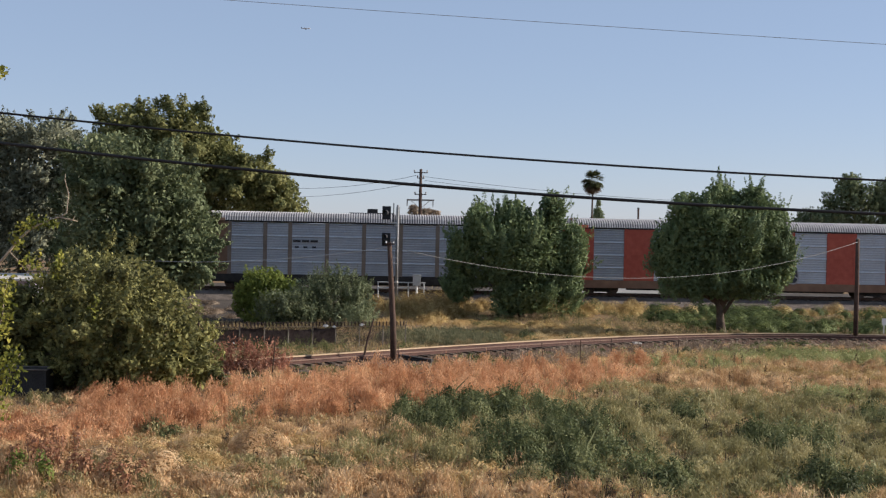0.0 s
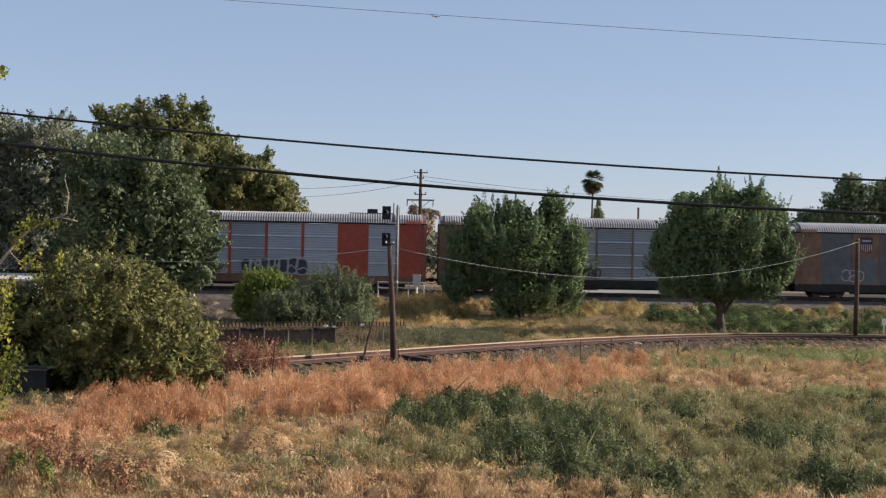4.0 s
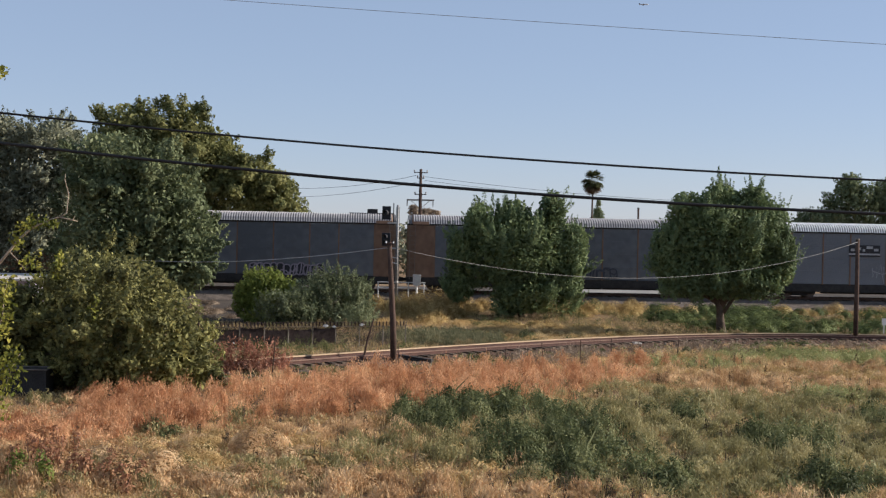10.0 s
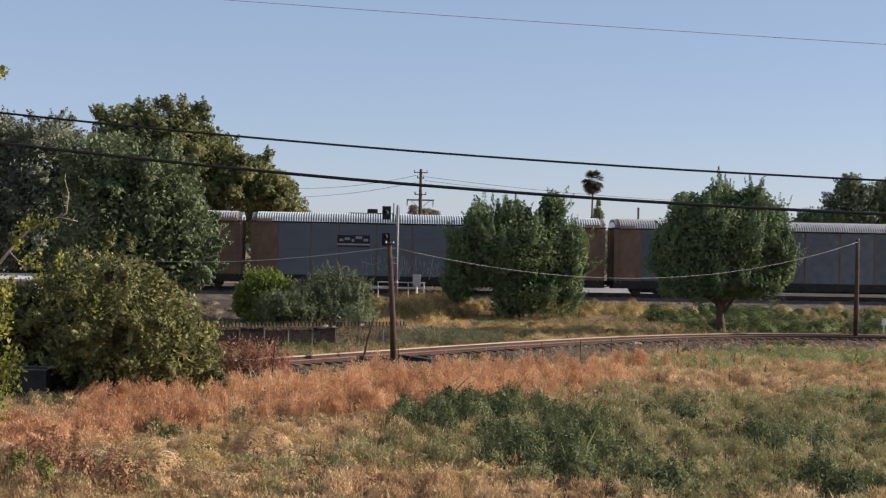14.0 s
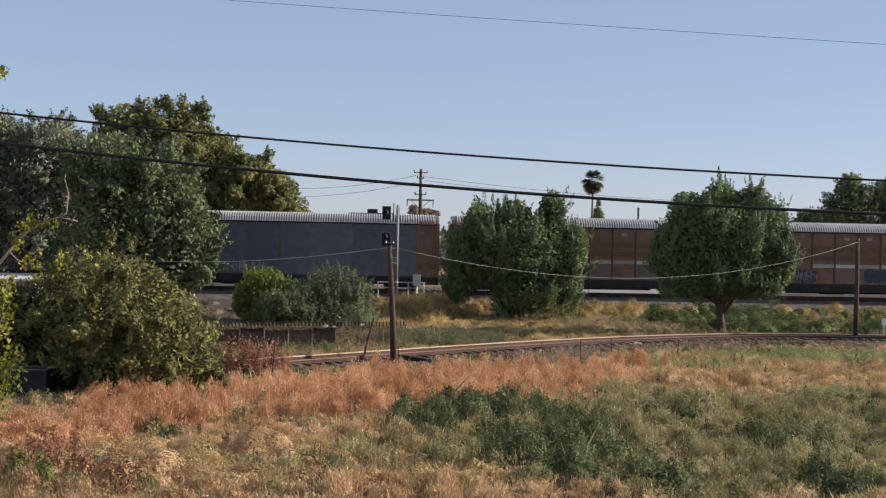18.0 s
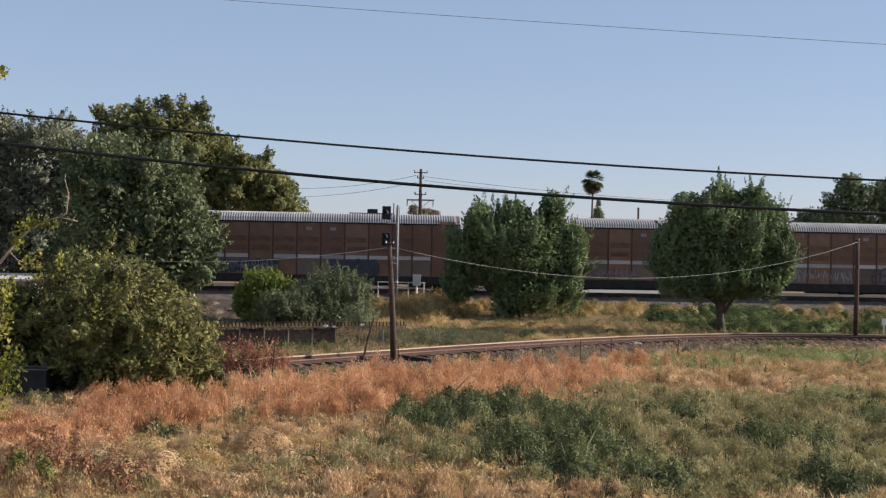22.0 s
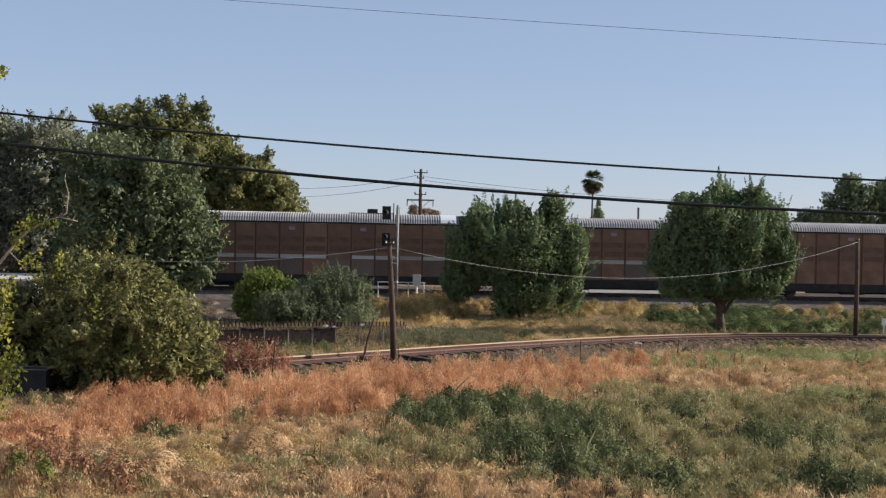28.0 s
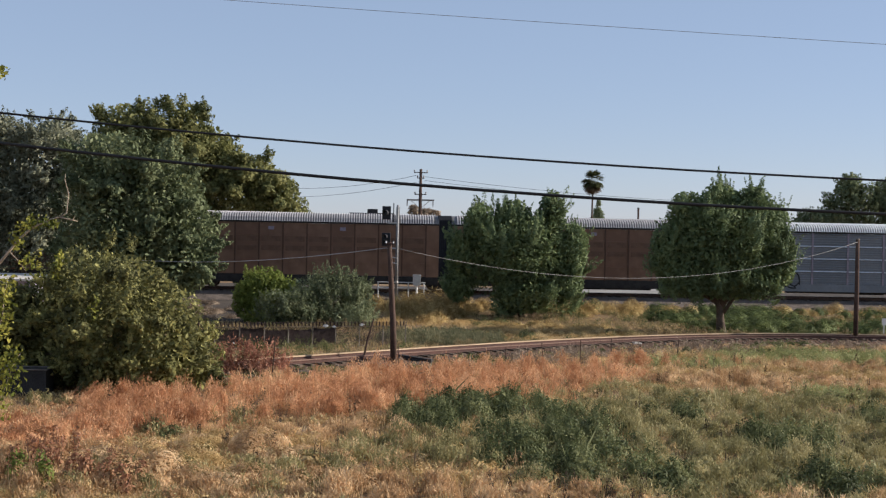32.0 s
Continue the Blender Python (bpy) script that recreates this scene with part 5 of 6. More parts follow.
def build_field():
    rng = np.random.default_rng(40)
    n = 12500
    y = 29.0 + 46.0 * rng.random(n) ** 1.1
    x = rng.uniform(-0.345, 0.345, n) * y
    edge = siding_line(x) - np.where(rng.random(n) < 0.25, 3.4, 6.3)
    keep = (y < edge) & ~((x < -11.5) & (y > 46.0 + 0.8 * (x + 16)))
    x, y = x[keep], y[keep]
    kind = np.full(len(x), "straw", dtype="<U6")
    done = np.zeros(len(x), bool)
    inner = np.zeros(len(x))
    for cx, cy, rx, ry, what in PATCHES:
        d = ((x - cx) / rx) ** 2 + ((y - cy) / ry) ** 2
        edge = 1.0 + 0.45 * smooth_noise(x * 2.3 + cx, y * 2.1) + rng.normal(0, 0.22, len(x))
        hit = (d < edge) & ~done
        kind[hit] = what
        inner[hit] = np.sqrt(np.clip(1 - d[hit] / 1.5, 0, 1))
        done |= hit
    verge = (y > siding_line(x) - 6.0) & (x < 14.0)
    kind[verge] = np.where(rng.random(verge.sum()) < 0.5, "rust", "straw")
    # stray plants of other kinds everywhere
    stray = rng.random(len(x))
    kind[kind == "mixed"] = np.where(stray[kind == "mixed"] < 0.6, "sage", "rust")
    kind[(stray < 0.10) & (kind == "sage")] = "straw"
    kind[(stray < 0.22) & (kind == "shrub")] = "sage"
    kind[(stray > 0.93) & (kind == "dry")] = "straw"
    kind[(stray > 0.80) & (kind == "straw")] = "rust"
    kind[(stray > 0.55) & (kind == "dry")] = "gone"
    kind[(stray < 0.07) & (kind == "straw")] = "sage"

    def pick(what):
        m = kind == what
        return x[m], y[m], inner[m]

    def stuff(name, label, verts, mat):
        tagged(new(name, fast_mesh(name, verts, quads(len(verts) // 4), mat)), label, "plants", kind="stuff")

    def swell(a, b, s):
        return 0.4 + 0.9 * (0.5 + 0.5 * smooth_noise(a * s + 3.0, b * s)) ** 1.3

    px, py, pi = pick("dry")
    side = px / py
    keep = ~((side < -0.265) & (py > 42.5)) & (py < siding_line(px) - np.where(px > 2.0, 10.5, 8.2))
    px, py, side = px[keep], py[keep], side[keep]
    # plants stand in plumes about as wide as they are tall
    px, py, tall = gather(px, py, 0.92, 0.62)
    hh = rng.uniform(0.85, 1.1, len(px)) * tall * (0.4 + 0.65 * swell(px, py, 1.7)) * np.interp(side, [-0.27, -0.235, 0.2, 0.28], [0.5, 1.0, 1.0, 0.6])
    v = np.concatenate([tuft_arrays(rng, px, py, hh, rng.uniform(0.25, 0.5, len(px)), 190, 0.048, 0.6, 0.3, 0.7), grass_arrays(rng, px, py, hh * 1.0, 2, 0.022, 0.2, 0.22)])
    stuff("dry_weeds", "tall orange-brown dried weeds standing in the field", v, L_DRY)
    px, py, pi = pick("rust")
    px, py, tall = gather(px, py, 1.15, 0.55)
    hh = tall * rng.uniform(0.25, 0.58, len(px)) * swell(px, py, 2.2)
    v = np.concatenate([tuft_arrays(rng, px, py, hh, rng.uniform(0.2, 0.5, len(px)), 80, 0.05, 0.25, 0.3, 0.8), grass_arrays(rng, px, py, hh * 1.2, 3, 0.022, 0.3, 0.2)])
    stuff("low_dry_weeds", "low rusty-brown dried weeds in the field", v, L_RUST)
    px, py, pi = pick("straw")
    hh = rng.uniform(0.12, 0.42, len(px)) * swell(px, py, 2.5)
    v = np.concatenate([grass_arrays(rng, px, py, hh, 16, 0.026, 0.9, 0.28), tuft_arrays(rng, px, py, hh * 0.9, rng.uniform(0.2, 0.45, len(px)), 34, 0.044, 0.0, 0.3)])
    stuff("straw_grass", "short straw-coloured dry grass", v, L_STRAW)
    px, py, pi = pick("sage")
    px, py, tall = gather(px, py, 1.2, 0.56)
    hh = rng.uniform(0.4, 0.75, len(px)) * swell(px, py, 1.9) * tall
    v = np.concatenate([tuft_arrays(rng, px, py, hh, rng.uniform(0.2, 0.5, len(px)), 76, 0.048, 0.25, 0.3, 0.9), grass_arrays(rng, px, py, hh * 1.15, 2, 0.022, 0.25, 0.2)])
    stuff("sage_weeds", "grey-green flowering weeds in the field", v, L_SAGE)
    px, py, pi = pick("shrub")
    px, py, tall = gather(px, py, 1.2, 0.45)
    hh = tall * rng.uniform(0.5, 1.05, len(px)) * (0.25 + 0.8 * pi) * (0.5 + 0.6 * swell(px, py, 2.6))
    v = np.concatenate([tuft_arrays(rng, px, py, hh, rng.uniform(0.25, 0.6, len(px)), 96, 0.046, 0.25, 0.2), grass_arrays(rng, px, py, hh * 1.15, 2, 0.024, 0.25, 0.2)])
    stuff("green_weeds", "dense dark green weeds in mounds", v, L_SHRUB)
    px, py, pi = pick("lawn")
    hh = rng.uniform(0.2, 0.5, len(px))
    v = np.concatenate([grass_arrays(rng, px, py, hh, 6, 0.026, 0.5, 0.24), tuft_arrays(rng, px, py, hh, rng.uniform(0.3, 0.6, len(px)), 60, 0.042, 0.0, 0.3)])
    stuff("green_grass", "light green low grass beyond the weeds", v, L_LAWN)

    # dark upright stalks of last year's weeds
    n = 420
    y = 30.0 + 36.0 * rng.random(n)
    x = rng.uniform(-0.33, 0.33, n) * y
    clump = smooth_noise(x * 1.3 + 7.0, y * 1.1) + rng.normal(0, 0.25, n)
    keep = (clump > 0.1) & (y < siding_line(x) - 6.0) & (x > -0.26 * y)
    px, py = x[keep], y[keep]
    hh = rng.uniform(0.35, 0.85, len(px))
    v = np.concatenate([grass_arrays(rng, px, py, hh, 5, 0.02, 0.12, 0.05), tuft_arrays(rng, px, py, hh, rng.uniform(0.06, 0.13, len(px)), 26, 0.035, 0.9, 0.6)])
    stuff("dead_stalks", "dark dead upright weed stalks in the field", v, L_STALK)

    # dry litter and short grass everywhere, also past the siding
    n = 20000
    y = rng.uniform(27, 105, n)
    x = rng.uniform(-0.36, 0.36, n) * y
    keep = ((y - siding_line(x) > 2.6) | (siding_line(x) - y > 5.0)) & (y < main_line(x) - 11.0)
    v = grass_arrays(rng, x[keep], y[keep], rng.uniform(0.08, 0.3, keep.sum()), 6, 0.026, 0.8, 0.25)
    stuff("dry_grass", "low dry grass over the ground", v, L_STRAW)

    # growth between the tracks
    n = 5200
    x = rng.uniform(-24, 40, n)
    y = rng.uniform(56, 103, n)
    dm = y - main_line(x)
    keep = (y > siding_line(x) + 2.4) & (dm < -8.8) & ~((x < -9.5) & (y > 82))
    x, y = x[keep], y[keep]
    g = smooth_noise(x * 0.9, y * 0.8) + rng.normal(0, 0.35, len(x))
    bare = ((x - 5.5) / 5.0) ** 2 + ((y - 83.0) / 6.0) ** 2 < 1.0
    bare |= ((x + 1.2) / 3.6) ** 2 + ((y - 89.0) / 8.5) ** 2 + 0.3 * g < 1.0
    a, c = (g > 0.05) & ~bare, (g <= 0.05) & ~bare
    v = tuft_arrays(rng, x[a], y[a], rng.uniform(0.25, 0.75, a.sum()) * swell(x[a], y[a], 1.5) * 1.3, rng.uniform(0.25, 0.55, a.sum()), 76, 0.045, 0.3, 0.3, 0.8)
    stuff("bank_weeds", "low dull green weeds between the tracks", v, L_MOUND)
    n = 260
    tx, ty = rng.uniform(-3.4, 3.4, n), rng.uniform(72.5, 80.0, n)
    m = ((tx - 0.2) / 3.4) ** 2 + ((ty - 76.0) / 4.5) ** 2 + rng.normal(0, 0.15, n) < 1
    m &= ty > siding_line(tx) + 3.0
    v = np.concatenate([tuft_arrays(rng, tx[m], ty[m], rng.uniform(0.35, 0.75, m.sum()), rng.uniform(0.3, 0.6, m.sum()), 150, 0.055, 0.55, 0.3, 0.6), grass_arrays(rng, tx[m], ty[m], rng.uniform(0.5, 0.9, m.sum()), 5, 0.02, 0.2, 0.25)])
    stuff("tall_bank_weeds", "tall grey-green weeds beyond the siding", v, L_TALL)
    v = np.concatenate([tuft_arrays(rng, x[c], y[c], rng.uniform(0.2, 0.6, c.sum()) * swell(x[c], y[c], 1.8) * 1.3, rng.uniform(0.25, 0.5, c.sum()), 76, 0.05, 0.3, 0.3, 0.8)])
    stuff("bank_grass", "dry olive-brown grass between the tracks", v, L_BANK)
    v = tuft_arrays(rng, x[bare], y[bare], rng.uniform(0.15, 0.5, bare.sum()), rng.uniform(0.3, 0.6, bare.sum()), 90, 0.05, 0.2, 0.3, 1.2)
    stuff("open_straw", "pale flattened straw between the tracks", v, L_STRAW)


def build_siding_litter():
    """Stones, dead weeds and earth clods along the near side of the old siding."""
    rng = np.random.default_rng(47)
    n = 2600
    x = rng.uniform(-11, 34, n)
    off = rng.uniform(1.3, 6.4, n)
    y = siding_line(x) - off / 0.8
    z = ground_height(x, y) + np.interp(off, [0, 1.7, 3.0], [0.16, 0.10, 0.0])
    s = rng.uniform(0.025, 0.09, n) * np.where(rng.random(n) < 0.08, 1.9, 1.0)
    base = np.array([(1, 0, 0), (0, 1, 0), (-1, 0, 0), (0, -1, 0), (0, 0, 0.8), (0, 0, -0.5)])
    v = np.stack([x, y, z], 1)[:, None, :] + base[None] * s[:, None, None] * rng.uniform(0.6, 1.3, (n, 6, 1))
    tri = np.array([(0, 1, 4), (1, 2, 4), (2, 3, 4), (3, 0, 4), (1, 0, 5), (2, 1, 5), (3, 2, 5), (0, 3, 5)])
    f = (np.arange(n)[:, None, None] * 6 + tri[None]).reshape(-1, 3)
    tagged(new("track_stones", fast_mesh("track_stones", v.reshape(-1, 3), f, M_STONES)), "loose brown and grey stones beside the siding", "stones", kind="stuff")
    g = smooth_noise(x * 1.6, y * 1.2) + rng.normal(0, 0.3, n)
    m = (g > 0.15) & (off > 2.2)
    h = rng.uniform(0.12, 0.42, m.sum())
    v = np.concatenate([tuft_arrays(rng, x[m], y[m], h, rng.uniform(0.12, 0.35, m.sum()), 36, 0.045, 0.3), grass_arrays(rng, x[m], y[m], h * 1.4, 8, 0.02, 0.5, 0.2)])
    tagged(new("trackside_weeds", fast_mesh("trackside_weeds", v, quads(len(v) // 4), L_CLOD)), "dead grey-brown weeds beside the siding", "plants", kind="stuff")
    m = (g < -0.35) & (off > 1.8)
    h = rng.uniform(0.1, 0.35, m.sum())
    v = tuft_arrays(rng, x[m], y[m], h, rng.uniform(0.12, 0.35, m.sum()), 36, 0.045, 0.3)
    tagged(new("trackside_grass", fast_mesh("trackside_grass", v, quads(len(v) // 4), L_MOUND)), "dull green low weeds beside the siding", "plants", kind="stuff")
    # a few broken timbers by the leaning post and along the bed
    for x0, off0, length, turn in ((-1.2, 3.0, 1.5, 14), (0.2, 2.6, 1.1, -6), (-9.3, 3.1, 0.5, 40), (-5.4, 3.2, 1.3, 3), (-3.4, 2.7, 0.8, -12), (21.0, 3.2, 1.4, 4), (24.0, 2.8, 1.0, -5)):
        y0 = float(siding_line(x0)) - off0 / 0.8
        t = solid("broken_tie", Shape().prism([(-0.11, 0), (0.11, 0), (0.115, 0.12), (0.06, 0.17), (-0.07, 0.16), (-0.12, 0.1)], -length / 2, length / 2), M_TIE, "dark broken wooden tie lying beside the siding", "timber", "broken ties by the siding")
        t.matrix_basis = pose(x0, y0, float(ground_height(x0, y0)) + 0.04, 0, 2, turn + 25)


def mound(rng, w, h, n, leaf, mat, name):
    """A lumpy tussock: short blades over a few low domes."""
    k = 5
    cx = rng.normal(0, 0.42 * w, (k, 2))
    cr = w * rng.uniform(0.35, 0.62, k)
    pick = rng.integers(0, k, n)
    d = unit(rng, n)
    d[:, 2] = np.abs(d[:, 2])
    c = np.stack([cx[pick, 0] + d[:, 0] * cr[pick], cx[pick, 1] + d[:, 1] * cr[pick], d[:, 2] * h * cr[pick] / w * 1.5 * rng.uniform(0.75, 1.05, n)], 1)
    return fast_mesh(name, leaf_quads(rng, c, d + 0.22 * unit(rng, n), leaf, 0.36), quads(n), mat)


def build_bank():
    rng = np.random.default_rng(41)
    gold = [mound(rng, 1.25, 1.25, 3200, 0.045, L_GOLD, "tussock") for _ in range(5)]
    green = [mound(rng, 1.3, 1.1, 2600, 0.06, L_CREEP, "tussock") for _ in range(3)]
    for row, (off, size, gap) in enumerate(((-5.6, 0.42, 1.7), (-7.0, 0.80, 1.5), (-8.6, 0.72, 2.0), (-10.4, 0.5, 3.2))):
        x = -6.5
        while x < 40:
            yy = main_line(x) + off + rng.normal(0, 0.45)
            creeper = (16 < x < 27 and row > 0) or (29 < x and row == 2)
            if not (3.0 < x < 8.0 and row >= 2) and not (row == 3 and rng.random() < 0.45):
                is_green = (creeper and rng.random() < 0.85) or rng.random() < 0.2
                ob = new("tussock", (green if is_green else gold)[rng.integers(0, 3 if is_green else 5)])
                s = size * rng.uniform(0.78, 1.22) * (0.55 if x < 1.5 and row == 0 else 1.0)
                ob.matrix_basis = pose(x, yy, float(ground_height(x, yy)) - 0.02, 0, 0, rng.uniform(0, 360)) @ Matrix.Diagonal((s * 1.15, s, s * rng.uniform(0.85, 1.15), 1))
                tagged(ob, "low green creeper mound on the bank" if is_green else "golden dry bunch grass on the bank", "grass tuft", "tufts on the railway bank")
            x += rng.uniform(0.6, 1.2) * gap
    for x, off, s in ((-2.4, -7.6, 1.3), (-0.7, -7.8, 1.6), (0.9, -7.4, 1.35), (-3.6, -7.4, 0.9), (2.9, -7.4, 1.0), (8.6, -8.0, 1.0), (10.6, -8.0, 1.05), (13.2, -8.0, 1.0), (-3.0, -10.5, 1.3), (-1.2, -10.8, 1.6), (0.6, -10.2, 1.4), (-2.2, -13.5, 1.2), (-0.2, -13.8, 1.3), (1.6, -13.0, 1.0), (-0.9, -16.2, 0.9)):
        yy = main_line(x) + off
        ob = new("tussock", gold[rng.integers(0, 5)])
        ob.matrix_basis = pose(x, yy, float(ground_height(x, yy)) - 0.02, 0, 0, rng.uniform(0, 360)) @ Matrix.Diagonal((s, s, s * 0.95, 1))
        tagged(ob, "large golden dry grass mound near the signal", "grass tuft", "tufts on the railway bank")
    # dull weeds on the gravel slope by the bushes
    dull = [mound(rng, 1.2, 0.9, 1800, 0.05, L_CLOD, "tussock") for _ in range(3)]
    for _ in range(80):
        x, off = rng.uniform(-20.0, -9.5), rng.uniform(-18.0, -5.2)
        yy = main_line(x) + off
        s = rng.uniform(0.35, 0.75)
        ob = new("tussock", dull[rng.integers(0, 3)])
        ob.matrix_basis = pose(x, yy, float(ground_height(x, yy)) + 0.02, 0, 0, rng.uniform(0, 360)) @ Matrix.Diagonal((s * 1.2, s, s, 1))
        tagged(ob, "dull grey-brown weed on the gravel slope", "grass tuft", "tufts on the railway bank")
    # straw in the open stretch, creepers beyond the forked tree
    for k in range(64):
        open_side = k < 24
        x, yy = (rng.uniform(2.5, 11.5), rng.uniform(81.5, 90.0)) if open_side else (rng.uniform(15.5, 29.0), rng.uniform(87.0, 99.5))
        ob = new("tussock", (gold if open_side else green)[rng.integers(0, 3)])
        s = rng.uniform(0.5, 0.95) if open_side else rng.uniform(0.7, 1.2)
        ob.matrix_basis = pose(x, yy, float(ground_height(x, yy)) - 0.02, 0, 0, rng.uniform(0, 360)) @ Matrix.Diagonal((s * 1.3, s, s * (0.5 if open_side else 0.95), 1))
        tagged(ob, "flattened straw-coloured grass between the tracks" if open_side else "low green creeper mound on the bank", "grass tuft", "tufts on the railway bank")


def build_weed_bushes():
    """Larger rounded weeds that stand out of the field."""
    rng = np.random.default_rng(43)
    looks = {"shrub": ([mound(rng, 0.75, 0.85, 700, 0.07, L_SHRUB, "weed_bush") for _ in range(4)], "dark green bushy weed in the field"),
             "sage": ([mound(rng, 0.6, 0.6, 480, 0.062, L_SAGE, "weed_bush") for _ in range(4)], "grey-green bushy weed in the field"),
             "dry": ([mound(rng, 0.6, 0.75, 600, 0.05, L_DRY, "weed_bush") for _ in range(4)], "rusty-brown dried bushy weed in the field"),
             "straw": ([mound(rng, 0.65, 0.4, 500, 0.055, L_STRAW, "weed_bush") for _ in range(3)], "flattened straw-coloured tussock in the field"),
             "rust": ([mound(rng, 0.6, 0.5, 600, 0.055, L_RUST, "weed_bush") for _ in range(3)], "low rusty-brown tussock in the field")}
    share = {"shrub": 1.0, "sage": 0.35, "dry": 0.22, "rust": 0.4}
    for cx, cy, rx, ry, what in PATCHES:
        if what in ("lawn", "mixed"):
            continue
        meshes, label = looks[what]
        for _ in range(max(1, int(rx * ry * share[what]))):
            a, q = rng.uniform(0, 2 * math.pi), math.sqrt(rng.random()) * 0.95
            x, y = cx + math.cos(a) * q * rx, cy + math.sin(a) * q * ry
            if abs(x) > 0.36 * y or y > siding_line(x) - 6.3 or (x < -11.5 and y > 46.0 + 0.8 * (x + 16)):
                continue
            s = rng.uniform(0.55, 1.25) * (1.1 - 0.4 * q)
            ob = new("weed_bush", meshes[rng.integers(0, len(meshes))])
            ob.matrix_basis = pose(x, y, float(ground_height(x, y)) - 0.03, 0, 0, rng.uniform(0, 360)) @ Matrix.Diagonal((s, s, s * rng.uniform(0.8, 1.2), 1))
            tagged(ob, label, "weed", "bushy weeds in the field")
    for x, y, s in ((4.85, 79.0, 0.75), (5.3, 79.4, 0.6), (2.9, 80.0, 0.5), (12.9, 72.0, 0.55), (1.2, 81.0, 0.7), (-0.4, 80.5, 0.8)):
        ob = new("weed_bush", looks["shrub"][0][rng.integers(0, 4)])
        ob.matrix_basis = pose(x, y, float(ground_height(x, y)) - 0.03, 0, 0, rng.uniform(0, 360)) @ Matrix.Diagonal((s * 0.7, s * 0.7, s * 1.2, 1))
        tagged(ob, "upright dark green weed beside the siding", "weed", "bushy weeds in the field")
    for x, y, s in ((-14.1, 46.9, 0.6), (-13.6, 46.5, 0.75), (-14.7, 46.2, 0.5), (-13.0, 46.4, 0.6), (-15.2, 45.6, 0.6)):
        meshes, label = looks["sage"]
        ob = new("weed_bush", meshes[rng.integers(0, 4)])
        ob.matrix_basis = pose(x, y, float(ground_height(x, y)) - 0.03, 0, 0, rng.uniform(0, 360)) @ Matrix.Diagonal((s * 0.8, s * 0.8, s * 1.5, 1))
        tagged(ob, "grey-green weed standing before the bin", "weed", "bushy weeds in the field")
    for _ in range(26):
        y = rng.uniform(31, 44)
        x = rng.uniform(-0.3, 0.05) * y
        s = rng.uniform(0.6, 1.3)
        meshes, label = looks["straw"]
        ob = new("weed_bush", meshes[rng.integers(0, 3)])
        ob.matrix_basis = pose(x, y, float(ground_height(x, y)) - 0.03, 0, 0, rng.uniform(0, 360)) @ Matrix.Diagonal((s, s, s, 1))
        tagged(ob, label, "weed", "bushy weeds in the field")


def build_straw_mounds():
    """Low rounded heaps of matted dead weeds in the near part of the field."""
    rng = np.random.default_rng(53)
    heaps = [mound(rng, 1.1, 0.75, 5200, 0.034, mat, "straw_mound") for mat in (L_RUST, L_STRAW, L_RUST)]
    for k, (x, y, s) in enumerate(((-7.4, 33.0, 1.35), (-6.5, 36.6, 0.9), (-4.8, 37.2, 1.2), (-3.3, 35.8, 0.95), (-8.8, 31.2, 0.7), (-2.3, 33.0, 0.9), (-5.4, 32.6, 0.9), (-6.3, 34.2, 0.9), (9.2, 57.0, 0.9), (13.4, 57.6, 0.9), (6.0, 60.0, 0.8))):
        ob = new("straw_mound", heaps[k % 3])
        ob.matrix_basis = pose(x, y, float(ground_height(x, y)) - 0.03, 0, 0, rng.uniform(0, 360)) @ Matrix.Diagonal((s * 1.25, s, s, 1))
        tagged(ob, "low heap of matted straw-coloured dead weeds", "weed", "heaps of dead weeds in the field")


def build_tall_weeds():
    """Leafy single weeds close to the eye at the field's near corner."""
    rng = np.random.default_rng(49)
    for k in range(34):
        green = k >= 28
        if green:
            x, y = rng.uniform(-9.9, -8.9), rng.uniform(30.6, 32.4)
        else:
            x, y = (rng.uniform(-10.4, -8.2), rng.uniform(31, 37)) if k < 18 else (rng.uniform(-8.3, -6.9), rng.uniform(30.6, 33.0))
        h = rng.uniform(0.55, 0.95)
        t = thing("tall_weed", "yellow-green leafy weed in the field" if green else "red-brown dried leafy weed in the field", "weed", pose(x, y, float(ground_height(x, y)), 0, 0, rng.uniform(0, 360)), "tall weeds at the field's corner")
        st = Shape()
        for j in range(3):
            a = rng.uniform(0, 6.28)
            st.tube([(0, 0, -0.05), (0.05 * math.cos(a), 0.05 * math.sin(a), h * 0.5), (0.12 * math.cos(a), 0.12 * math.sin(a), h * rng.uniform(0.8, 1.0))], [0.010, 0.008, 0.003], 5)
        part("stalk", st, M_BARK, t, "thin brown stalk")
        n = 110
        q = rng.uniform(0.15, 1.0, n)
        az = rng.uniform(0, 6.28, n)
        rad = (0.04 + 0.14 * np.sin(q * 2.8)) * rng.uniform(0.3, 1.2, n)
        c = np.stack([np.cos(az) * rad, np.sin(az) * rad, q * h], 1)
        nrm = np.stack([np.cos(az), np.sin(az), np.full(n, 0.6)], 1) + 0.5 * unit(rng, n)
        part("leaves", fast_mesh("leaves", leaf_quads(rng, c, nrm, 0.048, 0.45), quads(n), L_BRIGHT if green else L_BROWNLEAF), None, t, "yellow-green leaves" if green else "curled red-brown leaves")


build_field()
build_straw_mounds()
build_tall_weeds()
build_siding_litter()
build_bank()
build_weed_bushes()


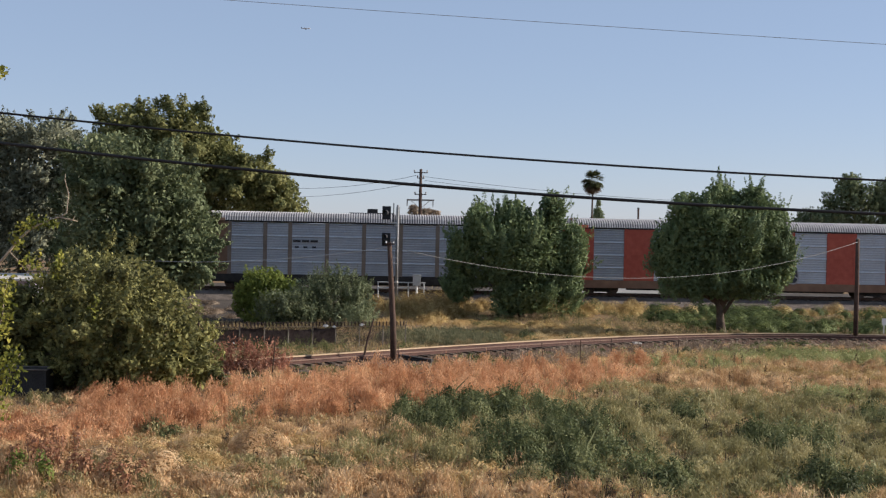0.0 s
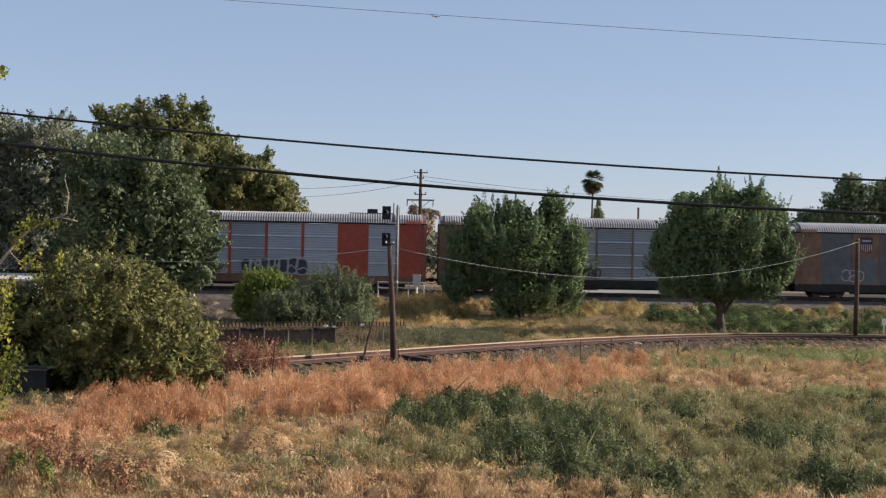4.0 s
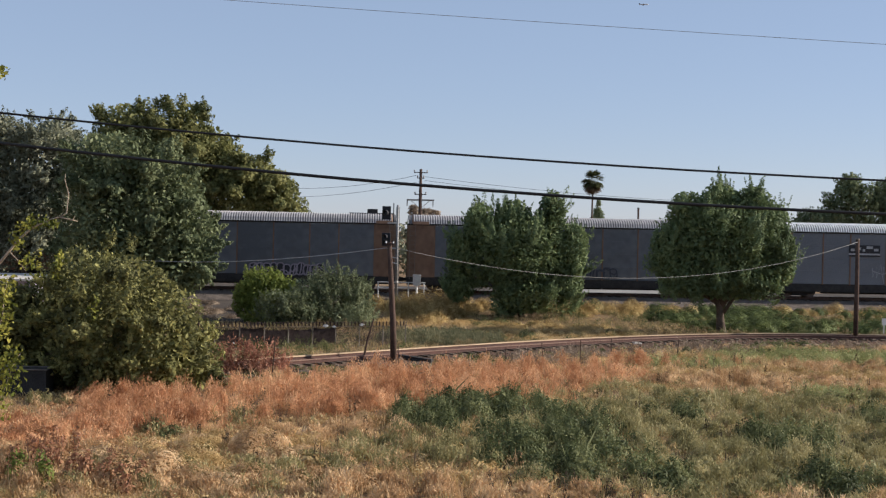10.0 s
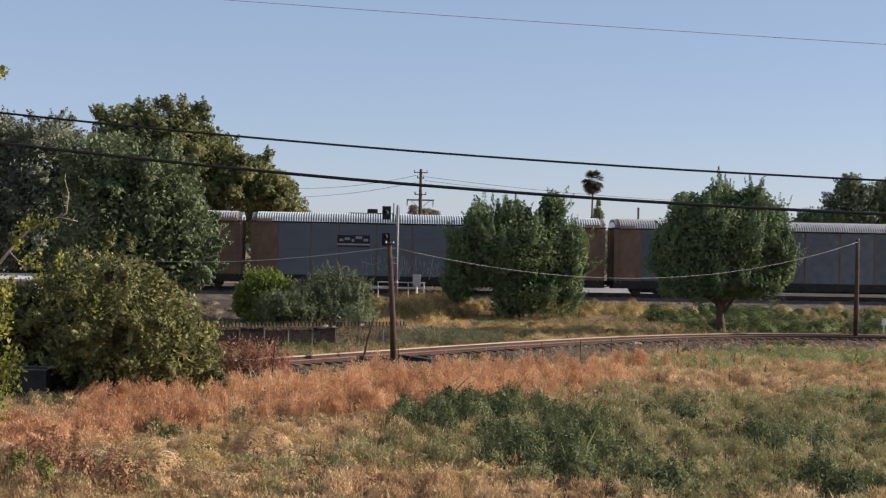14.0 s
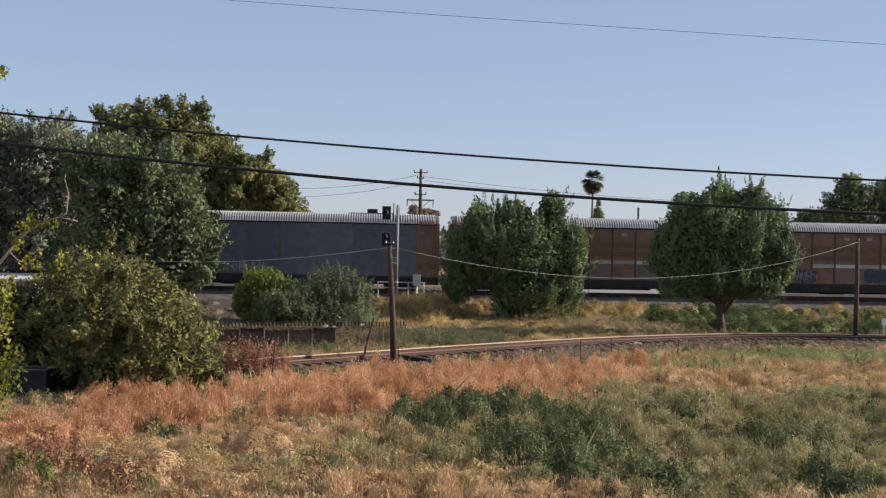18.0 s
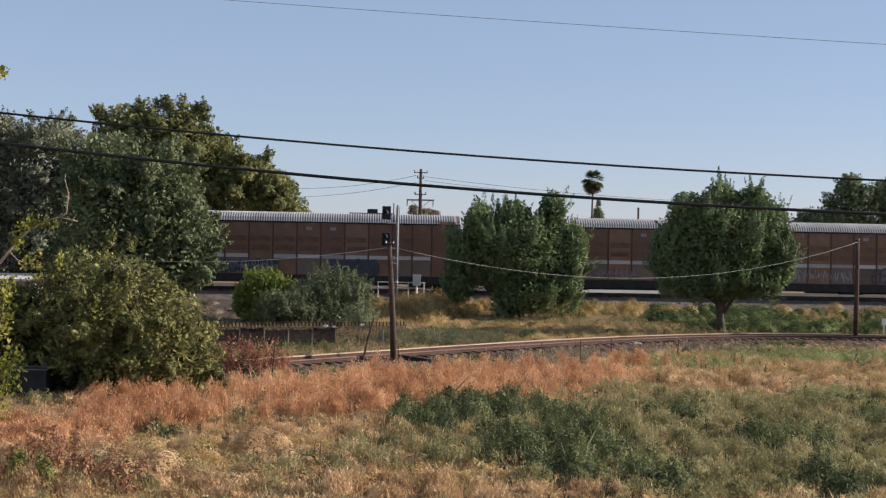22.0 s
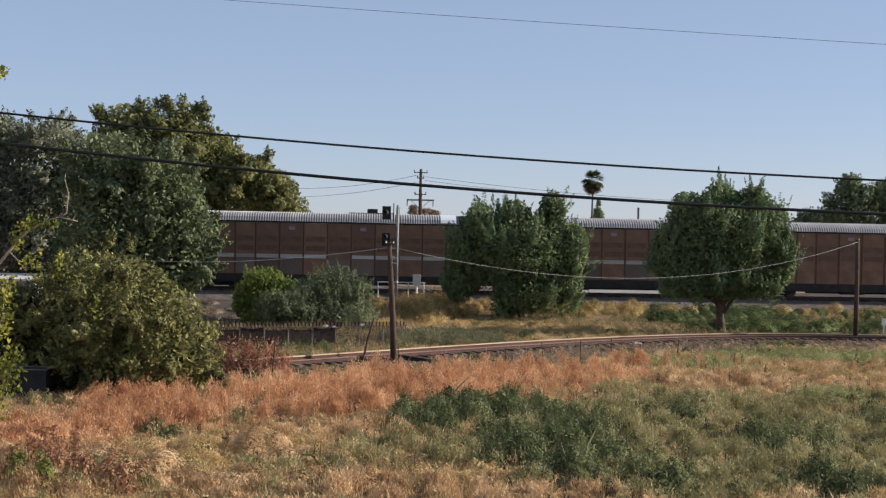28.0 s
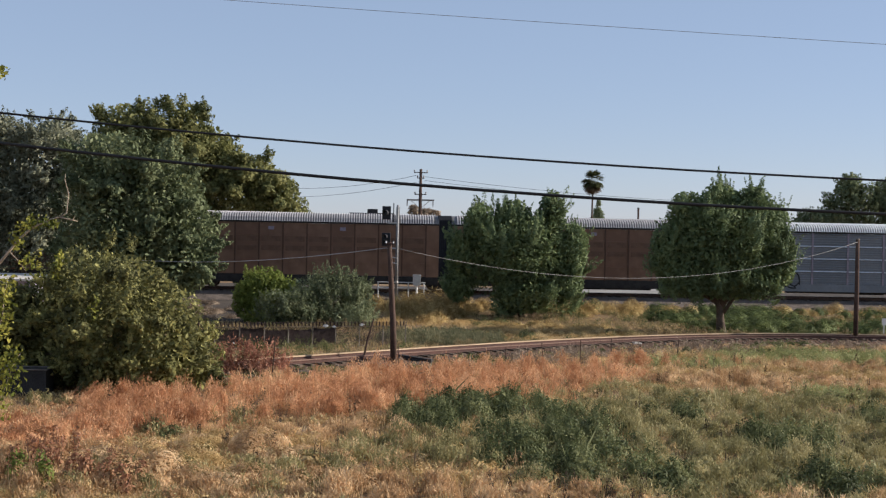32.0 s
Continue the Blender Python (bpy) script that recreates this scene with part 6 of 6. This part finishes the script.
# ------------------------------------------------------------------ poles, wires, signal, fence
def hang(a, b, sag, n=24):
    """Points of a wire from a to b that sags by that much in the middle."""
    a, b = Vector(a), Vector(b)
    return [a.lerp(b, i / n) - Vector((0, 0, 4 * sag * (i / n) * (1 - i / n))) for i in range(n + 1)]


def wire(name, label, a, b, sag, r, mat):
    return solid(name, Shape().tube(hang(a, b, sag), r, 6), mat, label, "cable", smooth=True)


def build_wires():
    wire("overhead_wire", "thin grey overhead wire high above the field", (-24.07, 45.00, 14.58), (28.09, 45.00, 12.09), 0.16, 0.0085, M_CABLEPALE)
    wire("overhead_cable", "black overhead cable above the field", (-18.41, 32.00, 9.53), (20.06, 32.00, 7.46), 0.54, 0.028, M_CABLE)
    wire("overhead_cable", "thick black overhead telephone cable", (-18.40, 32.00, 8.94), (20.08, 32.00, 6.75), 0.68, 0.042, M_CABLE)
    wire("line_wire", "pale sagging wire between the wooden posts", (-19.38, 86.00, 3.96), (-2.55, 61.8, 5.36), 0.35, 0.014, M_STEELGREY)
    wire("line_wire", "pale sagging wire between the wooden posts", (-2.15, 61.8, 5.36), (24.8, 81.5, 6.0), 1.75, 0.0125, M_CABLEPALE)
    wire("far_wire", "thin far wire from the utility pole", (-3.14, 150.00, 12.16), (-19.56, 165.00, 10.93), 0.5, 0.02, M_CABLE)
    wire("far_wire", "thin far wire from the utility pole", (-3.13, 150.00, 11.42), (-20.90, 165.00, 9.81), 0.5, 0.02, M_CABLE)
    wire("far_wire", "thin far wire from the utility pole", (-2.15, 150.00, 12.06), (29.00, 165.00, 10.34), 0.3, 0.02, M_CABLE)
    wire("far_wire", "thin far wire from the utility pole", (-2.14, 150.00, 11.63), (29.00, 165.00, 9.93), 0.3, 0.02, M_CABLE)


def build_poles():
    # leaning wooden post by the siding, with a small crossarm
    p = thing("wooden_post", "leaning reddish-brown wooden line post beside the siding", "pole", pose(-2.13, 61.9, 0.1))
    part("shaft", Shape().tube([(0, 0, -0.3), (-0.07, 0, 1.8), (-0.2, 0, 3.8), (-0.31, 0, 5.5)], [0.15, 0.14, 0.12, 0.10], 10), M_WOOD, p, "", smooth=True)
    part("crossarm", Shape().box(-0.5, -0.08, -0.13, -0.05, 5.4, 5.47), M_WOOD, p)
    for x in (-0.46, -0.12):
        part("insulator", Shape().tube([(x, -0.09, 5.46), (x, -0.09, 5.55)], [0.04, 0.025], 8), M_STEELGREY, p, "pale insulator")
    for z in (4.85, 4.6):
        part("bracket", Shape().tube([(-0.25, 0, z), (0.05, -0.05, z - 0.05)], 0.02, 6), M_STEELGREY, p)
    q = thing("wooden_post", "plain grey-brown wooden line post by the siding's end", "pole", pose(24.8, 81.6, 0.2))
    part("shaft", Shape().tube([(0, 0, -0.3), (0.02, 0, 3), (0.0, 0, 5.95)], [0.15, 0.13, 0.115], 10), M_WOOD, q, "", smooth=True)
    part("cap", Shape().tube([(0, 0, 5.95), (0, 0, 6.0)], [0.14, 0.11], 10), M_WOODGREY, q)
    s = thing("leaning_stake", "thin dark leaning stake beside the siding", "stake", pose(-3.6, 62.9, 0.1))
    part("shaft", Shape().tube([(0, 0, -0.1), (0.18, 0, 0.9), (0.47, 0, 1.95)], [0.05, 0.045, 0.035], 7), M_WOOD, s)
    # utility pole beyond the main line
    u = thing("utility_pole", "brown utility pole with crossarms beyond the railway", "pole", pose(-2.6, 150, 0.9))
    part("shaft", Shape().tube([(0, 0, -0.2), (0, 0, 12.0)], [0.24, 0.15], 10), M_WOOD, u, "", smooth=True)
    for z, w in ((11.6, 0.75), (9.2, 0.65), (11.0, 0.4)):
        arm = part("crossarm", Shape().box(-w, w, -0.06, 0.06, z - 0.05, z + 0.05), M_WOOD, u)
        for x in (-w + 0.05, w - 0.05):
            part("insulator", Shape().tube([(x, 0, z + 0.05), (x, 0, z + 0.28)], [0.06, 0.09], 8), M_STEELGREY, arm)
    low = part("long_crossarm", Shape().box(-1.5, 1.5, -0.08, 0.08, 8.5, 8.66), M_WOODGREY, u)
    for x in (-1.45, 1.4):
        part("drop_bracket", Shape().box(x - 0.05, x + 0.05, -0.05, 0.05, 7.9, 8.5), M_WOODGREY, low)
    part("brace", Shape().tube([(0.1, 0, 7.7), (1.0, 0, 8.5)], 0.03, 6).tube([(-0.1, 0, 7.7), (-1.0, 0, 8.5)], 0.03, 6), M_WOODGREY, low)
    v = thing("vent_post", "dark short post rising behind the train", "post", pose(21.4, 150, 0.85))
    part("shaft", Shape().tube([(0, 0, -0.2), (0, 0, 8.2)], 0.11, 8), M_WOOD, v)
    part("cap", Shape().tube([(0, 0, 8.2), (0, 0, 8.28)], [0.14, 0.12], 8), M_UNDER, v)


def signal_head(parent, x, z, lamps):
    """A target plate with its case behind and hoods before it."""
    head = part("signal_head", Shape().prism([(-0.06, -0.48), (0.0, -0.5), (0.0, 0.5), (-0.06, 0.48)], -0.33, 0.33).box(-0.2, 0.2, 0.0, 0.3, -0.32, 0.32), M_BLACK, parent, "black signal head with a hood", pose(x, -0.1, z, 0, 0, -14))
    for k in range(lamps):
        dz = (k - (lamps - 1) / 2) * 0.44
        r = 0.21 if lamps == 1 else 0.16
        hood = Shape()
        for j in range(10):
            a, b = (math.pi * (t / 10 * 1.4 - 0.2) for t in (j, j + 1))
            m = len(hood.v)
            hood.v += [(r * math.cos(t), yy, dz + r * math.sin(t)) for t in (a, b) for yy in (-0.06, -0.5)]
            hood.v += [((r - 0.012) * math.cos(t), yy, dz + (r - 0.012) * math.sin(t)) for t in (a, b) for yy in (-0.06, -0.5)]
            hood.f += [(m, m + 1, m + 3, m + 2), (m + 4, m + 6, m + 7, m + 5), (m + 1, m + 5, m + 7, m + 3)]
        part("hood", hood, M_BLACK, head)
        part("lens", Shape().tube([(0, -0.061, dz), (0, -0.075, dz)], r * 0.75, 14), M_LENS, head, "dark signal lens")
    return head


def build_signal():
    x, y = -3.45, 102.6
    g = float(ground_height(x, y))
    s = thing("railway_signal", "two-headed black railway signal on a grey mast", "railway signal", pose(x, y, g))
    part("mast", Shape().tube([(0, 0, 0), (0, 0, 7.45)], 0.085, 10), M_MAST, s, "dull grey mast", smooth=True)
    part("foundation", Shape().box(-0.3, 0.3, -0.3, 0.3, -0.2, 0.35), M_STUCCO, s, "concrete base")
    part("second_pipe", Shape().tube([(-0.31, 0, 5.9), (-0.31, 0, 7.6)], 0.035, 8), M_BLACK, s)
    lad = Shape()
    for dx in (-0.12, 0.12):
        lad.tube([(dx, 0.25, 0.2), (dx, 0.12, 7.3)], 0.02, 5)
    for i in range(20):
        lad.tube([(-0.12, 0.24, 0.6 + i * 0.33), (0.12, 0.24, 0.6 + i * 0.33)], 0.014, 5)
    part("ladder", lad, M_ROOFGAP, s)
    for z in (6.1, 4.2):
        part("arm", Shape().box(-0.75, 0.05, -0.04, 0.04, z - 0.05, z + 0.05), M_STEELGREY, s)
    signal_head(s, -0.83, 6.85, 1)
    signal_head(s, -0.83, 4.85, 2)
    part("collar", Shape().tube([(0, 0, 1.6), (0, 0, 1.75)], 0.11, 10), M_STEELGREY, s)
    b = thing("relay_box", "pale grey relay box on a white post", "equipment box", pose(-1.95, 103.9, 0.85))
    part("post", Shape().tube([(0, 0, -0.2), (0, 0, 1.15)], 0.08, 8), M_WHITE, b, "white post")
    part("cabinet", Shape().box(-0.3, 0.3, -0.2, 0.2, 1.1, 1.88).box(-0.33, 0.33, -0.23, 0.23, 1.88, 1.93), M_STEELGREY, b, "pale grey cabinet")
    part("door", Shape().box(-0.25, 0.25, -0.225, -0.2, 1.15, 1.83), M_STEELGREY, b)
    r = thing("equipment_rail", "low pale handrail beside the signal", "railing", pose(-4.0, 104.0, 0.85))
    for px in (-0.9, 0.2, 1.4, 2.6):
        part("post", Shape().tube([(px, 0, -0.1), (px, 0, 1.35)], 0.045, 7), M_STEELGREY, r)
    for z in (0.9, 1.32):
        part("bar", Shape().tube([(-0.95, 0, z), (2.7, 0, z)], 0.04, 7), M_STEELGREY, r)


def build_fence():
    x0, y0, x1, y1 = -12.6, 68.0, -1.9, 72.0
    f = thing("wire_fence", "rusty chain-link fence with barbed wire on top", "fence", pose(x0, y0, 0))
    dx, dy = x1 - x0, y1 - y0
    n = 9
    rng = random.Random(5)
    for i in range(n + 1):
        t = i / n
        part("post", Shape().tube([(dx * t, dy * t, -0.1), (dx * t + rng.uniform(-0.04, 0.04), dy * t, 1.15)], 0.03, 7), M_WOODGREY, f, "dull steel post")
        part("barb_arm", Shape().tube([(dx * t, dy * t, 1.1), (dx * t + 0.05, dy * t - 0.2, 1.35)], 0.016, 6), M_WOODGREY, f)
    for z in (0.05, 1.1):
        part("rail", Shape().tube([(0, 0, z), (dx, dy, z)], 0.018, 6), M_WOODGREY, f)
    mesh = Shape()
    m = 150
    w = math.hypot(dx, dy)
    for i in range(m):
        for s in (-1, 1):
            a = i / m
            b = a + s * 1.45 / w
            if 0 <= b <= 1:
                mesh.tube([(dx * a, dy * a, 0.05), (dx * b, dy * b, 1.1)], 0.008, 3)
    part("chain_link", mesh, M_FENCE, f, "rusty wire mesh")
    for k in range(3):
        bw = Shape().tube([(0.02 * k, -0.08 * k - 0.05, 1.16 + 0.08 * k), (dx + 0.02 * k, dy - 0.08 * k - 0.05, 1.16 + 0.08 * k)], 0.008, 4)
        for i in range(60):
            a = (i + 0.5) / 60
            bw.box(dx * a - 0.03, dx * a + 0.03, dy * a - 0.08 * k - 0.07, dy * a - 0.08 * k - 0.03, 1.13 + 0.08 * k, 1.21 + 0.08 * k)
        part("barbed_wire", bw, M_FENCE, f)
    # added dark sheets that deepen the mesh and the shade behind it
    for i in range(6):
        a, b = i * w / 9 + 0.02, (i + 1) * w / 9 - 0.02
        top, foot = rng.uniform(0.92, 1.06), rng.uniform(0.04, 0.12)
        sag = rng.uniform(0.02, 0.07)
        sheet = Shape()
        for k in range(7):
            q = k / 6
            x, drop = a + (b - a) * q, sag * 4 * q * (1 - q)
            sheet.v += [(x, yy + 0.03 * math.sin(9 * q + i), z) for yy in (0.035, 0.05) for z in (foot + rng.uniform(0, 0.06), top - drop + rng.uniform(0, 0.03))]
        for k in range(6):
            m = 4 * k
            sheet.f += [(m, m + 4, m + 5, m + 1), (m + 2, m + 3, m + 7, m + 6), (m + 1, m + 5, m + 7, m + 3), (m, m + 2, m + 6, m + 4)]
        part("screen", sheet, M_FENCE, f, "dark sheet added to darken the mesh", Matrix.Rotation(math.atan2(dy, dx), 4, "Z"))
    # litter caught on the wire
    for i, (t, z, s) in enumerate(((0.62, 1.15, 0.13), (0.66, 1.1, 0.09), (0.79, 1.2, 0.11), (0.2, 0.3, 0.09))):
        bag = Shape()
        r = random.Random(50 + i)
        rings = 5
        for a in range(rings):
            q = a / (rings - 1)
            rad = s * math.sin(math.pi * (0.12 + 0.8 * q))
            for b in range(7):
                an = 2 * math.pi * b / 7
                k = rad * r.uniform(0.35, 1.3)
                bag.v.append((1.4 * k * math.cos(an), 0.4 * k * math.sin(an), (q - 0.5) * s * r.uniform(0.7, 1.5)))
        for a in range(rings - 1):
            for b in range(7):
                bag.f.append((a * 7 + b, a * 7 + (b + 1) % 7, (a + 1) * 7 + (b + 1) % 7, (a + 1) * 7 + b))
        bag.f.append(tuple(reversed(range(7))))
        bag.f.append(tuple(range((rings - 1) * 7, rings * 7)))
        ob = solid("plastic_bag", bag, M_WHITE, "white plastic bag caught on the fence", "litter", "litter on the fence")
        ob.matrix_basis = pose(x0 + dx * t, y0 + dy * t - 0.15, z)


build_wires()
build_poles()
build_signal()
build_fence()


# ------------------------------------------------------------------ in the air, and the small things on the ground
def build_airliner():
    a = thing("airliner", "small far airliner, pale and dark against the sky", "aircraft")
    part("fuselage", Shape().tube([(-14, 0, 0), (-11, 0, 0.3), (-4, 0, 0), (10, 0, 0), (13, 0, -0.2), (14.5, 0, -0.5)], [0.4, 1.1, 1.8, 1.8, 1.3, 0.2], 12), M_PLANE, a, "pale fuselage", smooth=True)
    for s in (-1, 1):
        w = Shape()
        w.prism([(s * 1.5, -0.9), (s * 14, -0.2), (s * 14, -0.1), (s * 1.5, -0.3)], -3.5, -0.5)
        part("wing", w, M_PLANEDARK, a, "dark wing")
        part("engine", Shape().tube([(-1.5, s * 5, -1.6), (2.0, s * 5, -1.6)], [0.7, 0.9], 10), M_PLANEDARK, a)
        part("tailplane", Shape().box(-13.5, -11.5, min(s * 0.3, s * 5), max(s * 0.3, s * 5), 0.4, 0.6), M_PLANEDARK, a)
    part("fin", Shape().prism([(-0.15, 0.8), (0.15, 0.8), (0.08, 4.8), (-0.08, 4.8)], -13.6, -11.0), M_PLANEDARK, a)
    return a


def build_bird():
    b = thing("bird", "dark bird gliding over the field", "bird", group="birds over the field")
    part("body", Shape().tube([(-0.2, 0, 0), (-0.1, 0, 0.01), (0.02, 0, 0), (0.12, 0, 0.01), (0.17, 0, 0.02), (0.21, 0, 0.0)], [0.01, 0.03, 0.055, 0.04, 0.03, 0.005], 8), M_BLACK, b, smooth=True)
    part("tail", Shape().box(-0.32, -0.17, -0.05, 0.05, -0.004, 0.006), M_BLACK, b)
    for s in (-1, 1):
        w = Shape()
        w.v += [(0.09, 0, 0), (-0.09, 0, 0), (-0.07, s * 0.18, 0.03), (0.08, s * 0.18, 0.03), (-0.16, s * 0.36, 0.0), (-0.05, s * 0.34, 0.0)]
        w.v += [(x, y, z + 0.012) for x, y, z in w.v]
        w.f += [(0, 1, 2, 3), (3, 2, 4, 5), (6, 9, 8, 7), (9, 11, 10, 8), (0, 3, 9, 6), (3, 5, 11, 9), (1, 7, 8, 2), (2, 8, 10, 4), (4, 10, 11, 5)]
        WINGS.append((part("wing", w, M_BLACK, b), s))
    return b


WINGS = []
AIRLINER = build_airliner()
BIRDS = [build_bird(), build_bird()]


def wings():
    """The birds' wings beat from the shoulder."""
    for w, s in WINGS:
        walk(w, [(k * 0.1, pose(0, s * 0.02, 0, s * (30 if k % 2 else -18), 0, 0)) for k in range(0, 321)])


def build_small():
    shed = thing("shed", "low shed with a pale roof edge behind the bush", "shed", pose(-30.5, 86.0, 0))
    part("wall", Shape().box(-6, 5.2, -1.8, 1.8, 0, 2.55), M_LILAC, shed, "grey-violet wall")
    part("roof", Shape().prism([(-2.2, 2.56), (2.2, 2.75), (2.2, 2.88), (-2.2, 2.68)], -6.4, 5.6), M_STUCCO, shed, "pale flat roof")
    part("door", Shape().box(-1.0, -0.1, -1.83, -1.8, 0, 2.0), M_STEELGREY, shed)
    bin_ = thing("bin", "dark closed bin in the shade of the bush", "container", pose(-14.9, 49.0, 0))
    s = Shape().box(-0.85, 0.85, -0.5, 0.5, 0.06, 0.9).box(-0.8, 0.8, -0.45, 0.45, 0.0, 0.06)
    part("body", s, M_UNDER, bin_, "dark metal body")
    part("lid", Shape().box(-0.88, 0.88, -0.5, 0.5, 0.9, 0.93), M_UNDER, bin_, "dark lid")
    for yy in (-0.53, 0.53):
        part("rim", Shape().box(-0.9, 0.9, yy - 0.03, yy + 0.03, 0.93, 0.97), M_WOODGREY, bin_, "dull grey rim")
    rng = random.Random(9)
    for x, y, h in ((6.5, 63.6, 1.2), (8.4, 67.2, 1.1), (9.8, 66.6, 0.9), (11.9, 68.8, 1.0), (4.9, 65.0, 0.9), (3.0, 63.4, 0.8), (-6.8, 54.9, 1.8), (-1.7, 56.4, 1.45)):
        st = solid("fence_stake", Shape().tube([(0, 0, -0.1), (rng.uniform(-0.1, 0.15), 0, h)], [0.03, 0.022], 6), M_WOOD, "thin weathered stake in the weeds", "stake", "stakes along the field edge")
        st.matrix_basis = pose(x, y, float(ground_height(x, y)))
    slab = solid("rail_scrap", Shape().box(-0.9, 0.9, -0.12, 0.12, 0, 0.22).box(-0.5, 0.3, -0.2, 0.2, 0, 0.12), M_UNDER, "black discarded tie beside the siding", "debris")
    slab.matrix_basis = pose(-1.2, 62.9, 0.12, 0, 4, -28)
    t = solid("rubble", Shape().box(-0.16, 0.12, -0.12, 0.12, 0, 0.11).box(0.08, 0.3, -0.09, 0.09, 0, 0.07), M_STUCCO, "pale rubble lump by the siding", "debris")
    t.matrix_basis = pose(10.6, 74.0, 0.24, 0, 0, 20)
    w = solid("marker", Shape().box(-0.12, 0.12, -0.06, 0.06, 0.8, 1.2).box(-0.03, 0.03, -0.03, 0.03, 0, 0.8), M_WHITE, "white marker plate on a short stake", "marker")
    w.matrix_basis = pose(27.6, 85.0, float(ground_height(27.6, 85.0)))
    # far roof fixtures above the train
    f = thing("far_building", "low far building behind the railway", "building", pose(-8.6, 165, 0.85))
    part("wall", Shape().box(-2.4, 2.4, -3, 3, 0, 7.0), M_ROOFGAP, f)
    part("roof", Shape().box(-2.6, 2.6, -3.3, 3.3, 7.0, 7.25), M_ROOFGAP, f)
    part("roof_unit", Shape().box(-0.6, 0.6, -0.6, 0.6, 7.25, 7.75), M_UNDER, f, "dark roof unit")


build_small()


# ------------------------------------------------------------------ what moves
def run(t):
    """How far the train has run after t seconds; it gains speed slowly."""
    return 9.498 * t + 0.014802 * t * t + 0.00034204 * t ** 3


def car_pose(centre, t):
    x = centre - run(t)
    return pose(x, main_line(x), 1.49, 0, 0, math.degrees(math.atan(0.055)))


def motions():
    for car, centre in CARS:
        walk(car, [(t, car_pose(centre, t)) for t in range(0, 33, 2)])
    for axle in AXLES:
        at = axle.matrix_basis.translation
        walk(axle, [(k / 30, pose(at.x, at.y, at.z, 0, -math.degrees(run(k / 30) / 0.42) % 360, 0)) for k in range(0, 961)])
    walk(AIRLINER, [(0, pose(-415, 4000, 589, 0, -3, 0)), (3.5, pose(-81, 4000, 627, 0, -3, 0)), (6, pose(161, 4000, 650, 0, -3, 0)), (9, pose(467, 4000, 672, 0, -3, 0)), (12, pose(787, 4000, 693, 0, -3, 0)), (32, pose(2923, 4000, 835, 0, -3, 0))])
    walk(BIRDS[0], [(0, pose(63.07, 55.00, 37.05, 0, 0, 180)), (6.4, pose(17.41, 55.00, 17.19, 0, 0, 180)), (6.8, pose(5.51, 55.00, 15.48, 0, 0, 180)), (7.0, pose(-0.28, 55.00, 15.02, 0, 0, 180)), (7.2, pose(-5.68, 55.00, 15.18, 0, 0, 180)), (7.8, pose(-19.41, 55.00, 16.45, 0, 0, 180)), (32, pose(-221.30, 55.00, 55.97, 0, 0, 180))])
    walk(BIRDS[1], [(0, pose(99.90, 70.00, -14.28, 0, 0, 180)), (6.9, pose(25.82, 70.00, 12.60, 0, 0, 180)), (7.2, pose(22.48, 70.00, 14.12, 0, 0, 180)), (7.4, pose(20.37, 70.00, 15.04, 0, 0, 180)), (7.6, pose(18.20, 70.00, 15.92, 0, 0, 180)), (7.8, pose(16.07, 70.00, 16.83, 0, 0, 180)), (8.0, pose(14.25, 70.00, 17.86, 0, 0, 180)), (8.4, pose(10.30, 70.00, 19.95, 0, 0, 180)), (32, pose(-222.64, 70.00, 140.39, 0, 0, 180))])
    wings()


motions()
